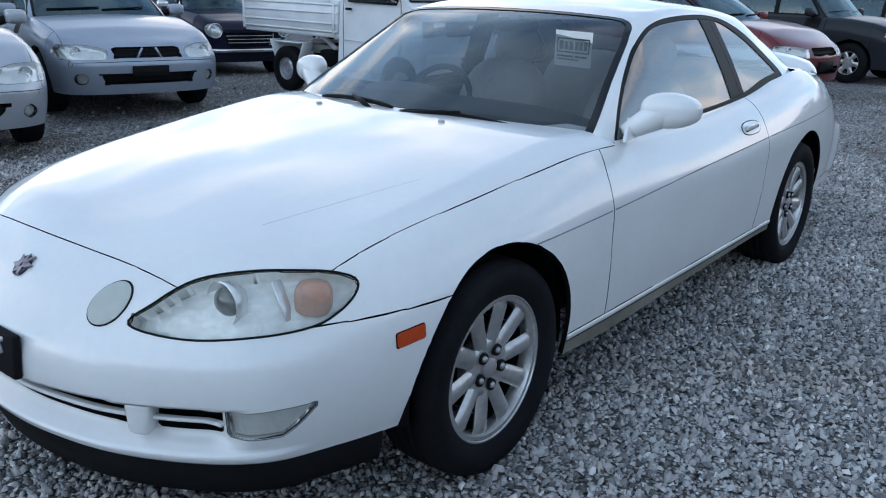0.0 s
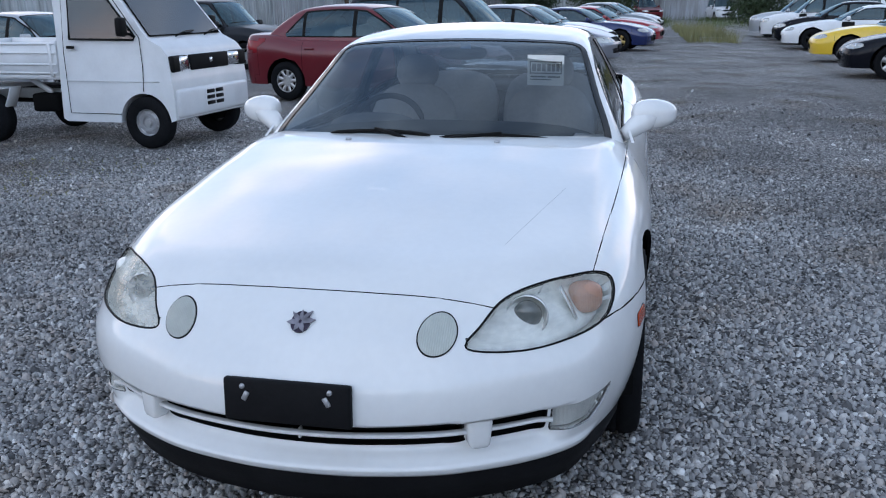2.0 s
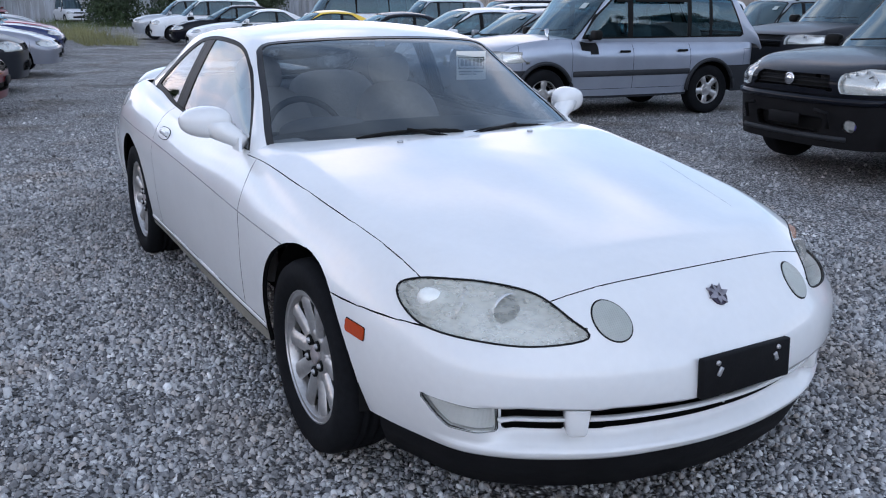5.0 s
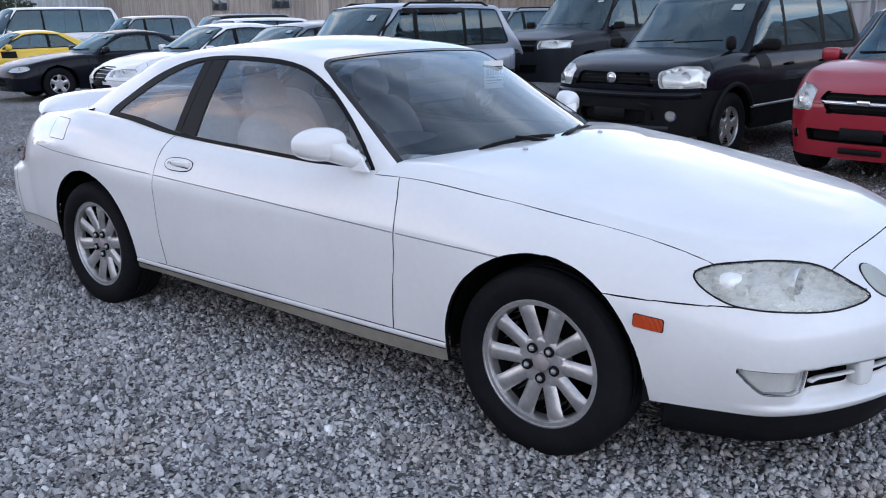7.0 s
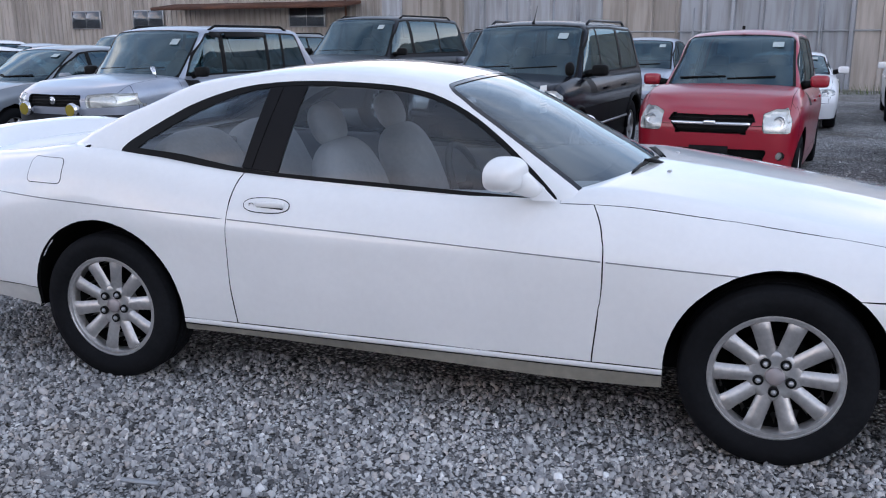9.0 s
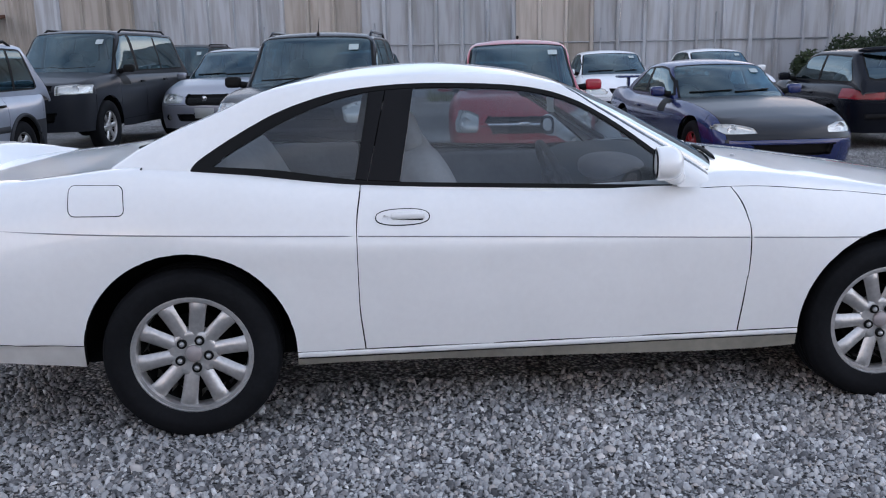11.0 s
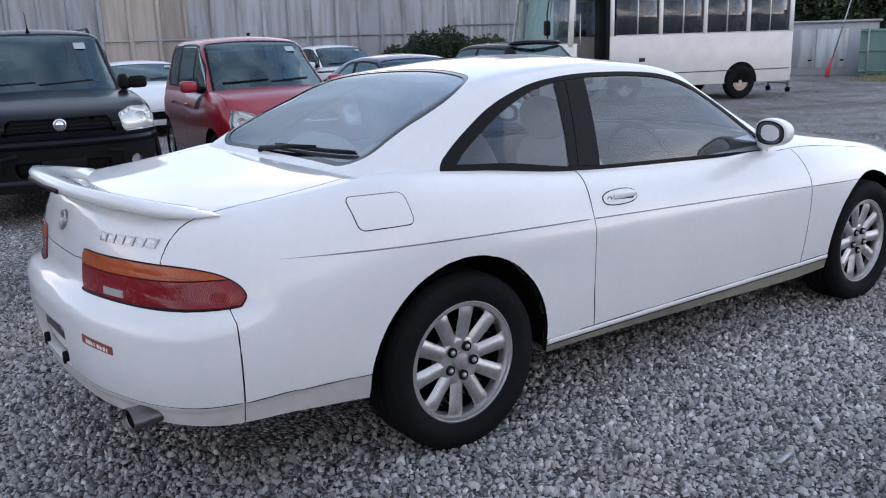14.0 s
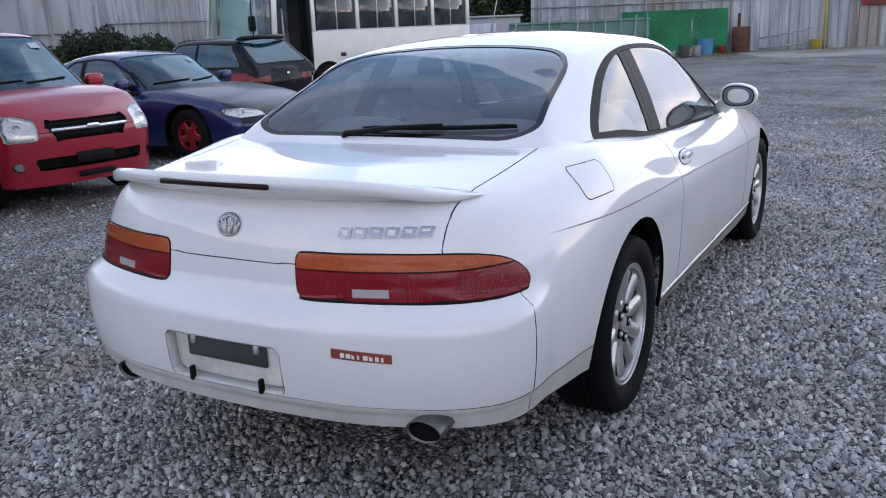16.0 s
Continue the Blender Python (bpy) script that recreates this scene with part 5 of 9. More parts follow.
LAMP = [(0.045, 0.664), (0.012, 0.674), (0.0, 0.698), (0.0, 0.763), (0.012, 0.787), (0.045, 0.796), (0.2, 0.797), (0.45, 0.797), (0.7, 0.791), (0.86, 0.772), (0.955, 0.742), (1.0, 0.705), (0.985, 0.675), (0.93, 0.664), (0.6, 0.663), (0.25, 0.664)]
span = lamp_arc_out - lamp_arc_in
for sg in (1, -1):
    loop = [(lamp_arc_in + span * u, z) for u, z in smooth_loop(LAMP, 5).tolist()]
    tl = laid("tail_lamp", loop, sg, 0.002, 0.006, BLACK, coupe, "long red and amber tail lamp with a black rim")
    inner = shrink(loop, 0.0045)
    laid("red_lens", above(inner, 0.7455, False), sg, 0.005, 0.004, RED_LENS, tl)
    laid("amber_lens", above(inner, 0.7485, True), sg, 0.005, 0.004, AMBER, tl)
    rv = [(lamp_arc_in + span * u, z) for u, z in ((0.25, 0.679), (0.32, 0.679), (0.40, 0.679), (0.40, 0.690), (0.40, 0.702), (0.32, 0.702), (0.25, 0.702), (0.25, 0.690))]
    laid("reverse_lens", rv, sg, 0.0065, 0.003, REVERSE, tl)
    oval = [(0.352 + 0.050 * math.cos(a), 0.631 + 0.045 * math.sin(a)) for a in [2 * math.pi * k / 40 for k in range(40)]]
    rl = plaque("round_lamp", BODY_T, [(3, sg * y, z) for y, z in oval], (-1, 0, 0), 0.0015, 0.006, BLACK, coupe, "oval cloudy main-beam lamp")
    plaque("lamp_glass", BODY_T, [(3, sg * (0.352 + (y - 0.352) * 0.93), 0.631 + (z - 0.631) * 0.93) for y, z in oval], (-1, 0, 0), 0.004, 0.004, HAZE, rl)
    mk = [(x, z + (1.69 - x) * 0.1) for x, z in rounded(1.728, 0.540, 0.046, 0.021, 0.008, 4)]
    sm = plaque("side_marker", BODY_T, [(x, sg * 1.5, z) for x, z in mk], (0, -sg, 0), 0.001, 0.005, PRIMER, coupe, "amber side marker lamp")
    plaque("marker_lens", BODY_T, [(1.728 + (x - 1.728) * 0.94, sg * 1.5, 0.536 + (z - 0.536) * 0.88) for x, z in mk], (0, -sg, 0), 0.005, 0.005, MARKER, sm)
    hl_pts = onto(BODY_T, [(3, sg * y, z) for y, z in HEADLAMP + HEADLAMP[:1]], (-1, 0, 0), -0.0005)
    part("headlamp_seal", tube([p for p, _ in hl_pts], 0.0030, 6, cap=False), BLACK, coupe, "black rubber headlamp seal")
# twin exhausts
PIPE = material("sooty_steel", (0.17, 0.165, 0.16), 0.35, 0.9, vary=0.25, grain=0.1, scale=60)
for yy in (0.47, -0.63):
    bm = lathe([(0.030, 0.0), (0.034, -0.01), (0.040, -0.20), (0.0425, -0.235), (0.040, -0.238), (0.036, -0.20), (0.030, -0.02)], 28, "X")
    for v in bm.verts:
        v.co = Vector((v.co.x * 1.1 - 2.180, v.co.y * 1.3 + yy, v.co.z * 0.75 + 0.352 + v.co.x * 0.06))
    tip = part("exhaust_pipe", bm, PIPE, coupe, "steel exhaust tip with a dark bore")
    bore = lathe([(0.0005, -2.425), (0.036, -2.425), (0.037, -2.436)], 24, "X")
    for v in bore.verts:
        v.co = Vector((v.co.x, v.co.y * 1.22 + yy, v.co.z * 0.70 + 0.338))
    part("exhaust_bore", bore, PRIMER, tip)
part("silencer", rbox((0.45, 0.9, 0.14), (-1.95, 0, 0.29), 0.05, 3), UNDER, coupe)

# ---- cabin ----
for sg in (1, -1):
    seat = new("front_seat")
    seat.parent = coupe
    back_rot = Matrix.Rotation(-0.38, 3, "Y")
    part("cushion", blob((-0.05, sg * 0.37, 0.47), (0.28, 0.26, 0.13), None, 4, 3.2), SEAT_CLOTH, seat)
    part("backrest", blob((-0.37, sg * 0.37, 0.72), (0.11, 0.245, 0.31), None, 4, 2.8, back_rot), SEAT_CLOTH, seat, "pale cloth-covered backrest")
    part("headrest", blob((-0.515, sg * 0.37, 1.072), (0.058, 0.118, 0.098), None, 4, 2.5, back_rot), SEAT_CLOTH, seat)
bench = new("rear_seat")
bench.parent = coupe
part("cushion", blob((-0.84, 0, 0.52), (0.25, 0.52, 0.13), None, 4, 4), SEAT_CLOTH, bench)
for sg in (1, -1):
    part("backrest", blob((-1.16, sg * 0.31, 0.78), (0.11, 0.29, 0.26), None, 4, 3.2, Matrix.Rotation(-0.5, 3, "Y")), SEAT_CLOTH, bench)
part("parcel_shelf", rbox((0.42, 1.22, 0.05), (-1.43, 0, 0.925), 0.02, 2), SEAT_GREY, coupe)
dash = part("dashboard", blob((0.52, 0, 0.76), (0.30, 0.72, 0.17), None, 4, 3.4), CABIN, coupe, "dark dashboard")
part("instrument_hood", blob((0.36, -0.37, 0.89), (0.13, 0.20, 0.06), None, 3, 2.5), SEAT_GREY, dash)
part("centre_stack", rbox((0.30, 0.26, 0.34), (0.33, 0, 0.62), 0.04, 2), CABIN, dash)
part("footwell_floor", rbox((1.9, 1.06, 0.05), (-0.3, 0, 0.34), 0.02, 1), CABIN, coupe)
part("tunnel", rbox((1.5, 0.22, 0.2), (-0.2, 0, 0.45), 0.05, 2), CABIN, coupe)
for sg in (1, -1):
    part("door_lining", rbox((1.55, 0.05, 0.50), (-0.1, sg * 0.735, 0.60), 0.02, 2), SEAT_GREY, coupe)
    part("quarter_lining", rbox((0.75, 0.05, 0.18), (-1.08, sg * 0.70, 0.83), 0.02, 2), SEAT_GREY, coupe)
wheel_rot = Matrix.Rotation(-0.42, 4, "Y")
bm = bmesh.new()
ring = [Vector((0, 0.185 * math.cos(a), 0.185 * math.sin(a))) for a in [2 * math.pi * k / 40 for k in range(41)]]
tube(ring, 0.015, 8, bm, cap=False)
for a in (0.15, math.pi - 0.15, -math.pi / 2):
    tube([Vector((0.03, 0, 0)), Vector((0.0, 0.18 * math.cos(a), 0.18 * math.sin(a)))], [0.022, 0.012], 8, bm)
blob((0.03, 0, 0), (0.03, 0.075, 0.06), bm, 3, 2.5)
bm.transform(Matrix.Translation((0.13, -0.37, 0.83)) @ wheel_rot)
part("steering_wheel", bm, CABIN, coupe, "grey four-spoke steering wheel")
part("room_mirror", blob((0.06, 0.0, 1.205), (0.02, 0.115, 0.032), None, 3, 3), BLACK, coupe)
part("tax_sticker", rbox((0.003, 0.05, 0.035), (0.10, 0.02, 1.245), 0.001, 1), material("blue_sticker", (0.15, 0.30, 0.55), 0.6), coupe)
for sg in (1, -1):
    part("sun_visor", rbox((0.14, 0.34, 0.016), (0.02, sg * 0.30, 1.262), 0.006, 1, Matrix.Rotation(0.22, 3, "Y")), SEAT_GREY, coupe)

# white strip along the head of each sill, over a dark joint
def flank_strip(name, rows, mat, sg, label=""):
    bm = bmesh.new()
    prev = None
    for i in range(41):
        x = -0.960 + 1.934 * i / 40
        ring = []
        for z, h in rows:
            p, n = onto(BODY_T, [(x, sg * 2, z)], (0, -sg, 0), h)[0]
            ring.append(bm.verts.new(p))
        if prev:
            for a in range(len(ring) - 1):
                bm.faces.new((prev[a], ring[a], ring[a + 1], prev[a + 1]))
        prev = ring
    part(name, bm, mat, coupe, label)


for sg in (1, -1):
    flank_strip("sill_strip", [(0.303, -0.002), (0.3015, 0.002), (0.297, 0.0035), (0.288, 0.0035), (0.2825, 0.002), (0.281, -0.003)], WHITE, sg, "white rocker strip")
    flank_strip("sill_joint", [(0.2815, -0.003), (0.2812, 0.0014), (0.2775, 0.0014), (0.277, -0.003)], PRIMER, sg)

# bars across the lower grille and its side vents, just inside the opening
part("grille_bar", sweep([p for p, _ in onto(BODY_T, [(3, -0.424 + 0.848 * i / 28, 0.383) for i in range(29)], (-1, 0, 0), 0.016)], 0.020, 0.011), WHITE, grille)
for sg, vent_part in zip((1, -1), VENTS):
    part("vent_bar", sweep([p for p, _ in onto(BODY_T, [(3, sg * (0.470 + 0.166 * i / 10), 0.383) for i in range(11)], (-1, 0, 0), 0.016)][:: sg], 0.018, 0.010), WHITE, vent_part)
    p, n = onto(BODY_T, [(3, sg * 0.449, 0.380)], (-1, 0, 0), 0.014)[0]
    part("bumper_pillar", rbox((0.056, 0.054, 0.084), p, 0.014, 3, Matrix.Rotation(math.atan2(n.y, n.x), 3, "Z"), taper=(1.0, 1.35)), WHITE, coupe)

# ---- other vehicles ----
TYRES, RIMS = {}, {}


def wheel_set(car, axles, reach, r, w, style, mat=None, detail=False):
    """Four wheels of a parked car."""
    rr = r * (0.62 if style != "steel" else 0.56)
    if (r, w) not in TYRES:
        TYRES[(r, w)] = {}
    key = (r, w, style, mat.name if mat else "")
    if key not in RIMS:
        ty = tyre_mesh(r, rr - 0.002, w)
        if style == "steel":
            rim = steel_rim_mesh(rr, w, mat)
        else:
            rim = spoke_rim_mesh(rr, w, int(style), mat, 0.30 / int(style) + 0.014, 0.03)
        RIMS[key] = (ty, rim)
    ty, rim = RIMS[key]
    for i, ax in enumerate(axles):
        for sg in (1, -1):
            add_wheel(car, (ax, sg * (reach - w * 0.5), r), sg, ty, rim, rr, w, 0.7 * i + 0.4 * sg, detail=False)


def profile_part(name, prof, half, mat, parent, label="", bevel=0.02, tumble=0.0, z0=0.0, z1=1.0, smooth=True):
    """A slab cut to a side profile (x, z), its sides leaning in by tumble between z0 and z1."""
    bm = bmesh.new()
    rows = []
    for sg in (-1, 1):
        rows.append([bm.verts.new((x, sg * (half - tumble * min(1, max(0, (z - z0) / (z1 - z0)))), z)) for x, z in prof])
    m = len(prof)
    for i in range(m):
        bm.faces.new((rows[0][i], rows[0][(i + 1) % m], rows[1][(i + 1) % m], rows[1][i]))
    bm.faces.new(rows[0][::-1])
    bm.faces.new(rows[1])
    if bevel:
        bmesh.ops.bevel(bm, geom=[e for e in bm.edges if e.calc_face_angle(0) > 0.35], offset=bevel, segments=3, affect="EDGES", profile=0.6)
    return part(name, bm, mat, parent, label, crisp=35)


def make_car(name, label, body, L, W, H, wb, fo, hood0, hood1, belt, deck, ws, rear, wheel_r, style, at, heading,
             nose=(0.22, 0.16), tail=(0.10, 0.25), side=(0.14, 0.22), corner=1.0, clad=None, clad_z=0.0, lamp=None, grille=None, intake=None, fogs=None,
             tails=None, doors=(), pillars=(), rails=False, bars=(), glass_m=None, rim_mat=None, zb=0.24, hood_mat=None, seats=True, card=True, plate=True,
             badge=None, rail_in=0.25, group="", chrome_grille=False, dlo_back=None, fine=3, bumper_mat=None, mirror_mat=None, round_lamps=None, flare=False, rear_wiper=False, deflect=False, roof_mat=None, side_clad=None):
    """A parked car. x runs forward from the middle of the wheelbase; at: where the middle of its nose stands; heading in degrees."""
    fa, ra = wb / 2, -wb / 2
    xf = fa + fo
    xr = xf - L
    hw = W / 2
    th = radians(heading)
    fx, fy = math.cos(th), math.sin(th)
    car = thing(name, label, "car", pose(at[0] - fx * xf, at[1] - fy * xf, -0.055 if at[1] > 4 else 0, 0, 0, heading), group)
    k = corner
    nr, nh = nose
    tr, tn = tail
    sr, sh = side
    rows = [(xf, 0, zb, 0, nr, nh, 0.04), (xf - 0.02 * k, 0.35 * hw, zb, 0, nr, nh, 0.04), (xf - 0.075 * k, 0.66 * hw, zb, 0, nr, nh, 0.04),
            (xf - 0.20 * k, 0.875 * hw, zb, 0, nr * 0.8 + sr * 0.2, nh * 0.8 + sh * 0.2, 0.04), (xf - 0.42 * k, 0.965 * hw, zb, 0, sr, (nh + sh) / 2, 0.035),
            (fa, 0.995 * hw, zb, 0, sr, sh, 0.03), (fa * 0.4, hw, zb - 0.02, 0, sr, sh, 0.03), (0, hw, zb - 0.02, 0, sr, sh, 0.03), (ra * 0.5, hw, zb - 0.02, 0, sr, sh, 0.03),
            (ra, 0.995 * hw, zb, 0, sr, sh, 0.03), (xr + 0.40, 0.97 * hw, zb, 0, sr, (sh + tn) / 2, 0.03), (xr + 0.16 * k, 0.885 * hw, zb, 0, tr, tn, 0.03),
            (xr + 0.055 * k, 0.68 * hw, zb, 0, tr, tn, 0.03), (xr + 0.015, 0.35 * hw, zb, 0, tr, tn, 0.03), (xr, 0, zb, 0, tr, tn, 0.03)]
    hc = pchip([xr - 0.1, xr + 0.05, rear[1], (rear[1] + ra * 0.4) / 2 + 0.05, 0.0, ws[0] - 0.35, ws[0], (ws[0] + xf) / 2, xf - 0.22, xf + 0.1],
               [deck - 0.02, deck - 0.01, deck, belt + 0.015, belt + 0.01, belt + 0.01, hood1, hood0 + (hood1 - hood0) * 0.62, hood0 + 0.01, hood0 - 0.03]) \
        if rear[1] > xr + 0.12 else pchip([xr - 0.1, ra, 0.0, ws[0] - 0.35, ws[0], (ws[0] + xf) / 2, xf - 0.22, xf + 0.1],
                                          [deck, deck, belt + 0.01, belt + 0.01, hood1, hood0 + (hood1 - hood0) * 0.62, hood0 + 0.01, hood0 - 0.03])
    kc = lambda x: 0.05 + 0 * np.asarray(x)
    more = 4 if fine > 3 else 0
    P, Q = body_grid(rows, hc, kc, (xr + 0.5, xf - 0.7), nspan=fine, nband=10 + 2 * more, nround=5 + more, nin=6)
    sk = Skin(P, Q, closed=True, top_flat=True)
    nq = P.shape[0] // 4

    def nose_x(y, z):
        j = int(np.argmin(np.abs(P[0, : 2 * P.shape[1] // 3, 2] - z)))
        return float(np.interp(abs(y), P[:nq, j, 1], P[:nq, j, 0]))

    def nose_bar(half, z, back, r):
        return [(nose_x(half * (-1 + q / 8), z) - back, half * (-1 + q / 8), z) for q in range(17)]
    ar = wheel_r * 1.17
    arches = ((fa, wheel_r + 0.01), (ra, wheel_r + 0.01))

    def arch(c):
        return min((math.hypot(c.x - ax, c.z - az) if c.z > az else abs(c.x - ax)) - ar for ax, az in arches)
    side_w = lambda c, p: abs(c.y) > hw * 0.6
    front_w = lambda c, p: c.x > xf - 0.75
    back_w = lambda c, p: c.x < xr + 0.6
    hb = lambda y: ws[0] - 0.22 * (y / (hw * 0.85)) ** 2
    belt_in = hw - 0.13
    sk.cut(lambda c, p: arch(c), lambda c, p: c.z < ar * 2 + 0.1 and abs(c.y) > hw * 0.6)
    sk.cut(lambda c, p: max(abs(c.y) - (hw - 0.105 - 0.03 * (c.x - ws[0])), hb(c.y) - c.x), lambda c, p: c.x > ws[0] - 0.5 and p.z > 1.1)
    inner = lambda c: max(abs(c.y) - belt_in, c.x - (ws[0] - 0.28), rear[1] + 0.12 - c.x)
    sk.cut(lambda c, p: inner(c), lambda c, p: p.z > 1.1 and rear[1] - 0.1 < c.x < ws[0])
    for dx in doors:
        sk.cut(lambda c, p, dx=dx: c.x - dx, lambda c, p, dx=dx: abs(c.x - dx) < 0.4 and abs(c.y) > hw * 0.6)
    if clad:
        sk.cut(lambda c, p: c.z - clad_z, lambda c, p: c.z < clad_z + 0.3)
        clad_at = lambda x: clad_z if side_clad is None or x > fa or x < ra else side_clad
    sk.cut(lambda c, p: c.z - (zb + 0.10), lambda c, p: side_w(c, p) and ra < c.x < fa and c.z < zb + 0.4)
    lamp_f = (lambda c: poly_dist(abs(c.y), c.z, lamp)) if lamp else None
    gr_f = (lambda c: poly_dist(abs(c.y), c.z, grille)) if grille else None
    in_f = (lambda c: poly_dist(abs(c.y), c.z, intake)) if intake else None
    tl_f = (lambda c: poly_dist(abs(c.y), c.z, tails)) if tails else None
    fg_f = (lambda c: math.hypot(abs(c.y) - fogs[0], c.z - fogs[1]) - fogs[2]) if fogs else None
    rl_f = (lambda c: math.hypot(abs(c.y) - round_lamps[0], c.z - round_lamps[1]) - round_lamps[2]) if round_lamps else None
    for f in (lamp_f, gr_f, in_f, fg_f, rl_f):
        if f:
            sk.cut(lambda c, p, f=f: f(c), front_w)
    if tl_f:
        sk.cut(lambda c, p: tl_f(c), back_w)
    sk.cut(lambda c, p: c.z - (deck - tn - 0.02), lambda c, p: c.x < xr + 0.35 and c.z < deck - tn + 0.2)

    def piece(c, p, n):
        if abs(c.y) > hw * 0.6 and arch(c) < 0:
            return ("void", 0)
        if inner(c) < 0 and p.z > 1.1:
            return ("void", 0)
        if c.x > xf - 0.75 and p.z < 2.7:
            if rl_f and rl_f(c) < 0:
                return ("headlamp_%d" % (c.y > 0), 0)
            if lamp_f and lamp_f(c) < 0:
                return ("headlamp_%d" % (c.y > 0), 0)
            if gr_f and gr_f(c) < 0:
                return ("grille", 0)
            if in_f and in_f(c) < 0:
                return ("intake", 0)
            if fg_f and fg_f(c) < 0:
                return ("fog_%d" % (c.y > 0), 0)
        if c.x < xr + 0.5 and tl_f and tl_f(c) < 0:
            return ("tail_lamp_%d" % (c.y > 0), 0)
        if p.z > 1.1 and c.x > ws[0] - 0.5 and max(abs(c.y) - (hw - 0.105 - 0.03 * (c.x - ws[0])), hb(c.y) - c.x) < 0:
            return ("hood", 0)
        if p.z > 1.4 and ws[0] - 0.5 < c.x < hb(c.y) + 0.02:
            return ("cowl", 0)
        if clad and c.z < clad_at(c.x):
            return ("cladding", 0 if c.x > 0 else 1)
        if side_w(c, p) and ra + ar < c.x < fa - ar and c.z < zb + 0.10:
            return ("sill_%d" % (c.y > 0), 0)
        if c.x > fa + ar * 0.9:
            return ("front_bumper", 0)
        if c.x < xr + 0.35 and c.z < deck - tn - 0.02:
            return ("rear_bumper", 0)
        if abs(c.y) > hw * 0.6 and len(doors) > 1 and min(doors) < c.x < max(doors):
            j = sum(1 for d in doors if c.x > d)
            return ("door_%d%d" % (j, c.y > 0), 0)
        return ("rear_quarter_%d" % (c.y > 0) if c.x < 0 else "front_fender_%d" % (c.y > 0), 0)
    g = sk.classify(piece)
    for key, fs in g.items():
        nm = key.rsplit("_", 1)[0] if key[-1].isdigit() else key
        if nm in ("void", "headlamp", "grille", "intake", "fog", "tail_lamp"):
            continue
        m = {"hood": hood_mat or body, "cowl": BLACK, "cladding": clad, "front_bumper": bumper_mat or body}.get(nm, body)
        sk.panel(nm, fs, m, car, gap=0.003, lip=0.0)
    if at[0] > -12 and at[1] < 9:
        sk.liner("inner_shell", PRIMER, car, 0.02, lambda q: q not in ("void",) and not q.startswith(("headlamp", "grille", "intake", "fog")))
    for key, fs in g.items():
        if key.startswith("headlamp"):
            hl = sk.panel("headlamp", fs, CLEAR, car, gap=0.004, lip=0.0)
            sk.bowl("lamp_bowl", fs, REFLECT, hl, 0.04, squeeze=0.05, wall_mat=REFLECT)
            c = sum((f.calc_center_median() for f in fs), Vector()) / len(fs)
            part("lamp_cup", lathe([(0.02, -0.045), (0.045, -0.02), (0.052, -0.006), (0.048, -0.004), (0.03, -0.03), (0.0005, -0.035)], 16, "X", c - Vector((0.004, 0, 0))), CHROME, hl)
        elif key == "grille":
            gr = sk.bowl("grille", fs, BLACK, car, 0.04, wall_mat=CHROME if chrome_grille else BLACK)
            ys = [v.co.y for f in fs for v in f.verts]
            zs = [v.co.z for f in fs for v in f.verts]
            xs = max(v.co.x for f in fs for v in f.verts)
            for i in range(1, 4):
                zz = min(zs) + (max(zs) - min(zs)) * i / 4
                half = max([abs(v.co.y) for f in fs for v in f.verts if abs(v.co.z - zz) < 0.03] or [0.2]) - 0.03
                part("grille_slat", tube(nose_bar(half, zz, 0.016, 0), 0.006, 6), CHROME if chrome_grille else BLACK_MATT, gr)
        elif key == "intake":
            sk.bowl("intake", fs, BLACK, car, 0.06)
        elif key.startswith("fog"):
            fg = sk.panel("fog_lamp", fs, CLEAR, car, gap=0.003, lip=0.0)
            sk.bowl("lamp_bowl", fs, REFLECT, fg, 0.03, wall_mat=BLACK)
        elif key.startswith("tail_lamp"):
            sk.panel("tail_lamp", fs, RED_LENS, car, gap=0.003, lip=0.0, push=0.003)
    # upper body
    yr = hw - rail_in
    zr = H - 0.055
    by = hw - 0.105
    if rear[1] > xr + 0.12:
        tail_rows = [(rear[0], 0.06, H - 0.035, yr - 0.01, zr - 0.03, by, belt - 0.06), ((rear[0] + rear[1]) / 2, 0.08, (H - 0.035 + deck) / 2 + 0.03, yr + 0.02, (zr + deck) / 2, by - 0.01, belt - 0.05),
                     (rear[1], 0.03, deck + 0.005, yr + 0.05, deck, by - 0.04, deck - 0.08), (rear[1] - 0.10, 0.0, deck - 0.06, yr + 0.05, deck - 0.06, by - 0.05, deck - 0.10)]
    else:
        tail_rows = [(rear[0], 0.05, H - 0.02, yr - 0.005, zr - 0.012, by, belt - 0.06), (rear[0] - 0.03, 0.05, H - 0.035, yr - 0.005, zr - 0.03, by, belt - 0.06),
                     ((rear[0] + rear[1]) / 2, 0.04, (H - 0.035 + deck) / 2 + 0.02, yr + 0.03, (zr + deck) / 2, by, belt - 0.06), (rear[1], 0.03, deck, yr + 0.07, deck - 0.01, by - 0.01, deck - 0.10),
                     (rear[1] - 0.05, 0.03, deck - 0.12, yr + 0.07, deck - 0.12, by - 0.02, deck - 0.16)]
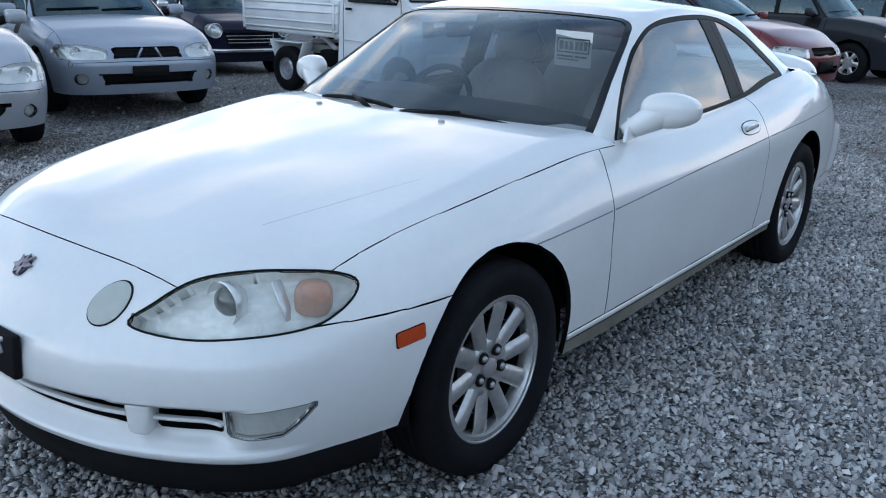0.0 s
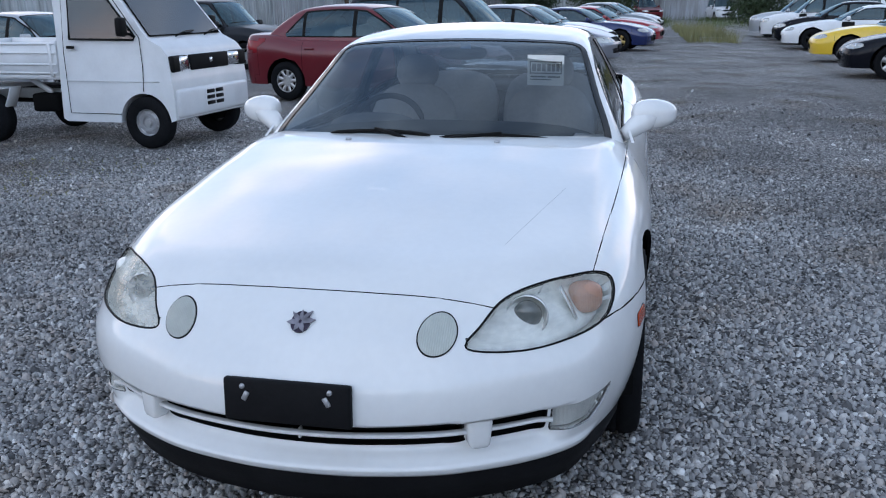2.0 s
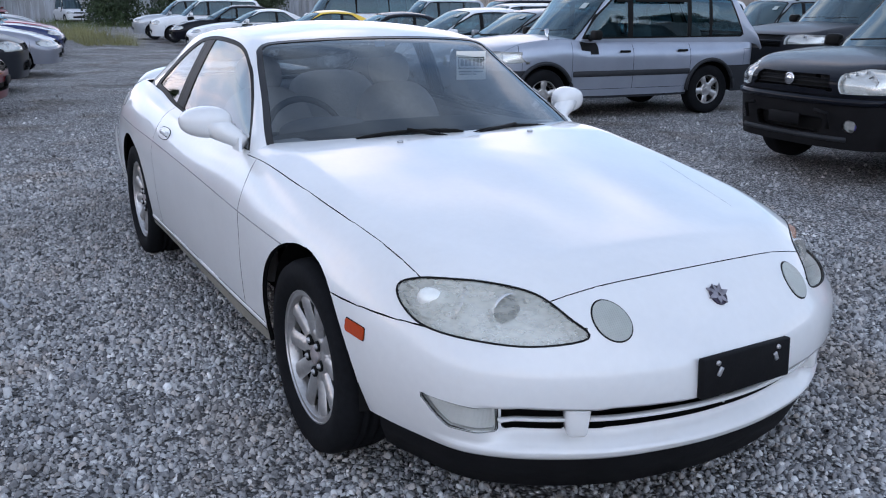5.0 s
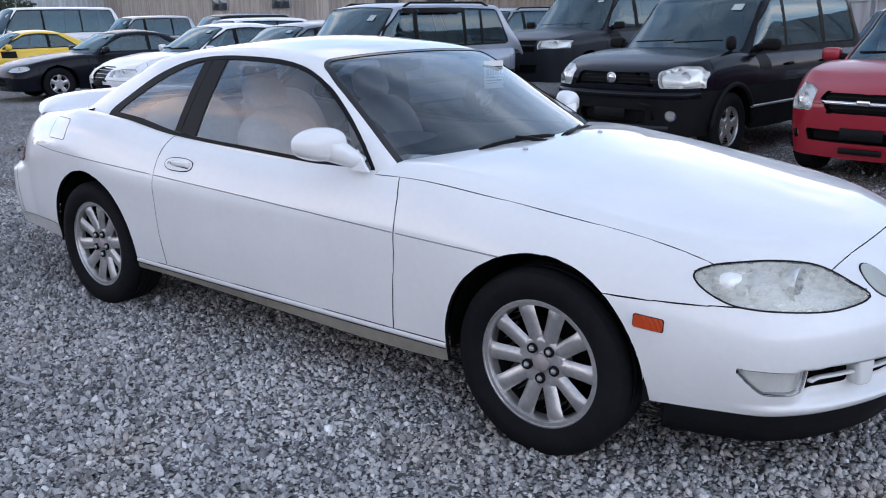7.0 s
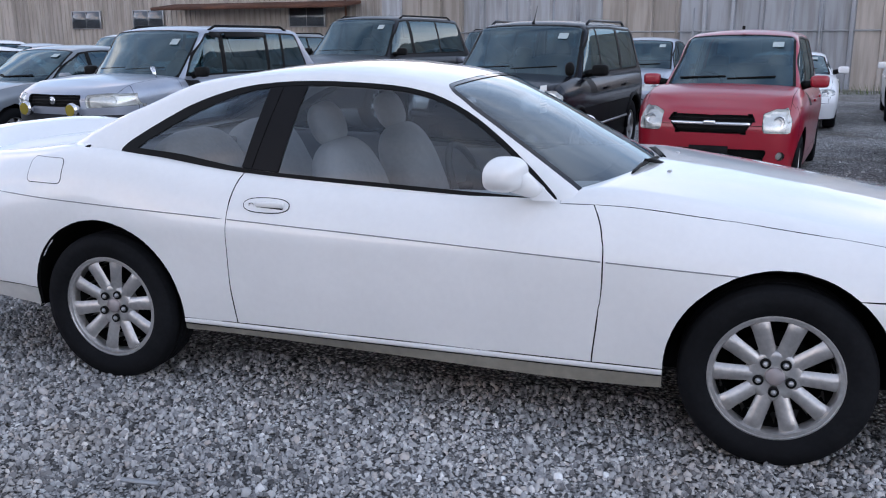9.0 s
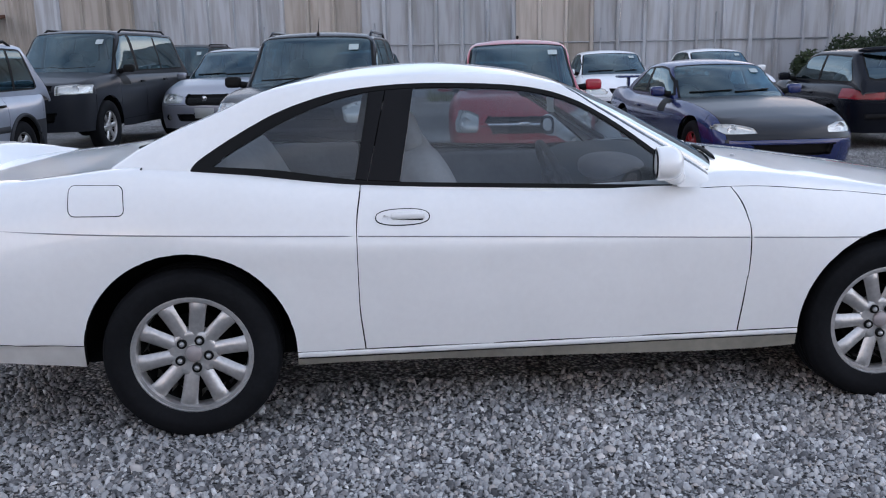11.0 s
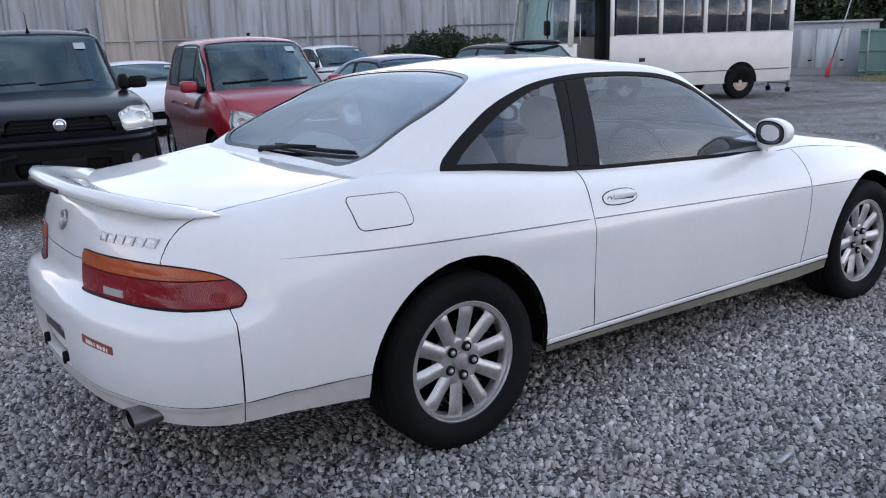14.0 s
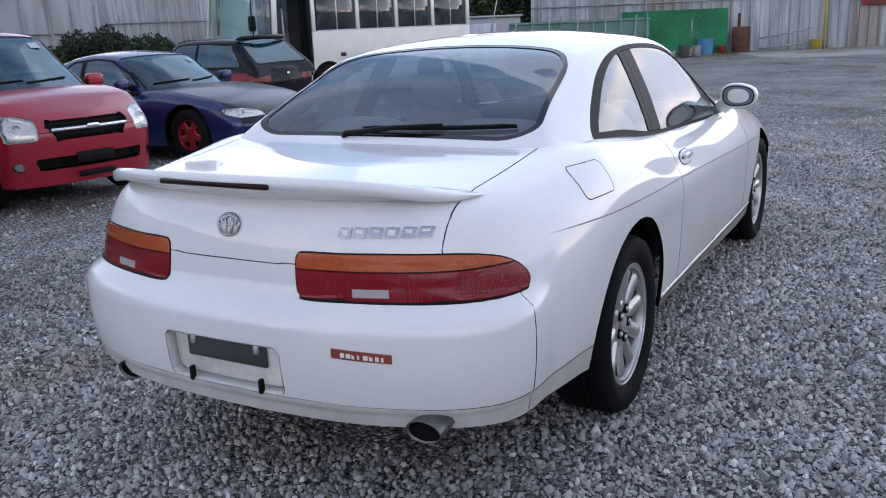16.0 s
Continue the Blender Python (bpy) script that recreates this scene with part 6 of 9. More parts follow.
    crows = [(ws[0] + 0.06, 0.24, hood1 - 0.045, by - 0.03, hood1 - 0.05, by, belt - 0.06), (ws[0], 0.22, hood1 - 0.002, by - 0.035, hood1 - 0.012, by, belt - 0.06),
             ((ws[0] + ws[1]) / 2, 0.14, (hood1 + H) / 2 + 0.005, (by - 0.035 + yr) / 2, (hood1 + zr) / 2 - 0.01, by, belt - 0.06),
             (ws[1], 0.04, H - 0.055, yr + 0.012, zr - 0.03, by, belt - 0.06), (ws[1] - 0.25, 0.01, H - 0.012, yr, zr, by, belt - 0.06),
             ((ws[1] + rear[0]) / 2 - 0.1, 0.0, H, yr - 0.005, zr + 0.005, by, belt - 0.06)] + tail_rows
    CP, CQ = cabin_grid(crows, ns=40, nside=8, ntop=8, soften=1)
    tp = Skin(CP, CQ)
    ry = pchip([r[0] for r in crows[::-1]], [r[3] for r in crows[::-1]])
    a0 = ws[0] - 0.24
    zt = zr - 0.045
    back = dlo_back if dlo_back is not None else (rear[0] + 0.02, rear[1] + 0.25)
    dlo = [(a0, belt + 0.02), ((a0 + ws[1] - 0.06) / 2 + 0.03, (belt + zt) / 2 + 0.02), (ws[1] - 0.07, zt - 0.005), (ws[1] - 0.3, zt + 0.018), ((ws[1] + back[0]) / 2, zt + 0.022), (back[0], zt - 0.005), (back[1], belt + 0.06), (back[1] + 0.06, belt + 0.025)]
    df = lambda c: poly_dist(c.x, c.z, dlo)
    pf = lambda c: min(abs(c.x - q) - 0.035 for q in pillars) if pillars else 1.0

    def scr(s0, s1, inset, r):
        return lambda c, p: round_box(p.x, c.y, (s0 + s1) / 2, 0, abs(s1 - s0) / 2, float(ry(p.x)) - inset, r)
    wf, bf = scr(ws[1] + 0.01, ws[0] + 0.1, 0.02, 0.05), scr(rear[1] + 0.03, rear[0] - 0.02, 0.05, 0.06)
    sd, tpw = (lambda c, p: p.y < 0.47), (lambda c, p: p.y > 0.33)
    tp.cut(lambda c, p: df(c), sd)
    tp.cut(lambda c, p: df(c) + 0.022, sd)
    for q in pillars:
        tp.cut(lambda c, p, q=q: abs(c.x - q) - 0.035, lambda c, p, q=q: sd(c, p) and abs(c.x - q) < 0.25)
    tp.cut(wf, lambda c, p: tpw(c, p) and p.x > ws[1] - 0.2)
    tp.cut(lambda c, p: wf(c, p) + 0.025, lambda c, p: tpw(c, p) and p.x > ws[1] - 0.2)
    tp.cut(bf, lambda c, p: tpw(c, p) and p.x < rear[0] + 0.1)
    tp.cut(lambda c, p: bf(c, p) + 0.025, lambda c, p: tpw(c, p) and p.x < rear[0] + 0.1)

    def cpiece(c, p, n):
        s = c.y > 0
        if p.y < 0.47 and df(c) < 0:
            if df(c) < -0.022 and pf(c) > 0:
                return ("side_window_%d%d" % (sum(1 for q in pillars if c.x > q), s), 0)
            return ("window_frame_%d" % s, 0)
        if p.y > 0.33:
            if p.x > ws[1] - 0.2 and wf(c, p) < 0:
                return ("windscreen" if wf(c, p) < -0.025 else "screen_frame", 0)
            if p.x < rear[0] + 0.1 and bf(c, p) < 0:
                return ("rear_window" if bf(c, p) < -0.025 else "rear_screen_frame", 0)
        return ("roof", 0)
    cg = tp.classify(cpiece)
    gm = glass_m or CABIN_GLASS
    for key, fs in cg.items():
        nm = key.rsplit("_", 1)[0] if key[-1].isdigit() else key
        if nm == "roof":
            tp.panel("roof", fs, roof_mat or body, car, gap=0.0, lip=0.0)
        elif "frame" in nm:
            tp.panel(nm, fs, BLACK, car, gap=0.0, lip=0.0, push=-0.001)
        else:
            ob = tp.panel(nm, fs, gm, car, gap=0.0, lip=0.0, push=-0.004)
            ob.visible_shadow = False
    if seats:
        tp.liner("headlining", SEAT_GREY, car, 0.03, lambda q: q == "roof")
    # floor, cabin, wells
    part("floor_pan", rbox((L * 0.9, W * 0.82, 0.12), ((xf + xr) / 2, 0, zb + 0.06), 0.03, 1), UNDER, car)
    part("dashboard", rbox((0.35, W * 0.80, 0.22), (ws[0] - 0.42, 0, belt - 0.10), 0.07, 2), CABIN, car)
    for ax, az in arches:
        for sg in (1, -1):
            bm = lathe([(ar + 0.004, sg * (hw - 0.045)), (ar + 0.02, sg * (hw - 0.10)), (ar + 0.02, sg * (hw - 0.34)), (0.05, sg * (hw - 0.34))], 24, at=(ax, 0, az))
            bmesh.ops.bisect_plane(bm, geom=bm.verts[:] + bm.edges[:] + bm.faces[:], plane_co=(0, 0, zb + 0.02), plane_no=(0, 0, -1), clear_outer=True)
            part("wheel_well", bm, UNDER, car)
            if flare:
                n0 = 20
                pts = [(ax + (ar + 0.012) * math.cos(math.pi * q / n0), sg * (hw - 0.002), az + (ar + 0.012) * math.sin(math.pi * q / n0)) for q in range(n0 + 1)]
                part("arch_flare", tube(pts, 0.026, 8), clad or body, car)
    sm = SEAT_GREY
    if seats:
        for sg in (1, -1):
            st = new("front_seat")
            st.parent = car
            x0 = ws[0] - 1.15
            part("backrest", blob((x0 - 0.22, sg * hw * 0.42, belt - 0.12), (0.10, 0.23, 0.33), None, 3, 3, Matrix.Rotation(-0.3, 3, "Y")), sm, st)
            part("headrest", blob((x0 - 0.34, sg * hw * 0.42, belt + 0.24), (0.055, 0.12, 0.08), None, 2, 2.6), sm, st)
        part("rear_seat", blob((rear[1] + 0.75 if rear[1] > xr + 0.12 else ra + 0.1, 0, belt - 0.12), (0.12, hw * 0.72, 0.34), None, 3, 4, Matrix.Rotation(-0.35, 3, "Y")), sm, car)
        r2 = [Vector((0, 0.18 * math.cos(a), 0.18 * math.sin(a))) for a in [2 * math.pi * q / 20 for q in range(21)]]
        bm = tube(r2, 0.014, 6, cap=False)
        bm.transform(Matrix.Translation((ws[0] - 0.70, -hw * 0.42, belt - 0.02)) @ Matrix.Rotation(-0.45, 4, "Y"))
        part("steering_wheel", bm, CABIN, car)
    # mirrors, handles, wipers, card, plate
    mm = mirror_mat or body
    for sg in (1, -1):
        mx = ws[0] - 0.36
        mi = part("door_mirror", blob((mx, sg * (hw + 0.055), belt + 0.075), (0.055, 0.090, 0.062), None, 3, 4.5), mm, car)
        part("mirror_arm", tube([(mx - 0.02, sg * (hw - 0.11), belt + 0.03), (mx, sg * (hw + 0.0), belt + 0.06)], [0.045, 0.035], 8), BLACK, mi)
        for i, dx in enumerate(sorted(doors)[:-1]):
            part("door_handle", rbox((0.16, 0.025, 0.03), (dx + 0.14, sg * (hw + 0.002), belt - 0.14), 0.009, 2), mm, car)
    for y0, y1 in ((hw * 0.55, -hw * 0.02), (-hw * 0.05, -hw * 0.65)):
        def on_screen(y, off):
            s = ws[0] - 0.045 - off
            return (s - 0.20 * (y / (hw * 0.8)) ** 2, y, hood1 + 0.028 + off * 0.8)
        part("wiper", tube([on_screen(y0 + (y1 - y0) * q / 8, 0.02 + 0.03 * (1 - q / 8)) for q in range(9)], 0.009, 6), BLACK, car)
    if card:
        cy = hw * 0.50
        s0 = ws[1] + 0.16
        pts = []
        for s, y in ((s0, cy - 0.055), (s0, cy + 0.055), (s0 + 0.085, cy + 0.055), (s0 + 0.085, cy - 0.055)):
            f = (s - ws[1]) / (ws[0] - ws[1])
            pts.append((s - (0.04 + 0.18 * f) * (y / float(ry(s))) ** 2 + 0.010, y, (H - 0.055) + (hood1 - H + 0.055) * f + 0.017))
        raw("price_card", pts, [(0, 1, 2, 3)], GLASS_DIM_PAPER, car, smooth=False)
    if plate:
        part("plate_panel", rbox((0.02, 0.36, 0.10), (xf + 0.004, 0, zb + 0.22), 0.006, 1), BLACK_MATT if plate is True else plate, car)
    if badge:
        bz, br, bmat = badge
        part("badge", lathe([(0.0005, 0.012), (br * 0.5, 0.012), (br * 0.62, 0.004), (br * 0.8, 0.012), (br, 0.006), (br, 0.0)], 20, "X", (xf - 0.015, 0, bz)), bmat, car)
    for z0, z1, y1, dx, bm_ in bars:
        bb = tube(nose_bar(y1, (z0 + z1) / 2, -dx - 0.012, 0), (z1 - z0) / 2, 8)
        part("front_bar", bb, bm_, car)
    if rails:
        for sg in (1, -1):
            x0, x1 = ws[1] - 0.20, rear[0] + 0.15
            part("roof_rail", tube([(x0, sg * (yr - 0.05), H - 0.07), (x0 - 0.14, sg * (yr - 0.05), H - 0.012), (x1 + 0.14, sg * (yr - 0.05), H - 0.012), (x1, sg * (yr - 0.05), H - 0.07)], 0.016, 8), rails, car)
    if deflect:
        for sg in (1, -1):
            for q0, q1 in ((ws[1] - 0.12, pillars[0] + 0.05), (pillars[0] - 0.05, pillars[1] + 0.06)):
                part("wind_deflector", rbox((abs(q0 - q1), 0.012, 0.08), ((q0 + q1) / 2, sg * (yr + 0.045), zt - 0.02), 0.005, 1, Matrix.Rotation(sg * 0.35, 3, "X")), BLACK, car)
    wheel_set(car, (fa, ra), hw - 0.025, wheel_r, 0.20, style, rim_mat)
    return car

# ---- paints ----
SILVER = paint("silver_paint", (0.42, 0.44, 0.47), 0.55, 0.32, 0.06)
DEEP_SILVER = paint("bluish_silver_paint", (0.27, 0.28, 0.32), 0.5, 0.30)
SILVER_BLUE = paint("pale_blue_silver_paint", (0.33, 0.36, 0.42), 0.5, 0.32, 0.06)
GREY = paint("grey_paint", (0.20, 0.22, 0.24), 0.4, 0.32, 0.06)
CHARCOAL = paint("charcoal_paint", (0.022, 0.024, 0.029), 0.1, 0.35, 0.08, 0.16, 0.14)
NIGHT = paint("black_paint", (0.005, 0.006, 0.010), 0.0, 0.25, 0.05, 0.16, 0.12)
NAVY = paint("navy_paint", (0.012, 0.012, 0.028), 0.0, 0.25, 0.1, 0.22, 0.15)
BLUE = paint("deep_blue_paint", (0.010, 0.020, 0.095), 0.2, 0.25, 0.06)
RED = paint("bright_red_paint", (0.29, 0.008, 0.022), 0.0, 0.3, 0.05)
WINE = paint("wine_red_paint", (0.13, 0.005, 0.012), 0.1, 0.3, 0.05)
YELLOW = paint("yellow_paint", (0.75, 0.50, 0.03), 0.0, 0.3, 0.04)
PLAIN_WHITE = paint("plain_white_paint", (0.74, 0.75, 0.76), 0.0, 0.35, 0.05)
CREAM = paint("cream_white_paint", (0.70, 0.69, 0.65), 0.0, 0.4, 0.06)
CARBON = paint("satin_black_paint", (0.014, 0.014, 0.016), 0.0, 0.3, 0.1, 0.22, 0.25)
GOLD_RIM = material("gold_wheel", (0.42, 0.30, 0.10), 0.35, 0.6, vary=0.15, scale=60)
RED_RIM = material("red_wheel", (0.30, 0.01, 0.015), 0.35, 0.2, coat=0.5)
DARK_GREY = material("grey_bumper_plastic", (0.024, 0.026, 0.030), 0.6, vary=0.15, grain=0.08, scale=60, spec=0.25)
YELLOW_LAMP = lens("yellow_driving_glass", (0.30, 0.24, 0.03), 0.15, 80)

SEDAN_LAMP = [(0.40, 0.57), (0.37, 0.66), (0.55, 0.70), (0.76, 0.70), (0.82, 0.64), (0.78, 0.57)]
SEDAN_GRILLE = [(-0.01, 0.58), (-0.01, 0.68), (0.33, 0.68), (0.30, 0.58)]
SEDAN_INTAKE = [(-0.01, 0.34), (-0.01, 0.44), (0.46, 0.44), (0.42, 0.34)]
SEDAN = dict(L=4.55, W=1.70, H=1.41, wb=2.62, fo=0.86, hood0=0.72, hood1=0.94, belt=0.90, deck=0.97, ws=(0.88, 0.08), rear=(-1.02, -1.62), wheel_r=0.30,
             style="7", nose=(0.30, 0.18), tail=(0.12, 0.30), lamp=SEDAN_LAMP, grille=SEDAN_GRILLE, intake=SEDAN_INTAKE, tails=[(0.42, 0.70), (0.42, 0.86), (0.80, 0.84), (0.80, 0.70)],
             doors=(-0.92, -0.12, 0.82), pillars=(-0.12, -0.95))
COUPE = dict(L=4.50, W=1.74, H=1.30, wb=2.60, fo=0.90, hood0=0.68, hood1=0.88, belt=0.85, deck=0.93, ws=(0.72, -0.02), rear=(-0.90, -1.55), wheel_r=0.31,
             style="5", nose=(0.34, 0.20), tail=(0.12, 0.30), lamp=[(0.44, 0.56), (0.46, 0.63), (0.62, 0.67), (0.76, 0.66), (0.82, 0.60), (0.74, 0.56)],
             intake=[(-0.01, 0.30), (-0.01, 0.43), (0.44, 0.43), (0.40, 0.30)], tails=[(0.40, 0.66), (0.40, 0.80), (0.80, 0.79), (0.80, 0.67)],
             doors=(-0.72, 0.70), pillars=(-0.62,), zb=0.20, rail_in=0.26)
WAGON = dict(L=4.5, W=1.70, H=1.62, wb=2.60, fo=0.84, hood0=0.86, hood1=1.02, belt=0.98, deck=0.98, ws=(0.98, 0.30), rear=(-1.85, -2.26), wheel_r=0.31,
             style="6", nose=(0.26, 0.16), tail=(0.06, 0.12), lamp=[(0.42, 0.68), (0.42, 0.78), (0.60, 0.83), (0.76, 0.82), (0.80, 0.74), (0.76, 0.67)],
             grille=[(-0.01, 0.68), (-0.01, 0.78), (0.36, 0.78), (0.34, 0.68)], intake=[(-0.01, 0.36), (-0.01, 0.48), (0.46, 0.48), (0.42, 0.36)],
             doors=(-0.92, -0.05, 0.86), pillars=(-0.05, -0.95))

# ---- the row that faces the coupe's far flank ----
ROW_B = "row of parked cars behind the coupe"
xtrail = make_car("black_suv", "black boxy off-road car with dark bumpers, parked on gravel", NIGHT, 4.45, 1.765, 1.70, 2.625, 0.87, 0.99, 1.11, 1.06, 1.06, (1.06, 0.34), (-1.86, -2.20), 0.345, "5",
                  (-1.335, 4.70), -97, nose=(0.30, 0.13), tail=(0.06, 0.12), clad=BLACK_MATT, clad_z=0.74, fine=6, lamp=[(0.52, 0.765), (0.49, 0.92), (0.62, 0.97), (0.78, 0.965), (0.845, 0.90), (0.84, 0.77)],
                  grille=[(-0.01, 0.80), (-0.01, 0.91), (0.41, 0.91), (0.43, 0.79)], intake=[(-0.01, 0.42), (-0.01, 0.55), (0.40, 0.55), (0.36, 0.42)], fogs=(0.62, 0.50, 0.055),
                  doors=(-0.95, -0.02, 0.92), pillars=(-0.02, -0.98), rails=NIGHT, badge=(0.855, 0.055, CHROME), flare=True, zb=0.30, mirror_mat=BLACK, group=ROW_B, rail_in=0.235, bars=((0.665, 0.735, 0.82, -0.01, NIGHT), (0.36, 0.41, 0.60, -0.02, DARK_GREY)))
part("wing_mirror", blob((1.15, 0.72, 1.16), (0.05, 0.05, 0.075), None, 3, 2.6), BLACK, xtrail, "small black mirror on the wing")
part("wing_mirror_foot", tube([(1.15, 0.72, 1.03), (1.15, 0.72, 1.12)], 0.02, 8), BLACK, xtrail)
part("aerial", tube([(0.30, 0.0, 1.655), (0.26, 0.0, 1.70), (0.16, 0, 1.86)], [0.02, 0.006, 0.003], 6), BLACK, xtrail)
for sg in (1, -1):
    part("door_strip", rbox((1.95, 0.02, 0.028), (-0.02, sg * 0.884, 0.52), 0.008, 1), STEEL, xtrail)
PURPLE = material("violet_fog_glass", (0.12, 0.10, 0.45), 0.2, coat=0.8)
for sg in (1, -1):
    part("fog_glass", lathe([(0.0005, 0.012), (0.04, 0.008), (0.048, 0.0)], 18, "X", (2.02, sg * 0.62, 0.50)), PURPLE, xtrail)
    part("guard_bar", tube([(2.16, sg * 0.48, 0.47), (2.19, sg * 0.48, 0.60), (2.21, sg * 0.36, 0.62)], 0.018, 8), BLACK_MATT, xtrail)
cruze = make_car("red_hatchback", "bright red tall hatchback with a chrome grille bar", RED, 3.6, 1.60, 1.575, 2.36, 0.68, 0.87, 1.03, 0.97, 0.97, (0.94, 0.14), (-1.35, -1.68), 0.29, "5",
                 (1.00, 4.75), -98.5, nose=(0.36, 0.20), tail=(0.06, 0.12), fine=6, lamp=[(0.47, 0.62), (0.46, 0.79), (0.57, 0.835), (0.66, 0.825), (0.71, 0.72), (0.70, 0.61)],
                 grille=[(-0.01, 0.61), (-0.01, 0.775), (0.38, 0.775), (0.39, 0.73), (0.31, 0.61)], intake=[(-0.01, 0.36), (-0.01, 0.46), (0.52, 0.46), (0.48, 0.36)], fogs=(0.63, 0.40, 0.04),
                 doors=(-0.82, -0.02, 0.78), pillars=(-0.02, -0.85), bars=((0.680, 0.715, 0.36, -0.004, CHROME),), zb=0.22, group=ROW_B, rail_in=0.235)
part("grille_badge", rbox((0.02, 0.11, 0.045), (1.885, 0, 0.707), 0.008, 2), CHROME, cruze)
part("lower_slot", rbox((0.02, 0.36, 0.05), (1.862, 0.0, 0.295), 0.008, 1), BLACK, cruze)
part("aerial_base", rbox((0.06, 0.03, 0.04), (0.05, 0, 1.59), 0.01, 2), BLACK, cruze)
crv = make_car("silver_suv", "silver compact off-road car with grey bumpers and roof rails", SILVER_BLUE, 4.35, 1.75, 1.665, 2.62, 0.80, 0.96, 1.08, 1.02, 1.02, (0.98, 0.34), (-1.72, -2.18), 0.335, "5",
               (-6.15, 4.22), -97, nose=(0.26, 0.13), tail=(0.06, 0.12), clad=DARK_GREY, clad_z=0.66, side_clad=0.30, fine=6, lamp=[(0.48, 0.74), (0.47, 0.88), (0.66, 0.90), (0.84, 0.89), (0.86, 0.76)],
               grille=[(-0.01, 0.75), (-0.01, 0.88), (0.40, 0.88), (0.40, 0.75)], doors=(-0.95, -0.02, 0.92), pillars=(-0.02, -0.98, -1.35), rails=BLACK, badge=(0.815, 0.045, CHROME), flare=True, zb=0.30,
               mirror_mat=BLACK, group=ROW_B, rail_in=0.17, deflect=True)
for yy in (-0.36, 0.36):
    dl = part("driving_lamp", lathe([(0.0005, 0.03), (0.07, 0.026), (0.082, 0.0), (0.075, -0.05), (0.03, -0.08)], 24, "X", (2.16, yy, 0.72)), CHROME, crv, "round yellow driving lamp")
    part("lamp_glass", lathe([(0.0005, 0.034), (0.068, 0.030)], 24, "X", (2.16, yy, 0.72)), YELLOW_LAMP, dl)
for sg in (1, -1):
    part("door_strip", rbox((1.85, 0.02, 0.075), (-0.02, sg * 0.872, 0.60), 0.008, 1), DARK_GREY, crv)
part("wing_mirror", tube([(1.20, 0.74, 1.02), (1.24, 0.74, 1.10), (1.22, 0.70, 1.16)], [0.02, 0.02, 0.03], 8), CHROME, crv)
make_car("silver_sedan", "grey-silver four-door saloon with a small chrome grille", GREY, **SEDAN, at=(-8.85, 4.75), heading=-99, group=ROW_B, chrome_grille=True, badge=(0.63, 0.04, CHROME))
make_car("white_sedan", "white four-door saloon with an upright chrome grille", PLAIN_WHITE, **{**SEDAN, "L": 4.8, "W": 1.76, "grille": [(-0.01, 0.50), (-0.01, 0.73), (0.30, 0.73), (0.28, 0.50)]}, at=(-11.1, 4.85), heading=-99, group=ROW_B, chrome_grille=True)
make_car("black_coupe", "glossy black two-door coupe with orange side markers", NIGHT, **COUPE, at=(-14.6, 4.75), heading=-99, group=ROW_B)
make_car("yellow_coupe", "yellow two-door sports coupe", YELLOW, **COUPE, at=(-19.2, 5.0), heading=-99, group=ROW_B, seats=False)
make_car("white_coupe", "white two-door sports coupe with dark wheels", PLAIN_WHITE, **COUPE, at=(-25.0, 5.2), heading=-99, group=ROW_B, seats=False, rim_mat=BLACK)
make_car("dark_sedan", "dark four-door saloon far down the row", NIGHT, **SEDAN, at=(-28.2, 5.4), heading=-99, group=ROW_B, seats=False)
make_car("white_wagon", "white tall estate car far down the row", PLAIN_WHITE, **WAGON, at=(-31.5, 5.4), heading=-99, group=ROW_B, seats=False)
make_car("silver_wagon", "silver tall estate car far down the row", SILVER, **WAGON, at=(-35.0, 5.4), heading=-99, group=ROW_B, seats=False)
s15 = make_car("blue_coupe", "deep blue sports coupe with a black bonnet and red wheels", BLUE, 4.44, 1.695, 1.285, 2.525, 0.92, 0.64, 0.85, 0.83, 0.90, (0.70, 0.0), (-0.85, -1.50), 0.305, "5",
               (4.0, 4.88), -90, nose=(0.40, 0.20), tail=(0.12, 0.3), lamp=[(0.40, 0.52), (0.42, 0.575), (0.58, 0.61), (0.76, 0.61), (0.80, 0.56), (0.70, 0.51)],
               intake=[(-0.01, 0.28), (-0.01, 0.40), (0.46, 0.40), (0.42, 0.28)], doors=(-0.75, 0.68), pillars=(-0.60,), zb=0.18, fine=6, hood_mat=CARBON, rim_mat=RED_RIM, group=ROW_B, rail_in=0.26, plate=None)
part("rear_wing", rbox((0.22, 1.35, 0.03), (-2.10, 0, 1.02), 0.012, 2), BLUE, s15)
for sg in (1, -1):
    part("wing_post", rbox((0.10, 0.03, 0.14), (-2.08, sg * 0.5, 0.95), 0.01, 1), BLUE, s15)
st = make_car("black_hatchback", "faded black small hatchback seen from behind", NIGHT, 3.75, 1.63, 1.39, 2.30, 0.76, 0.72, 0.92, 0.89, 0.92, (0.76, 0.10), (-1.25, -1.76), 0.28, "steel",
              (7.2, 10.95), 85, nose=(0.30, 0.18), tail=(0.10, 0.24), lamp=SEDAN_LAMP, tails=[(0.36, 0.69), (0.36, 0.82), (0.60, 0.845), (0.80, 0.84), (0.80, 0.70)], doors=(-0.55, 0.72), pillars=(-0.45,),
              group=ROW_B, card=False, plate=None, zb=0.24, fine=6)
part("hatch_spoiler", tube([(-1.30 - 0.10 * (1 - (y / 0.54) ** 2), y, 1.352 + 0.022 * (1 - (y / 0.54) ** 4)) for y in [-0.54 + 0.09 * q for q in range(13)]], [0.012] + [0.036] * 11 + [0.012], 10), NIGHT, st)
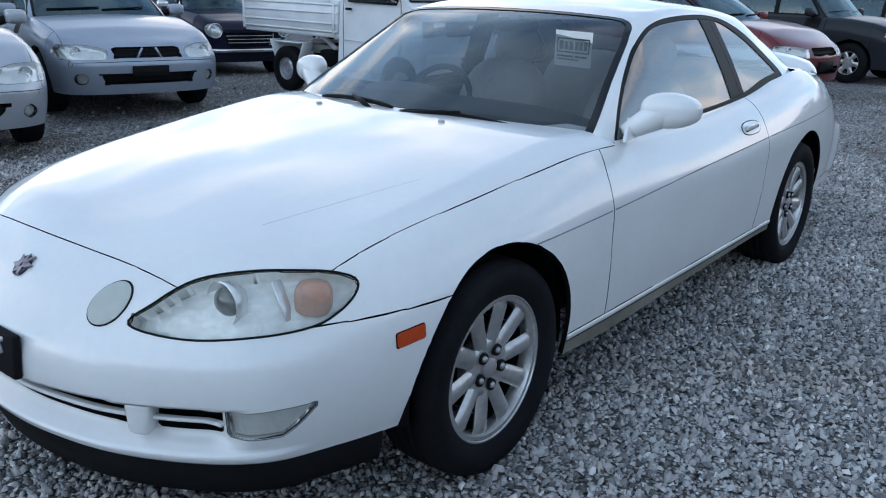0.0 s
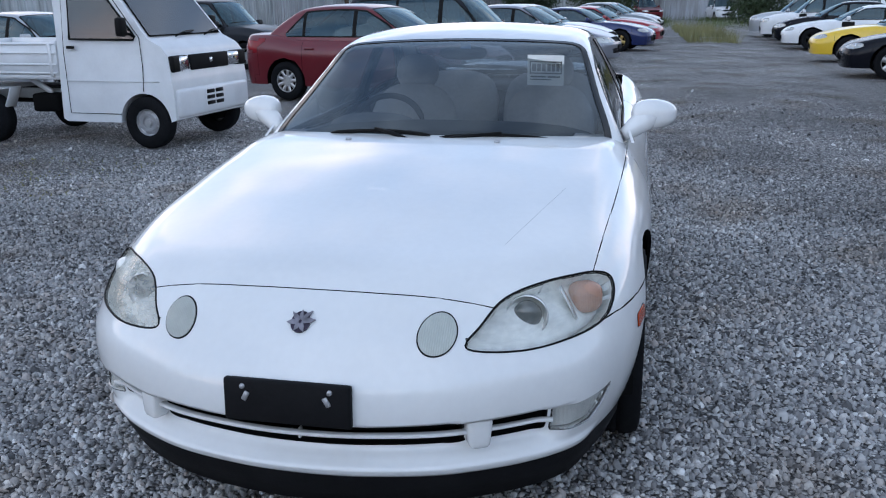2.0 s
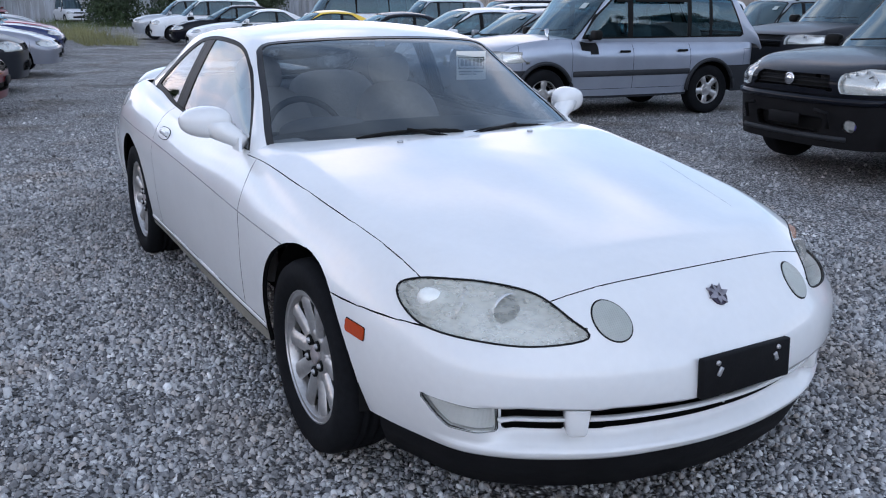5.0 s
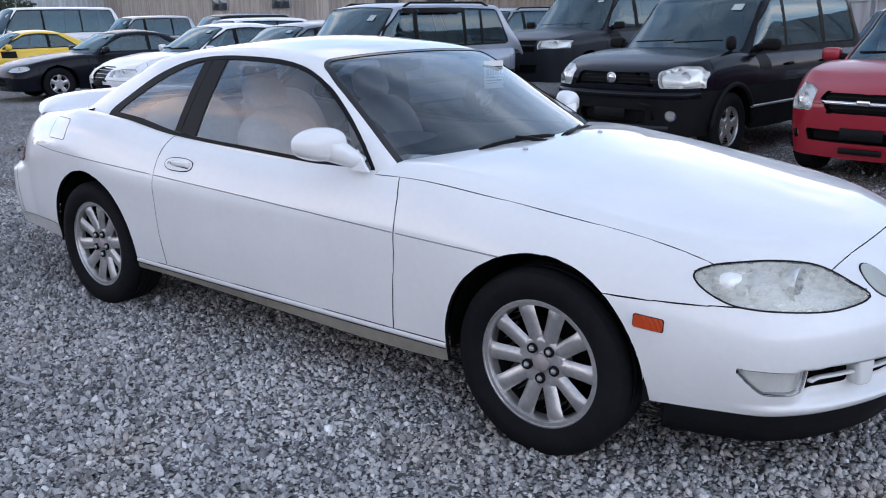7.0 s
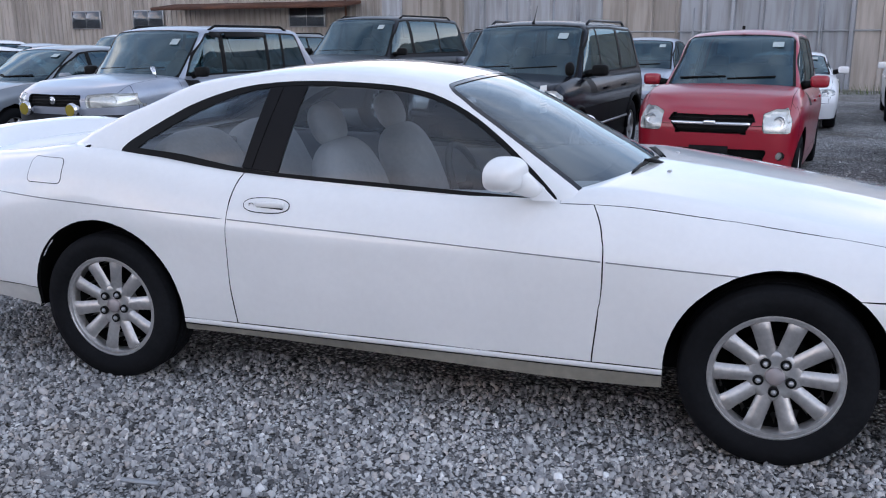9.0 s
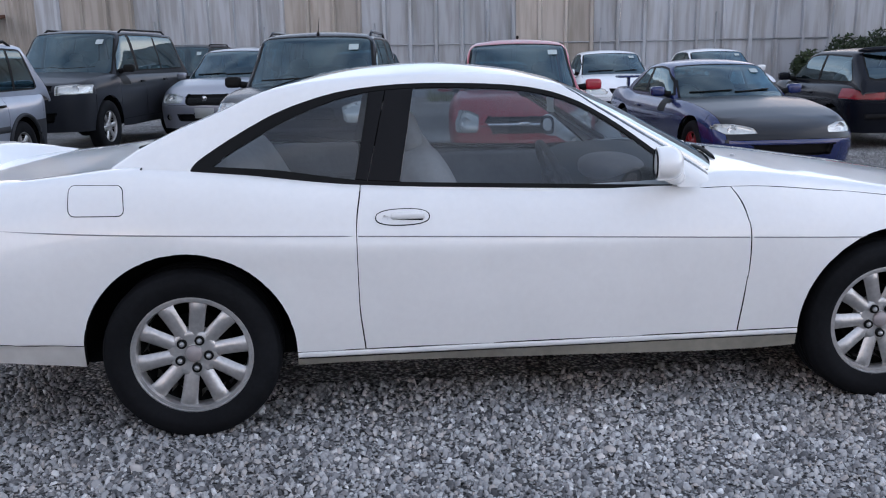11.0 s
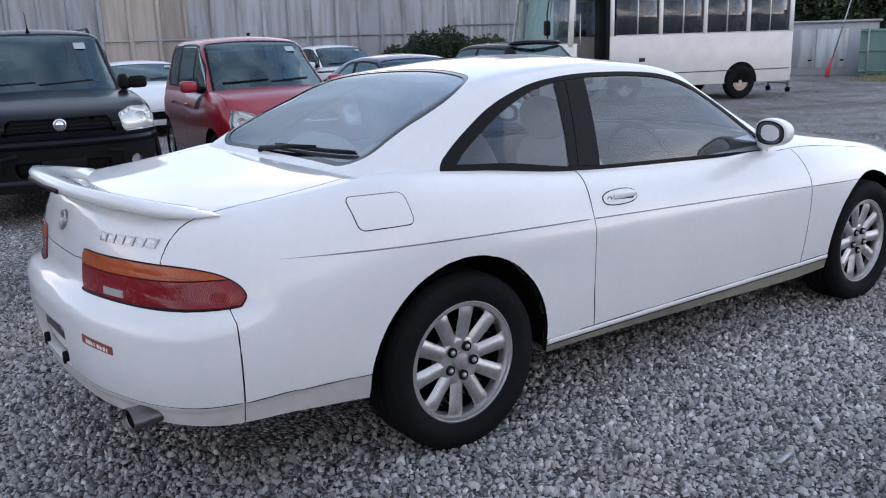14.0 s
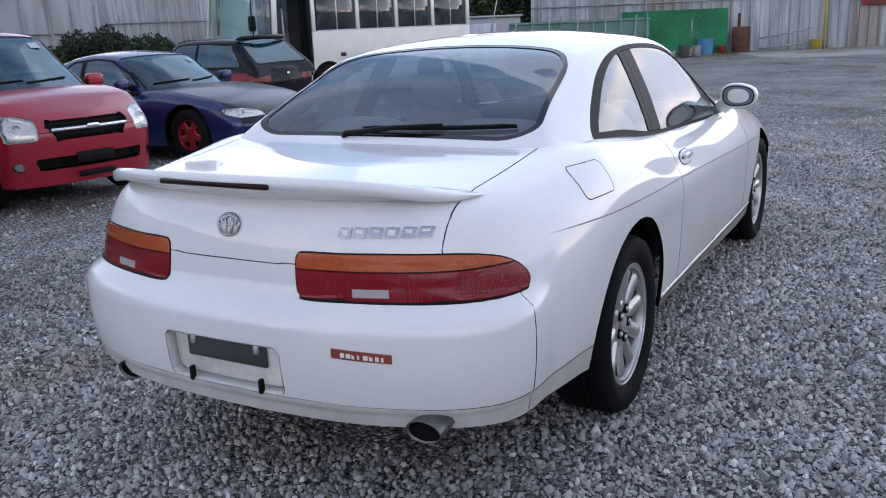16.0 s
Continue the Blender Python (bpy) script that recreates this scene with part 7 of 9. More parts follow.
part("rear_bar", rbox((0.04, 1.30, 0.07), (-1.855, 0, 0.475), 0.015, 2), BLACK_MATT, st)
part("rear_plate_well", rbox((0.02, 0.34, 0.14), (-1.86, 0, 0.40), 0.008, 1), BLACK_MATT, st)
part("rear_badge", lathe([(0.0005, -0.012), (0.022, -0.010), (0.03, 0.0)], 16, "X", (-1.845, 0, 0.80)), CHROME, st)

# ---- second row ----
ROW_C = "second row of parked cars by the fence"
make_car("charcoal_suv", "large charcoal off-road car with roof rails", CHARCOAL, 4.85, 1.90, 1.90, 2.87, 0.92, 1.09, 1.23, 1.19, 1.19, (1.12, 0.40), (-2.0, -2.42), 0.40, "6",
              (-5.52, 9.15), -99, nose=(0.24, 0.12), tail=(0.06, 0.12), fine=5, lamp=[(0.52, 0.92), (0.51, 1.05), (0.70, 1.065), (0.90, 1.05), (0.92, 0.93)],
              grille=[(-0.01, 0.87), (-0.01, 1.05), (0.47, 1.05), (0.46, 0.87)], intake=[(-0.01, 0.52), (-0.01, 0.66), (0.5, 0.66), (0.46, 0.52)], doors=(-1.05, -0.02, 1.0), pillars=(-0.02, -1.08),
              rails=BLACK, bars=((0.945, 0.975, 0.47, -0.01, CHARCOAL),), zb=0.38, mirror_mat=BLACK, group=ROW_C, rail_in=0.27)
mk = make_car("silver_saloon", "silver four-door saloon with an upright slatted grille", DEEP_SILVER, **{**SEDAN, "L": 4.73, "W": 1.82, "H": 1.58, "wb": 2.78, "hood0": 0.80, "hood1": 1.06, "belt": 1.00, "deck": 1.06, "ws": (0.95, 0.10), "lamp": [(0.42, 0.66), (0.39, 0.76), (0.55, 0.81), (0.74, 0.815), (0.82, 0.75), (0.78, 0.66)],
                                                                                                           "grille": [(-0.01, 0.63), (-0.01, 0.80), (0.36, 0.80), (0.34, 0.65), (0.28, 0.62)], "intake": [(-0.01, 0.36), (-0.01, 0.48), (0.50, 0.48), (0.46, 0.36)]},
              at=(-3.22, 11.0), heading=-100, fine=5, group=ROW_C, badge=(0.74, 0.045, CHROME), fogs=(0.66, 0.42, 0.05))
part("plate_blank", rbox((0.02, 0.33, 0.165), (2.275, 0, 0.50), 0.006, 1), material("grey_plate", (0.30, 0.31, 0.30), 0.5), mk)
make_car("pale_blue_sedan", "pale blue-grey four-door saloon", SILVER_BLUE, **{**SEDAN, "H": 1.5}, at=(-0.75, 12.0), heading=-97, group=ROW_C, seats=False)
make_car("white_sports_car", "white low sports coupe with dark lamps", PLAIN_WHITE, **{**COUPE, "H": 1.24}, at=(2.0, 11.3), heading=-95, group=ROW_C, rim_mat=BLACK)
make_car("white_saloon", "white four-door saloon by the fence", PLAIN_WHITE, **SEDAN, at=(4.6, 12.6), heading=-97, group=ROW_C)
make_car("grey_wagon", "dark grey tall estate car", GREY, **WAGON, at=(-9.2, 11.5), heading=-100, group=ROW_C, seats=False, rails=BLACK)
make_car("white_wagon", "white tall estate car", PLAIN_WHITE, **WAGON, at=(-12.4, 11.2), heading=-100, group=ROW_C, seats=False)
make_car("silver_sedan", "silver four-door saloon in the second row", SILVER, **SEDAN, at=(-15.6, 11.2), heading=-100, group=ROW_C, seats=False)
make_car("dark_wagon", "dark tall estate car in the second row", NIGHT, **WAGON, at=(-19.0, 11.2), heading=-100, group=ROW_C, seats=False)
make_car("dark_suv", "dark off-road car near the fence", CHARCOAL, **{**WAGON, "H": 1.74, "W": 1.8}, at=(-5.3, 17.6), heading=-98, group=ROW_C, seats=False, rails=BLACK)
make_car("white_sedan", "white four-door saloon near the fence", PLAIN_WHITE, **SEDAN, at=(7.4, 13.4), heading=-95, group=ROW_C, seats=False)

VAN = {**WAGON, "L": 4.7, "H": 1.96, "hood0": 1.0, "hood1": 1.14, "belt": 1.10, "deck": 1.10, "ws": (1.82, 1.15), "rear": (-2.05, -2.45), "doors": (-0.9, 0.3, 1.5), "pillars": (0.3, -0.95)}
make_car("white_van", "white tall passenger van beyond the yellow coupe", PLAIN_WHITE, **VAN, at=(-26.4, 9.7), heading=-97, group=ROW_C, seats=False)
make_car("white_estate", "white estate car with a black lower flank", PLAIN_WHITE, **{**WAGON, "H": 1.50}, at=(-16.4, 9.6), heading=-99, group=ROW_C, seats=False)
make_car("silver_hatchback", "silver hatchback in the second row", SILVER, **{**WAGON, "L": 4.1, "rear": (-1.55, -1.86)}, at=(-22.3, 10.4), heading=-99, group=ROW_C, seats=False)

# ---- the row by the coupe's near flank ----
ROW_A = "row of parked cars facing the aisle"
carina = make_car("silver_saloon", "silver-blue four-door saloon with a three-bar grille", SILVER_BLUE, **{**SEDAN, "grille": [(-0.01, 0.585), (-0.01, 0.68), (0.34, 0.68), (0.31, 0.585)]}, at=(-1.68, -5.42), heading=76, group=ROW_A, fine=6, fogs=(0.63, 0.39, 0.055))
for yy, aa in ((-0.09, -0.5), (0.09, 0.5)):
    part("grille_rib", rbox((0.02, 0.02, 0.11), (2.15, yy, 0.632), 0.005, 1, Matrix.Rotation(aa, 3, "X")), SILVER_BLUE, carina)
part("plate_bracket", rbox((0.02, 0.18, 0.035), (2.175, 0, 0.455), 0.006, 1), BLACK, carina)
make_car("silver_estate", "pale silver estate car with a dark bumper strip", SILVER, **{**SEDAN, "H": 1.48}, at=(0.72, -4.35), heading=76, group=ROW_A, fogs=(0.62, 0.36, 0.055), bars=((0.47, 0.50, 0.70, -0.03, BLACK),))
mini = make_car("small_classic_car", "navy small classic car with a chrome grille and pale roof", NAVY, 3.05, 1.41, 1.34, 2.03, 0.50, 0.77, 0.90, 0.86, 0.84, (0.52, 0.22), (-0.92, -1.20), 0.26, "8",
                (-4.85, -7.75), 76, nose=(0.16, 0.14), tail=(0.14, 0.2), round_lamps=(0.52, 0.635, 0.092), grille=[(-0.01, 0.42), (-0.01, 0.60), (0.38, 0.60), (0.36, 0.46), (0.30, 0.42)],
                fine=6, doors=(-0.45, 0.50), pillars=(-0.40,), chrome_grille=True, bars=((0.335, 0.39, 0.62, 0.03, CHROME),), zb=0.20, group=ROW_A, card=False, plate=None, roof_mat=PLAIN_WHITE, mirror_mat=CHROME, rail_in=0.16)
for sg in (1, -1):
    part("lamp_ring", lathe([(0.088, 0.0), (0.098, 0.012), (0.104, 0.0)], 24, "X", (1.47, sg * 0.52, 0.635)), CHROME, mini)
make_car("red_saloon", "wine red four-door saloon with silver wheel trims", WINE, 4.30, 1.69, 1.46, 2.55, 0.85, 0.76, 0.99, 0.94, 1.03, (0.98, 0.18), (-0.98, -1.58), 0.30, "9",
                  (-8.8, -1.05), 79, nose=(0.32, 0.18), tail=(0.12, 0.3), lamp=SEDAN_LAMP, grille=SEDAN_GRILLE, intake=SEDAN_INTAKE, tails=[(0.46, 0.78), (0.46, 0.94), (0.80, 0.92), (0.82, 0.76)],
                  doors=(-0.95, -0.08, 0.84), pillars=(-0.08, -0.98), group=ROW_A)
for lab, body, spec, x, y, nm in (
        ("dark green estate car with pale roof edge", CHARCOAL, WAGON, -12.2, -0.5, "dark_wagon"), ("silver four-door saloon with many-spoked wheels", DEEP_SILVER, {**SEDAN, "style": "10"}, -15.9, 0.45, "silver_sedan"),
        ("white four-door saloon", PLAIN_WHITE, SEDAN, -19.4, 0.3, "white_sedan"), ("blue sports coupe with gold wheels", BLUE, {**COUPE, "rim_mat": GOLD_RIM}, -22.9, 1.35, "blue_coupe"),
        ("red sports coupe", RED, COUPE, -26.8, 1.7, "red_coupe"), ("silver coupe", SILVER, COUPE, -30.6, 1.6, "silver_coupe"),
        ("grey-green saloon", GREY, SEDAN, -34.4, 1.8, "grey_sedan"), ("white four-door saloon", PLAIN_WHITE, SEDAN, -38.2, 2.0, "white_sedan")):
    make_car(nm, lab + " in the aisle row", body, **spec, at=(x, y), heading=80, group=ROW_A, seats=x > -20)
for lab, body, spec, x, y, nm in (("silver saloon behind the dump truck", SILVER, SEDAN, -9.6, -7.6, "silver_sedan"), ("white saloon behind the red saloon", PLAIN_WHITE, SEDAN, -12.6, -7.4, "white_sedan"),
                                  ("dark estate car behind the row", CHARCOAL, WAGON, -15.6, -7.2, "dark_wagon")):
    make_car(nm, lab, body, **spec, at=(x, y), heading=80, group=ROW_A, seats=False)
# a red pick-up far down the aisle
make_car("red_suv", "dark red off-road car at the far end", WINE, **{**WAGON, "H": 1.75}, at=(-62, 2.0), heading=20, seats=False)
make_car("white_van", "white tall estate car at the far end", PLAIN_WHITE, **{**WAGON, "H": 1.8}, at=(-66, 7.5), heading=10, seats=False)

# ---- small white dump truck ----
truck = thing("dump_truck", "small white dump truck with a dropside bed, on gravel", "truck", pose(-4.755, -5.185, 0, 0, 0, 85), ROW_A)
TW = 0.735
DULL_WHITE = paint("chalky_white_paint", (0.72, 0.73, 0.74), 0.0, 0.4, 0.07)
cab = [(0.05, 0.30), (0.05, 1.72), (0.12, 1.78), (0.60, 1.78), (0.71, 1.74), (1.19, 1.13), (1.35, 1.05), (1.42, 0.96), (1.46, 0.62), (1.46, 0.31), (1.40, 0.29)]
cab += [(1.09 + 0.305 * math.cos(radians(a)), 0.275 + 0.305 * math.sin(radians(a))) for a in range(12, 175, 12)] + [(0.78, 0.27), (0.10, 0.27)]
profile_part("cab", cab, TW, DULL_WHITE, truck, bevel=0.012, tumble=0.075, z0=1.0, z1=1.78)
for sg in (1, -1):
    yb = lambda z: sg * (TW - 0.075 * max(0, (z - 1.0) / 0.78) + 0.006)
    win = [(0.24, 1.13), (0.24, 1.64), (0.64, 1.64), (1.05, 1.15), (1.03, 1.12)]
    raw("side_window", [(x, yb(z), z) for x, z in win], [tuple(range(5))] if sg < 0 else [tuple(range(4, -1, -1))], GLASS_DARK, truck, smooth=False)
    raw("window_lining", [(x, yb(z) - sg * 0.004, z) for x, z in win], [tuple(range(5))], PRIMER, truck, smooth=False)
    part("window_seal", tube([(x, yb(z), z) for x, z in win + win[:1]], 0.011, 6), BLACK, truck)
    part("door_seam", tube([(0.80, yb(0.36), 0.36), (0.16, yb(0.36), 0.36), (0.16, yb(1.0), 1.0), (0.16, yb(1.69), 1.69), (0.67, yb(1.69), 1.69), (1.10, yb(1.14), 1.14), (1.12, yb(0.8), 0.84), (1.10, yb(0.6), 0.60)], 0.004, 5), PRIMER, truck)
    part("belt_crease", tube([(0.16, yb(0.70), 0.70), (1.30, yb(0.70), 0.70)], 0.005, 5), DULL_WHITE, truck)
    part("door_handle", rbox((0.10, 0.02, 0.03), (0.25, yb(1.04), 1.045), 0.006, 1), BLACK, truck)
    part("door_mirror", rbox((0.08, 0.12, 0.19), (0.98, sg * (TW + 0.10), 1.25), 0.03, 3), BLACK, truck)
    part("mirror_arm", tube([(1.02, sg * (TW - 0.03), 1.17), (0.98, sg * (TW + 0.10), 1.19)], 0.016, 6), BLACK, truck)
    hlp = part("headlamp", rbox((0.07, 0.36, 0.165), (1.415, sg * 0.545, 0.875), 0.02, 2, Matrix.Rotation(-sg * 0.16, 3, "Z")), BLACK, truck)
    part("lamp_glass", rbox((0.05, 0.20, 0.145), (1.435, sg * 0.485, 0.875), 0.02, 2, Matrix.Rotation(-sg * 0.12, 3, "Z")), CHROME, hlp)
    part("corner_lens", rbox((0.05, 0.10, 0.13), (1.412, sg * 0.655, 0.875), 0.02, 2, Matrix.Rotation(-sg * 0.3, 3, "Z")), HAZE, hlp)
    bm = lathe([(0.308, sg * (TW - 0.004)), (0.31, sg * 0.45), (0.05, sg * 0.45)], 24, at=(1.09, 0, 0.275))
    bmesh.ops.bisect_plane(bm, geom=bm.verts[:] + bm.edges[:] + bm.faces[:], plane_co=(0, 0, 0.33), plane_no=(0, 0, -1), clear_outer=True)
    part("wheel_well", bm, UNDER, truck)
raw("windscreen", [(0.755, -0.60, 1.705), (0.755, 0.60, 1.705), (1.182, 0.655, 1.163), (1.182, -0.655, 1.163)], [(0, 1, 2, 3)], GLASS_DARK, truck, smooth=False)
raw("screen_lining", [(0.738, -0.62, 1.715), (0.738, 0.62, 1.715), (1.185, 0.675, 1.148), (1.185, -0.675, 1.148)], [(0, 1, 2, 3)], PRIMER, truck, smooth=False)
part("grille_panel", rbox((0.05, 0.74, 0.16), (1.432, 0, 0.875), 0.012, 2), BLACK_MATT, truck)
part("badge", rbox((0.02, 0.06, 0.05), (1.462, 0, 0.885), 0.006, 1), CHROME, truck)
part("front_bumper", rbox((0.09, 1.40, 0.30), (1.445, 0, 0.47), 0.04, 3), DULL_WHITE, truck)
for j in range(3):
    for i in range(2):
        part("bumper_slot", rbox((0.02, 0.155, 0.040), (1.486, -0.10 + 0.175 * i, 0.43 + 0.062 * j), 0.006, 1), BLACK, truck)
for yy in (0.3, -0.25):
    part("wiper", tube([(1.215, yy, 1.14), (1.19, yy + 0.2, 1.185), (1.18, yy + 0.4, 1.19)], 0.008, 6), BLACK, truck)
# bed
BED_Z = 0.735
part("bed_floor", rbox((1.90, 1.42, 0.06), (-0.91, 0, BED_Z), 0.01, 1), DULL_WHITE, truck)
for sg in (1, -1):
    side_p = part("dropside", rbox((1.90, 0.035, 0.34), (-0.91, sg * 0.705, BED_Z + 0.19), 0.008, 1), DULL_WHITE, truck)
    for zz in (0.03, 0.12, 0.24, 0.335):
        part("side_rib", rbox((1.89, 0.02, 0.022), (-0.91, sg * 0.728, BED_Z + 0.01 + zz), 0.006, 1), DULL_WHITE, side_p)
    for xx in (-1.84, -0.03):
        part("side_post", rbox((0.04, 0.03, 0.36), (xx, sg * 0.727, BED_Z + 0.18), 0.006, 1), DULL_WHITE, side_p)
    part("mudguard", rbox((0.46, 0.16, 0.02), (-0.99, sg * 0.62, 0.60), 0.006, 1), DULL_WHITE, truck)
    for dx, rot in ((-0.28, -0.9), (0.28, 0.9)):
        part("mudguard_flap", rbox((0.02, 0.16, 0.26), (-0.99 + dx * 1.02, sg * 0.62, 0.50), 0.004, 1, Matrix.Rotation(rot * 0.5, 3, "Y")), DULL_WHITE, truck)
    part("chassis_rail", rbox((2.9, 0.07, 0.11), (-0.3, sg * 0.33, 0.52), 0.01, 1), material("chassis_white", (0.35, 0.35, 0.34), 0.6, vary=0.25, scale=30), truck)
    part("hinge_arm", rbox((0.34, 0.04, 0.06), (-0.45, sg * 0.45, 0.62), 0.01, 1, Matrix.Rotation(0.5, 3, "Y")), DULL_WHITE, truck)
part("tailgate", rbox((0.035, 1.42, 0.34), (-1.86, 0, BED_Z + 0.19), 0.008, 1), DULL_WHITE, truck)
part("headboard", rbox((0.04, 1.42, 0.36), (0.02, 0, BED_Z + 0.20), 0.008, 1), DULL_WHITE, truck)
rack = part("headboard_rack", tube([(0.01, -0.62, 1.1), (0.01, -0.62, 1.62), (0.01, 0.62, 1.62), (0.01, 0.62, 1.1)], 0.02, 8), DULL_WHITE, truck)
raw("cab_back_window", [(0.042, -0.5, 1.2), (0.042, 0.5, 1.2), (0.042, 0.46, 1.58), (0.042, -0.46, 1.58)], [(0, 1, 2, 3)], GLASS_DARK, truck, smooth=False)
part("bed_hook", tube([(-1.83, -0.74, 1.08), (-1.88, -0.76, 1.20), (-1.80, -0.75, 1.22)], 0.015, 6), DULL_WHITE, truck)
part("subframe", rbox((1.5, 0.5, 0.16), (-0.3, 0, 0.48), 0.03, 1), UNDER, truck)
part("fuel_box", rbox((0.36, 0.22, 0.2), (-0.30, -0.48, 0.44), 0.03, 2), UNDER, truck)
wheel_set(truck, (1.09, -0.99), TW - 0.01, 0.275, 0.15, "steel")

# ---- white minibus ----
bus = thing("minibus", "cream white minibus with its folding door open", "bus", pose(12.5, 9.97, -0.055, 0, 0, 160), "")
BW = 1.0
bx0, bx1 = -2.95, 2.95
wall_z0, win_z0, win_z1, roof_z = 0.34, 1.42, 2.20, 2.62
door_x = (1.55, 2.30)
posts = [-2.95, -2.90, -1.80, -0.72, 0.36, 1.45, 1.55]
for sg in (1, -1):
    y = sg * BW
    # left wall leaves the doorway open
    pieces = [(-2.95, 1.55, wall_z0, win_z0), (-2.95, 1.55, win_z1, roof_z - 0.05)] + ([(2.30, 2.97, wall_z0, 1.30), (1.55, 2.9, 2.32, roof_z - 0.05)] if sg > 0 else [(1.55, 2.97, wall_z0, win_z0), (1.55, 2.85, win_z1, roof_z - 0.05)])
    for a, b, z0, z1 in pieces:
        part("side_panel", rbox((b - a, 0.05, z1 - z0), ((a + b) / 2, y - sg * 0.025, (z0 + z1) / 2), 0.012, 2), CREAM, bus)
    for a, b in zip(posts[1:-1], posts[2:]):
        if b - a < 0.3:
            continue
        part("window_post", rbox((0.09, 0.05, win_z1 - win_z0 + 0.02), (a, y - sg * 0.025, (win_z0 + win_z1) / 2), 0.008, 1), CREAM, bus)
        wn = part("bus_window", rbox((b - a - 0.10, 0.012, win_z1 - win_z0), ((a + b) / 2, y - sg * 0.03, (win_z0 + win_z1) / 2), 0.003, 1), GLASS_DARK, bus)
        part("window_bar", rbox((0.03, 0.02, win_z1 - win_z0), ((a + b) / 2, y - sg * 0.022, (win_z0 + win_z1) / 2), 0.004, 1), STEEL, wn)
        part("window_bar", rbox((b - a - 0.10, 0.02, 0.03), ((a + b) / 2, y - sg * 0.022, win_z0 + 0.01), 0.004, 1), STEEL, wn)
    part("window_post", rbox((0.09, 0.05, win_z1 - win_z0 + 0.02), (1.50, y - sg * 0.025, (win_z0 + win_z1) / 2), 0.008, 1), CREAM, bus)
    part("window_post", rbox((0.12, 0.05, 1.2), (2.42 if sg > 0 else 2.75, y - sg * 0.025, 1.82), 0.01, 1, Matrix.Rotation(-0.06, 3, "Y")), CREAM, bus)
    part("cab_window", rbox((0.40, 0.012, 0.85), (2.62, y - sg * 0.03, 1.75), 0.003, 1), GLASS, bus)
    part("skirt_line", rbox((4.4, 0.015, 0.02), (-0.7, y + sg * 0.002, 0.62), 0.004, 1), DARK_GREY, bus)
    for ax in (1.55 - 0.35, -1.65):
        # a black half disc laid on the wall stands for the arch's shade
        bm = lathe([(0.0005, sg * (BW + 0.006)), (0.41, sg * (BW + 0.006)), (0.41, sg * (BW - 0.1))], 28, at=(ax, 0, 0.39))
        bmesh.ops.bisect_plane(bm, geom=bm.verts[:] + bm.edges[:] + bm.faces[:], plane_co=(0, 0, 0.345), plane_no=(0, 0, -1), clear_outer=True)
        part("arch_shade_disc", bm, UNDER, bus)
part("roof_panel", rbox((5.75, 1.98, 0.10), (-0.03, 0, roof_z), 0.045, 3), CREAM, bus)
part("bus_floor", rbox((5.8, 1.9, 0.10), (0, 0, 0.62), 0.02, 1), UNDER, bus)
part("rear_panel", rbox((0.06, 1.98, 2.1), (bx0, 0, 1.52), 0.03, 2), CREAM, bus)
part("front_panel", rbox((0.08, 1.98, 0.78), (bx1 + 0.02, 0, 0.86), 0.035, 3), CREAM, bus)
raw("windscreen", [(bx1 + 0.02, -0.93, 1.26), (bx1 + 0.02, 0.93, 1.26), (bx1 - 0.16, 0.90, 2.48), (bx1 - 0.16, -0.90, 2.48)], [(0, 1, 2, 3)], glass("pale_bus_glass", (0.75, 0.9, 0.88), 0.0, 0.9), bus, smooth=False)
part("screen_surround", tube([(bx1 + 0.02, -0.95, 1.25), (bx1 + 0.02, 0.95, 1.25), (bx1 - 0.16, 0.92, 2.50), (bx1 - 0.16, -0.92, 2.50), (bx1 + 0.02, -0.95, 1.25)], 0.035, 8), CREAM, bus)
part("screen_blind", rbox((0.02, 1.75, 1.0), (bx1 - 0.30, 0, 1.85), 0.01, 1, Matrix.Rotation(-0.14, 3, "Y")), material("pale_blind", (0.50, 0.62, 0.60), 0.7, vary=0.1, scale=20), bus)
part("step_riser", rbox((0.75, 0.04, 0.36), ((door_x[0] + door_x[1]) / 2, BW - 0.05, wall_z0 + 0.18), 0.012, 2), CREAM, bus, "grubby cream step riser under the door")
part("step_tread", rbox((0.75, 0.34, 0.03), ((door_x[0] + door_x[1]) / 2, BW - 0.20, wall_z0 + 0.35), 0.008, 1), STEEL, bus)
part("folded_door", rbox((0.06, 0.34, 1.75), (1.62, BW - 0.18, 1.40), 0.02, 2), BLACK, bus)
part("door_rail", tube([(2.2, BW - 0.08, 0.9), (2.2, BW - 0.08, 1.9)], 0.015, 6), STEEL, bus)
part("cabin_back", rbox((0.05, 1.6, 1.5), (1.0, 0, 1.5), 0.02, 1), CABIN, bus)
for i in range(4):
    for sg in (1, -1):
        part("bus_seat", blob((-2.2 + i * 0.85, sg * 0.5, 1.35), (0.10, 0.38, 0.42), None, 2, 4), CABIN, bus)
mi = part("door_mirror", rbox((0.10, 0.18, 0.30), (bx1 + 0.12, BW + 0.22, 1.62), 0.04, 3), BLACK, bus)
part("mirror_arm", tube([(bx1 - 0.05, BW - 0.02, 1.25), (bx1 + 0.10, BW + 0.20, 1.42), (bx1 + 0.12, BW + 0.22, 1.9), (bx1 - 0.05, BW - 0.02, 2.3)], 0.014, 6), BLACK, mi)
for yy in (0.3, -0.5):
    part("wiper", tube([(bx1 + 0.06, yy, 1.28), (bx1 + 0.03, yy + 0.35, 1.33), (bx1 + 0.02, yy + 0.6, 1.36)], 0.012, 6), BLACK, bus)
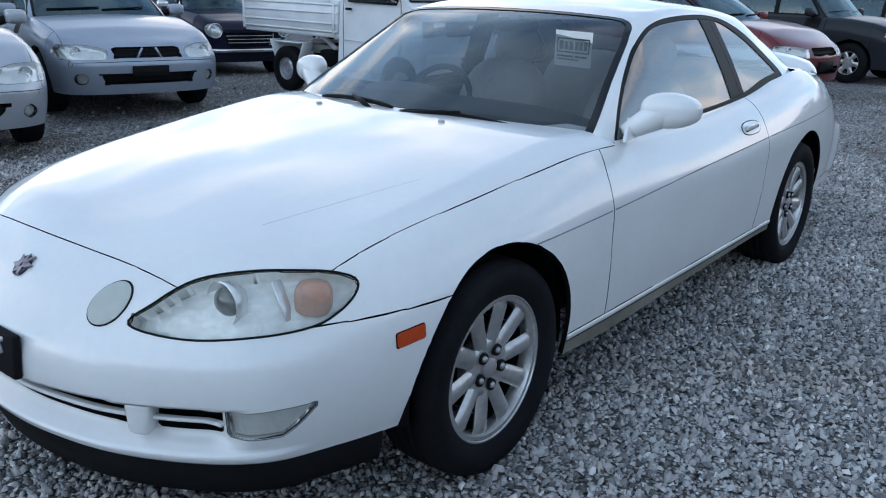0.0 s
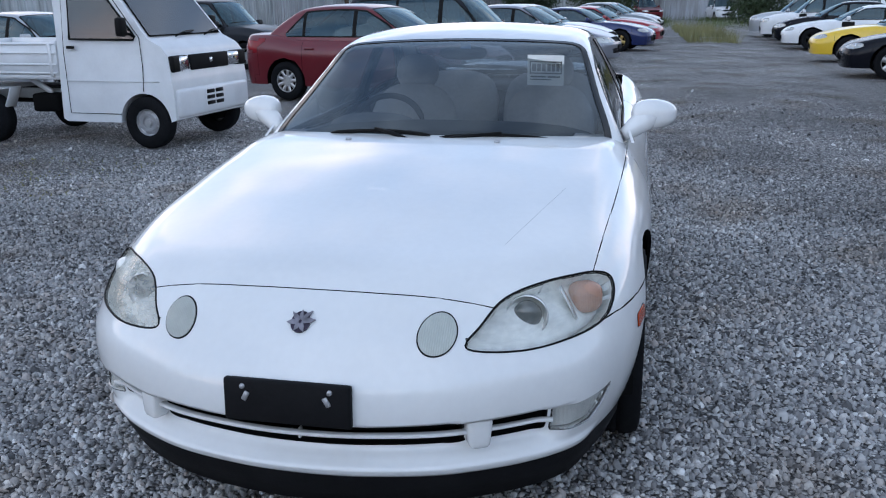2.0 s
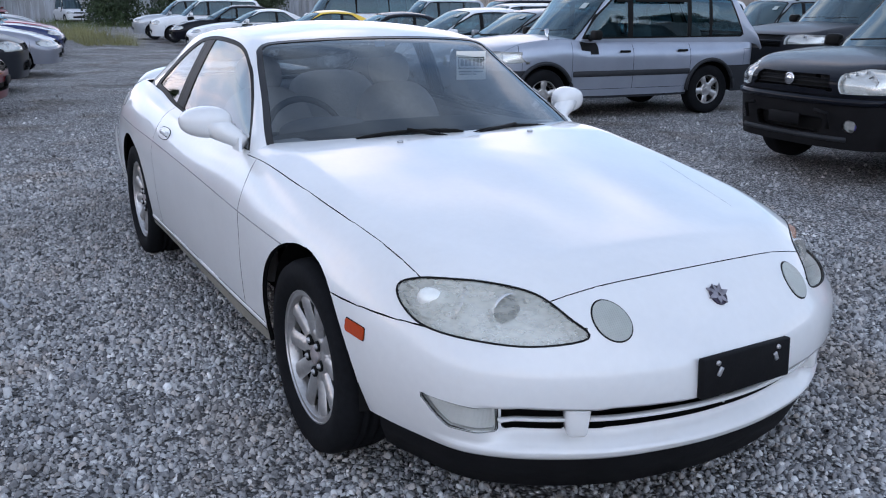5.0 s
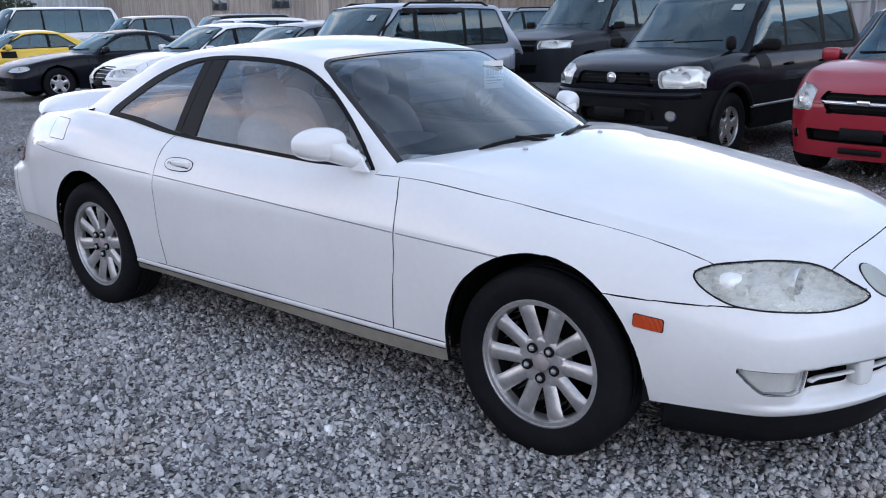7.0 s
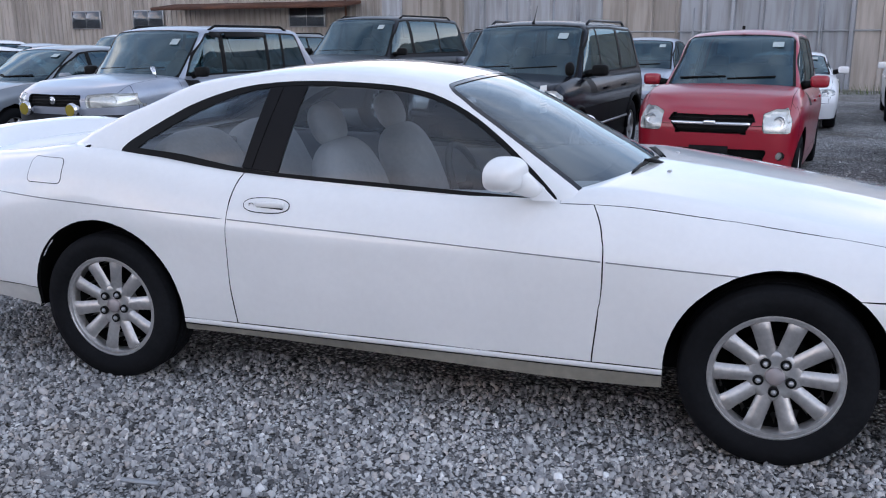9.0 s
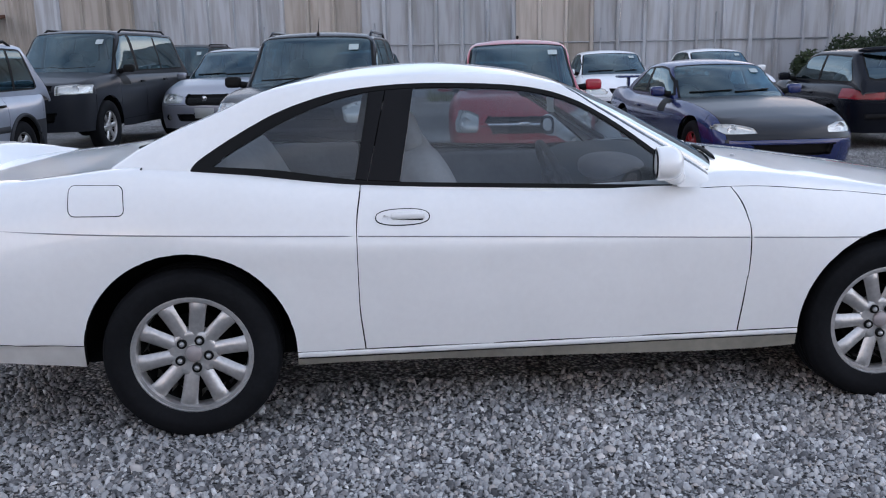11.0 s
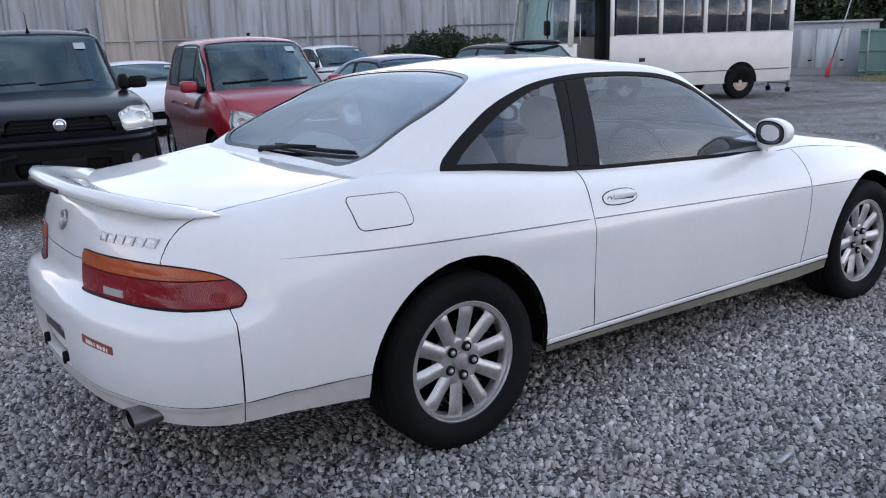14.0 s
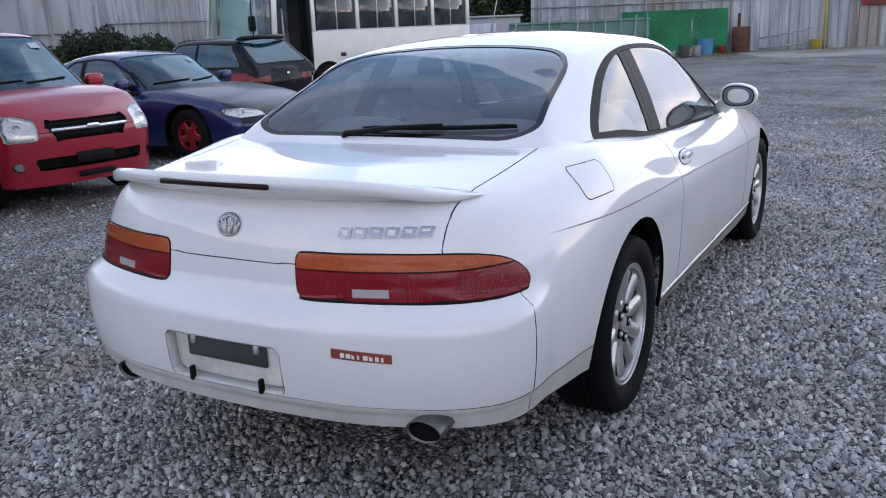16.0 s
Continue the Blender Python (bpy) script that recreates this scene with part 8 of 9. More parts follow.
part("side_locker", rbox((0.42, 0.012, 0.16), (0.55, BW + 0.004, 0.60), 0.004, 1), DARK_GREY, bus)
part("fuel_door", rbox((0.14, 0.012, 0.08), (0.80, BW + 0.004, 0.92), 0.004, 1), DARK_GREY, bus)
part("window_poster", rbox((0.26, 0.006, 0.22), (-1.05, BW - 0.045, 2.02), 0.002, 1), material("pink_poster", (0.40, 0.10, 0.14), 0.6), bus)
wheel_set(bus, (1.20, -1.65), BW + 0.03, 0.36, 0.20, "steel", material("rusty_wheel", (0.50, 0.42, 0.35), 0.6, 0.3, vary=0.3, scale=40))

# ---- ground ----
rng = np.random.default_rng(7)


def gravel_material(name, island):
    m = bpy.data.materials.new(name)
    m.use_nodes = True
    nt = m.node_tree
    b = nt.nodes["Principled BSDF"]
    b.inputs["Roughness"].default_value = 0.85
    b.inputs["Specular IOR Level"].default_value = 0.3
    co = nt.nodes.new("ShaderNodeTexCoord")
    ramp = nt.nodes.new("ShaderNodeValToRGB")
    el = ramp.color_ramp.elements
    stops = [(0.0, (0.07, 0.07, 0.072)), (0.12, (0.18, 0.177, 0.177)), (0.30, (0.27, 0.266, 0.265)), (0.55, (0.38, 0.375, 0.37)), (0.80, (0.50, 0.495, 0.485)), (0.90, (0.42, 0.38, 0.35)), (1.0, (0.74, 0.735, 0.72))]
    el[0].position, el[0].color = stops[0][0], (*stops[0][1], 1)
    el[1].position, el[1].color = stops[-1][0], (*stops[-1][1], 1)
    for p, c in stops[1:-1]:
        e = el.new(p)
        e.color = (*c, 1)
    patch = nt.nodes.new("ShaderNodeTexNoise")
    patch.inputs["Scale"].default_value, patch.inputs["Detail"].default_value = 0.55, 5
    nt.links.new(co.outputs["Object"], patch.inputs["Vector"])
    pr = nt.nodes.new("ShaderNodeMapRange")
    pr.inputs["From Min"].default_value, pr.inputs["From Max"].default_value = 0.35, 0.65
    pr.inputs["To Min"].default_value, pr.inputs["To Max"].default_value = 0.80, 1.34
    nt.links.new(patch.outputs["Fac"], pr.inputs["Value"])
    # a broad ragged ellipse of the aisle gravel, darker towards its middle
    reach = nt.nodes.new("ShaderNodeMapping")
    reach.vector_type = "TEXTURE"
    reach.inputs["Location"].default_value, reach.inputs["Scale"].default_value = (-7.5, 2.6, 0.0), (7.5, 2.7, 9.0)
    nt.links.new(co.outputs["Object"], reach.inputs["Vector"])
    wob = nt.nodes.new("ShaderNodeVectorMath")
    wob.operation = "MULTIPLY_ADD"
    wob.inputs[1].default_value = (0.7, 0.7, 0.0)
    nt.links.new(patch.outputs["Color"], wob.inputs[0])
    nt.links.new(reach.outputs[0], wob.inputs[2])
    shift = nt.nodes.new("ShaderNodeVectorMath")
    shift.operation = "DISTANCE"
    shift.inputs[1].default_value = (0.35, 0.35, 0.0)
    nt.links.new(wob.outputs[0], shift.inputs[0])
    ellipse_tone = nt.nodes.new("ShaderNodeMapRange")
    ellipse_tone.inputs["From Min"].default_value, ellipse_tone.inputs["From Max"].default_value = 0.45, 1.05
    ellipse_tone.inputs["To Min"].default_value, ellipse_tone.inputs["To Max"].default_value = 0.80, 1.0
    nt.links.new(shift.outputs["Value"], ellipse_tone.inputs["Value"])
    both = nt.nodes.new("ShaderNodeMath")
    both.operation = "MULTIPLY"
    nt.links.new(pr.outputs[0], both.inputs[0])
    nt.links.new(ellipse_tone.outputs[0], both.inputs[1])
    pr = both
    vm = nt.nodes.new("ShaderNodeVectorMath")
    vm.operation = "SCALE"
    # brown soil showing through in patches
    soil = nt.nodes.new("ShaderNodeTexNoise")
    soil.inputs["Scale"].default_value, soil.inputs["Detail"].default_value = 1.15, 6
    nt.links.new(co.outputs["Object"], soil.inputs["Vector"])
    sr = nt.nodes.new("ShaderNodeMapRange")
    sr.inputs["From Min"].default_value, sr.inputs["From Max"].default_value = 0.50, 0.68
    sr.inputs["To Min"].default_value, sr.inputs["To Max"].default_value = 0.0, 0.85
    nt.links.new(soil.outputs["Fac"], sr.inputs["Value"])
    tint = nt.nodes.new("ShaderNodeMix")
    tint.data_type, tint.blend_type = "RGBA", "MULTIPLY"
    tint.inputs["B"].default_value = (0.66, 0.59, 0.52, 1)
    nt.links.new(sr.outputs[0], tint.inputs["Factor"])
    nt.links.new(ramp.outputs["Color"], tint.inputs["A"])
    nt.links.new(tint.outputs["Result"], vm.inputs[0])
    nt.links.new(pr.outputs[0], vm.inputs["Scale"])
    nt.links.new(vm.outputs["Vector"], b.inputs["Base Color"])
    fine = nt.nodes.new("ShaderNodeTexNoise")
    fine.inputs["Scale"].default_value, fine.inputs["Detail"].default_value = 260, 3
    nt.links.new(co.outputs["Object"], fine.inputs["Vector"])
    bp = nt.nodes.new("ShaderNodeBump")
    bp.inputs["Strength"].default_value = 0.6
    if island:
        geo = nt.nodes.new("ShaderNodeNewGeometry")
        nt.links.new(geo.outputs["Random Per Island"], ramp.inputs["Fac"])
        bp.inputs["Distance"].default_value = 0.0015
        nt.links.new(fine.outputs["Fac"], bp.inputs["Height"])
    else:
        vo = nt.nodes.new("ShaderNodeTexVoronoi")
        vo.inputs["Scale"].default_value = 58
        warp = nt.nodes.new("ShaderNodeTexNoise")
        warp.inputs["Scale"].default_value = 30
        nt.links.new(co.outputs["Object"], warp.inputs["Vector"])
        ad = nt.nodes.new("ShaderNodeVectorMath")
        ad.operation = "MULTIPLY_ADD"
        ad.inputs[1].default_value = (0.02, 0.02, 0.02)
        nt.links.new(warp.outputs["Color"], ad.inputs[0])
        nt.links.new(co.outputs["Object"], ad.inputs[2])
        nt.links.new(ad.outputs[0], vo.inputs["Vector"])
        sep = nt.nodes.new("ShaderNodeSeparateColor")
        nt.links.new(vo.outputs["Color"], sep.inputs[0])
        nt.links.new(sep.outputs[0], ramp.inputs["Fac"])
        # shade between stones painted in: colour darkens towards each cell's edge
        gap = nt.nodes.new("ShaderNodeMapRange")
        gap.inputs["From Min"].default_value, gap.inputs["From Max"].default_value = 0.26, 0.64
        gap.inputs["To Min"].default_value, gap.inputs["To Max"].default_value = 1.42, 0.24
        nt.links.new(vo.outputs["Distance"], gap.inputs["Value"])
        crevice_shade = nt.nodes.new("ShaderNodeMath")
        crevice_shade.operation = "MULTIPLY"
        nt.links.new(pr.outputs[0], crevice_shade.inputs[0])
        nt.links.new(gap.outputs[0], crevice_shade.inputs[1])
        nt.links.new(crevice_shade.outputs[0], vm.inputs["Scale"])
        inv = nt.nodes.new("ShaderNodeMath")
        inv.operation = "SUBTRACT"
        inv.inputs[0].default_value = 1.0
        nt.links.new(vo.outputs["Distance"], inv.inputs[1])
        bp.inputs["Distance"].default_value = 0.02
        bp.inputs["Strength"].default_value = 1.0
        nt.links.new(inv.outputs[0], bp.inputs["Height"])
    nt.links.new(bp.outputs["Normal"], b.inputs["Normal"])
    return m


def ground_z(x, y):
    """Slow unevenness of the lot, level under the coupe."""
    k = np.clip((np.hypot(x / 3.2, y / 2.2) - 1) / 2, 0, 1)
    lower = 0.055 * np.clip((y - 2.6) / 1.6, 0, 1) * (1 - np.clip((x - 15) / 4, 0, 1))
    return k * (0.018 * np.sin(x * 0.55 + 1.3) * np.cos(y * 0.48) + 0.010 * np.sin(x * 1.7 + y * 1.1)) - 0.012 - lower


gx = np.concatenate([[-900, -300, -120], np.arange(-60, 60.1, 0.75), [120, 300, 900]])
GX, GY = np.meshgrid(gx, gx, indexing="ij")
GZ = np.where(np.maximum(np.abs(GX), np.abs(GY)) > 60, -0.05, ground_z(GX, GY))
n = len(gx)
faces = [(i * n + j, (i + 1) * n + j, (i + 1) * n + j + 1, i * n + j + 1) for i in range(n - 1) for j in range(n - 1)]
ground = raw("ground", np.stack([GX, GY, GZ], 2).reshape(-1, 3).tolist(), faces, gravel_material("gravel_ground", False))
tagged(ground, "grey crushed-stone gravel lot", "ground", kind="structure")


def stones(name, cx, cy, rx, ry, count, lo, hi, label, seed):
    """Loose stones: each a rough lump, strewn over an ellipse with thinning edges."""
    r = np.random.default_rng(seed)
    base = np.array([(x * k, y * k, z) for z, k in ((-0.5, 1.08), (0.66, 0.66)) for x, y in ((-0.7, -0.7), (0.7, -0.7), (0.7, 0.7), (-0.7, 0.7))])
    quad = np.array([(0, 1, 5, 4), (1, 2, 6, 5), (2, 3, 7, 6), (3, 0, 4, 7), (4, 5, 6, 7)])
    a = r.uniform(0, 2 * np.pi, count)
    q = np.sqrt(r.uniform(0, 1, count)) * (1 + 0.13 * r.normal(0, 1, count))
    x, y = cx + rx * q * np.cos(a), cy + ry * q * np.sin(a)
    keep = ~((np.abs(x) < 2.0) & (np.abs(y) < 0.42))
    x, y = x[keep], y[keep]
    count = len(x)
    size = lo + (hi - lo) * r.uniform(0, 1, count) ** 2.0
    nb = len(base)
    jit = base[None] * (1 + r.uniform(-0.38, 0.38, (count, nb, 3)))
    jit = jit * np.stack([size * r.uniform(0.75, 1.35, count), size * r.uniform(0.7, 1.1, count), size * r.uniform(0.6, 0.95, count)], 1)[:, None, :]
    th = r.uniform(0, 2 * np.pi, count)
    c, s = np.cos(th)[:, None], np.sin(th)[:, None]
    X = jit[..., 0] * c - jit[..., 1] * s
    Y = jit[..., 0] * s + jit[..., 1] * c
    tx, ty = r.normal(0, 0.45, count)[:, None], r.normal(0, 0.45, count)[:, None]
    Z = jit[..., 2] + X * tx + Y * ty
    V = np.stack([X + x[:, None], Y + y[:, None], Z + (ground_z(x, y) + size * r.uniform(0.15, 0.85, count))[:, None]], 2).reshape(-1, 3)
    F = (quad[None] + (np.arange(count) * nb)[:, None, None]).reshape(-1, 4)
    me = bpy.data.meshes.new(name)
    me.vertices.add(len(V))
    me.vertices.foreach_set("co", V.ravel())
    me.loops.add(F.size)
    me.loops.foreach_set("vertex_index", F.ravel())
    me.polygons.add(len(F))
    me.polygons.foreach_set("loop_start", np.arange(0, F.size, 4))
    me.update(calc_edges=True)
    finish(me, STONE, True)
    tagged(new(name, me), label, "gravel", kind="stuff")


STONE = gravel_material("loose_stone", True)

# ---- fences and sheds ----


def sheet_material(name, base, rust, vary=0.18):
    """Weathered sheet steel: each sheet its own tone, with run-down streaks."""
    m = bpy.data.materials.new(name)
    m.use_nodes = True
    nt = m.node_tree
    b = nt.nodes["Principled BSDF"]
    b.inputs["Roughness"].default_value, b.inputs["Metallic"].default_value = 0.6, 0.15
    info = nt.nodes.new("ShaderNodeObjectInfo")
    co = nt.nodes.new("ShaderNodeTexCoord")
    mp = nt.nodes.new("ShaderNodeMapping")
    mp.inputs["Scale"].default_value = (5, 5, 0.5)
    ad = nt.nodes.new("ShaderNodeVectorMath")
    nt.links.new(co.outputs["Object"], ad.inputs[0])
    nt.links.new(info.outputs["Location"], ad.inputs[1])
    nt.links.new(ad.outputs[0], mp.inputs["Vector"])
    ns = nt.nodes.new("ShaderNodeTexNoise")
    ns.inputs["Scale"].default_value, ns.inputs["Detail"].default_value = 1.0, 6
    nt.links.new(mp.outputs[0], ns.inputs["Vector"])
    rp = nt.nodes.new("ShaderNodeValToRGB")
    rp.color_ramp.elements[0].position, rp.color_ramp.elements[0].color = 0.38, (*rust, 1)
    rp.color_ramp.elements[1].position, rp.color_ramp.elements[1].color = 0.58, (*base, 1)
    nt.links.new(ns.outputs["Fac"], rp.inputs["Fac"])
    mr = nt.nodes.new("ShaderNodeMapRange")
    mr.inputs["To Min"].default_value, mr.inputs["To Max"].default_value = 1 - vary, 1 + vary
    nt.links.new(info.outputs["Random"], mr.inputs["Value"])
    vm = nt.nodes.new("ShaderNodeVectorMath")
    vm.operation = "SCALE"
    nt.links.new(rp.outputs["Color"], vm.inputs[0])
    nt.links.new(mr.outputs[0], vm.inputs["Scale"])
    nt.links.new(vm.outputs["Vector"], b.inputs["Base Color"])
    return m


SHEET = sheet_material("weathered_sheet", (0.39, 0.41, 0.44), (0.29, 0.295, 0.30))
SHEET_TAN = sheet_material("tan_sheet", (0.40, 0.365, 0.33), (0.30, 0.27, 0.235))
SHEET_WHITE = sheet_material("pale_sheet", (0.48, 0.51, 0.53), (0.30, 0.32, 0.33))
PIPE_GREY = material("galvanised_pipe", (0.34, 0.35, 0.36), 0.45, 0.6, vary=0.2, scale=20)
RUST = material("rusty_steel", (0.12, 0.055, 0.035), 0.85, 0.2, vary=0.4, grain=0.2, scale=12)


def sheet_mesh(w, h, ribs, depth, mat):
    """A ribbed steel sheet standing on z = 0, w wide along x."""
    prof = []
    pitch = w / ribs
    for i in range(ribs):
        x = i * pitch
        prof += [(x, 0), (x + pitch * (0.62 if ribs > 1 else 0.80), 0), (x + pitch * (0.70 if ribs > 1 else 0.84), depth), (x + pitch * (0.92 if ribs > 1 else 0.95), depth)]
    prof.append((w, 0))
    verts = [(x, -d, z) for z in (0, h) for x, d in prof] + [(x, -d + 0.004, z) for z in (0, h) for x, d in prof]
    m = len(prof)
    faces = [(i, i + 1, m + i + 1, m + i) for i in range(m - 1)]
    faces += [(m + i, m + i + 1, 3 * m + i + 1, 3 * m + i) for i in range(m - 1)]
    faces += [(2 * m + i + 1, 2 * m + i, 3 * m + i, 3 * m + i + 1) for i in range(m - 1)]
    me = bpy.data.meshes.new("sheet")
    me.from_pydata(verts, [], faces)
    finish(me, mat, False)
    return me


def fence(name, label, a, b, h, width, ribs, depth, mats, rail_z=(1.9,), pattern=None, seed=1, posts=True):
    r = random.Random(seed)
    a, b = Vector(a), Vector(b)
    d = b - a
    ln = d.length
    ang = math.atan2(d.y, d.x)
    f = thing(name, label, "fence", Matrix.Translation((a.x, a.y, -0.08)) @ Matrix.Rotation(ang, 4, "Z"), kind="structure")
    meshes = [sheet_mesh(width, h, ribs, depth, m) for m in mats]
    n = int(ln / (width * 0.985)) + 1
    for i in range(n):
        k = pattern(i) if pattern else 0
        o = new("sheet", meshes[k])
        o.parent = f
        o.location = (i * width * 0.985, r.uniform(-0.012, 0.012), r.uniform(-0.05, 0.05))
        o.rotation_euler = (r.uniform(-0.01, 0.01), r.uniform(-0.004, 0.004), 0)
    for z in rail_z:
        part("rail", tube([(0, -0.10, z), (ln, -0.10, z)], 0.024, 8), PIPE_GREY, f)
    if posts:
        for i in range(int(ln / 3.6) + 1):
            part("post", tube([(i * 3.6 + 0.4, -0.14, -0.1), (i * 3.6 + 0.4, -0.14, 2.4 + r.uniform(-0.3, 0.5))], 0.026, 8), PIPE_GREY, f)
    return f


fence("fence_1", "tall weathered ribbed steel fence", (-11, 26.4), (16.3, 22.2), 4.4, 0.84, 1, 0.12, (SHEET, SHEET_TAN), (1.70, 3.5), lambda i: 1 if i % 9 in (1, 2, 3) and i < 22 else 0, 3)
fence("fence_2", "pale ribbed steel fence beside the minibus", (16.3, 22.2), (22.4, 14.2), 4.4, 1.02, 3, 0.06, (SHEET_WHITE, SHEET), (1.95, 3.4), lambda i: i % 4 == 2, 4)
fence("fence_3", "pale ribbed steel wall behind clutter", (24.9, 10.64), (34.0, -9.0), 4.2, 1.02, 3, 0.06, (SHEET_WHITE, SHEET, SHEET_TAN), (1.9, 3.4), lambda i: (0, 0, 1, 0, 2, 0, 1)[i % 7], 5)
red_band = part("red_sheet", rbox((5.0, 0.03, 1.2), (0, 0, 0), 0.004, 1), sheet_material("red_sheet_paint", (0.30, 0.04, 0.03), (0.16, 0.05, 0.04)))
red_band.matrix_world = Matrix.Translation((30.55, -1.95, 2.05)) @ Matrix.Rotation(math.atan2(-20.5, 9.5), 4, "Z")
tagged(red_band, "faded red steel sheet fixed high on the wall", "sheet")
# long shed behind the far cars
shed = thing("warehouse", "brown ribbed steel warehouse with a low eave", "building", pose(-11.2, 28.5, 0, 0, 0, 176))
bm = rbox((46, 10, 4.6), (23, -5.2, 2.3), 0.02, 1)
part("shed_core", bm, CABIN, shed, smooth=False)
shed_sheet = sheet_mesh(1.0, 4.6, 4, 0.03, SHEET_TAN)
for i in range(46):
    o = new("sheet", shed_sheet)
    o.parent = shed
    o.matrix_basis = Matrix.Translation((i * 1.0 + 1.0, 0.02, 0)) @ Matrix.Rotation(math.pi, 4, "Z")
part("shed_roof", rbox((47, 12, 0.25), (23, -5, 4.75), 0.03, 1, Matrix.Rotation(0.05, 3, "X")), RUST, shed)
part("canopy", rbox((9.0, 1.6, 0.12), (6.0, 0.9, 2.75), 0.02, 1, Matrix.Rotation(-0.12, 3, "X")), RUST, shed)
for x0 in (4.0, 12.0, 15.5, 24, 30):
    wn = part("shed_window", rbox((1.7, 0.08, 0.8), (x0, 0.06, 2.3), 0.01, 1), PIPE_GREY, shed)
    part("pane", rbox((0.76, 0.03, 0.7), (x0 - 0.40, 0.10, 2.3), 0.004, 1), GLASS_DARK, wn)
    part("pane", rbox((0.76, 0.03, 0.7), (x0 + 0.40, 0.10, 2.3), 0.004, 1), GLASS_DARK, wn)
    part("pane_back", rbox((1.6, 0.02, 0.72), (x0, 0.07, 2.3), 0.004, 1), PRIMER, wn)
part("downpipe", tube([(2.2, 0.12, 0), (2.2, 0.12, 4.5)], 0.04, 8), RUST, shed)
# white panel wall behind the near row, and a far hedge wall
fence("fence_4", "white ribbed steel wall behind the near row", (-34, -15.5), (14, -19.5), 3.2, 1.2, 4, 0.04, (SHEET_WHITE,), (), None, 6, False)

fence("fence_5", "grey ribbed steel wall at the far end of the lot", (-55, 33), (-86, -26), 5.0, 2.0, 4, 0.06, (SHEET, SHEET_WHITE), (), lambda i: i % 5 == 2, 12, False)

fence("fence_6", "grey ribbed steel wall at the lot corner", (-86, -26), (-34, -15.5), 5.0, 2.0, 4, 0.06, (SHEET, SHEET_WHITE), (), lambda i: i % 5 == 2, 13, False)

# ---- shrubs and trees ----
LEAF = material("dark_leaf", (0.018, 0.034, 0.011), 0.7, vary=0.45, grain=0.2, scale=6)
LEAF_B = material("mid_leaf", (0.026, 0.044, 0.014), 0.7, vary=0.4, grain=0.2, scale=6)
BARK = material("bark", (0.09, 0.07, 0.05), 0.9, vary=0.3, grain=0.2, scale=20, bump=0.01)
DRY = material("dry_grass", (0.22, 0.21, 0.09), 0.8, vary=0.35, grain=0.2, scale=8)


def leaf_cloud(name, centres, radii, count, size, mat, parent, seed):
    """Many small leaves strewn through some clumps."""
    r = np.random.default_rng(seed)
    which = r.integers(0, len(centres), count)
    C, R = np.array(centres)[which], np.array(radii)[which]
    d = r.normal(0, 1, (count, 3))
    d /= np.linalg.norm(d, axis=1, keepdims=True)
    p = C + d * R * (r.uniform(0.25, 1, (count, 1)) ** 0.5)
    a = r.normal(0, 1, (count, 3))
    a /= np.linalg.norm(a, axis=1, keepdims=True)
    b = np.cross(a, r.normal(0, 1, (count, 3)))
    b /= np.linalg.norm(b, axis=1, keepdims=True)
    s = (size * r.uniform(0.6, 1.4, count))[:, None]
    V = np.stack([p - a * s, p + b * s * 0.45, p + a * s, p - b * s * 0.45], 1).reshape(-1, 3)
    F = np.arange(count * 4).reshape(-1, 4)
    me = bpy.data.meshes.new(name)
    me.from_pydata(V.tolist(), [], F.tolist())
    finish(me, mat, False)
    o = new(name, me)
    o.parent = parent
    return o


def shrub(at, size, seed, mat, label, height=1.0):
    r = random.Random(seed)
    s = thing("shrub", label, "shrub", pose(at[0], at[1], -0.06), "shrubs along the fence")
    cs, rs = [], []
    for i in range(9):
        cs.append((r.uniform(-0.5, 0.5) * size, r.uniform(-0.35, 0.35) * size, height * r.uniform(0.25, 0.75)))
        rs.append([r.uniform(0.25, 0.42) * size, r.uniform(0.25, 0.4) * size, height * r.uniform(0.22, 0.38)])
    bm = bmesh.new()
    for c in cs:
        tube([(0, 0, 0), (c[0] * 0.5, c[1] * 0.5, c[2] * 0.6), c], [0.03, 0.02, 0.008], 6, bm)
    part("branchwork", bm, BARK, s)
    leaf_cloud("leaves", cs, rs, 6500 if height < 3 else 8000, 0.062 if height < 3 else 0.10, mat, s, seed)


for i, (sx, sy) in enumerate(((13.4, 20.9), (14.5, 20.7), (15.6, 20.2), (16.8, 19.2), (17.8, 17.6))):
    shrub((sx, sy), 1.6 + 0.3 * (i % 3), 20 + i, LEAF if i % 2 else LEAF_B, "dense dark green shrub before the steel fence", 1.35 + 0.2 * ((i * 5) % 3))


for i, (sx, sy) in enumerate(((23.6, 15.0), (24.8, 13.9), (25.8, 12.6), (26.9, 11.8))):
    shrub((sx, sy), 2.6, 60 + i, LEAF if i % 2 else LEAF_B, "tall dark green bush behind the storage hut", 3.6)


for i, (sx, sy) in enumerate(((-52, 17), (-55, 12.5), (-58, 8.5), (-50, 22), (-60, -2), (-62, -7))):
    shrub((sx, sy), 4.2, 80 + i, LEAF if i % 2 else LEAF_B, "overgrown dark green bush at the far end of the lot", 3.4)


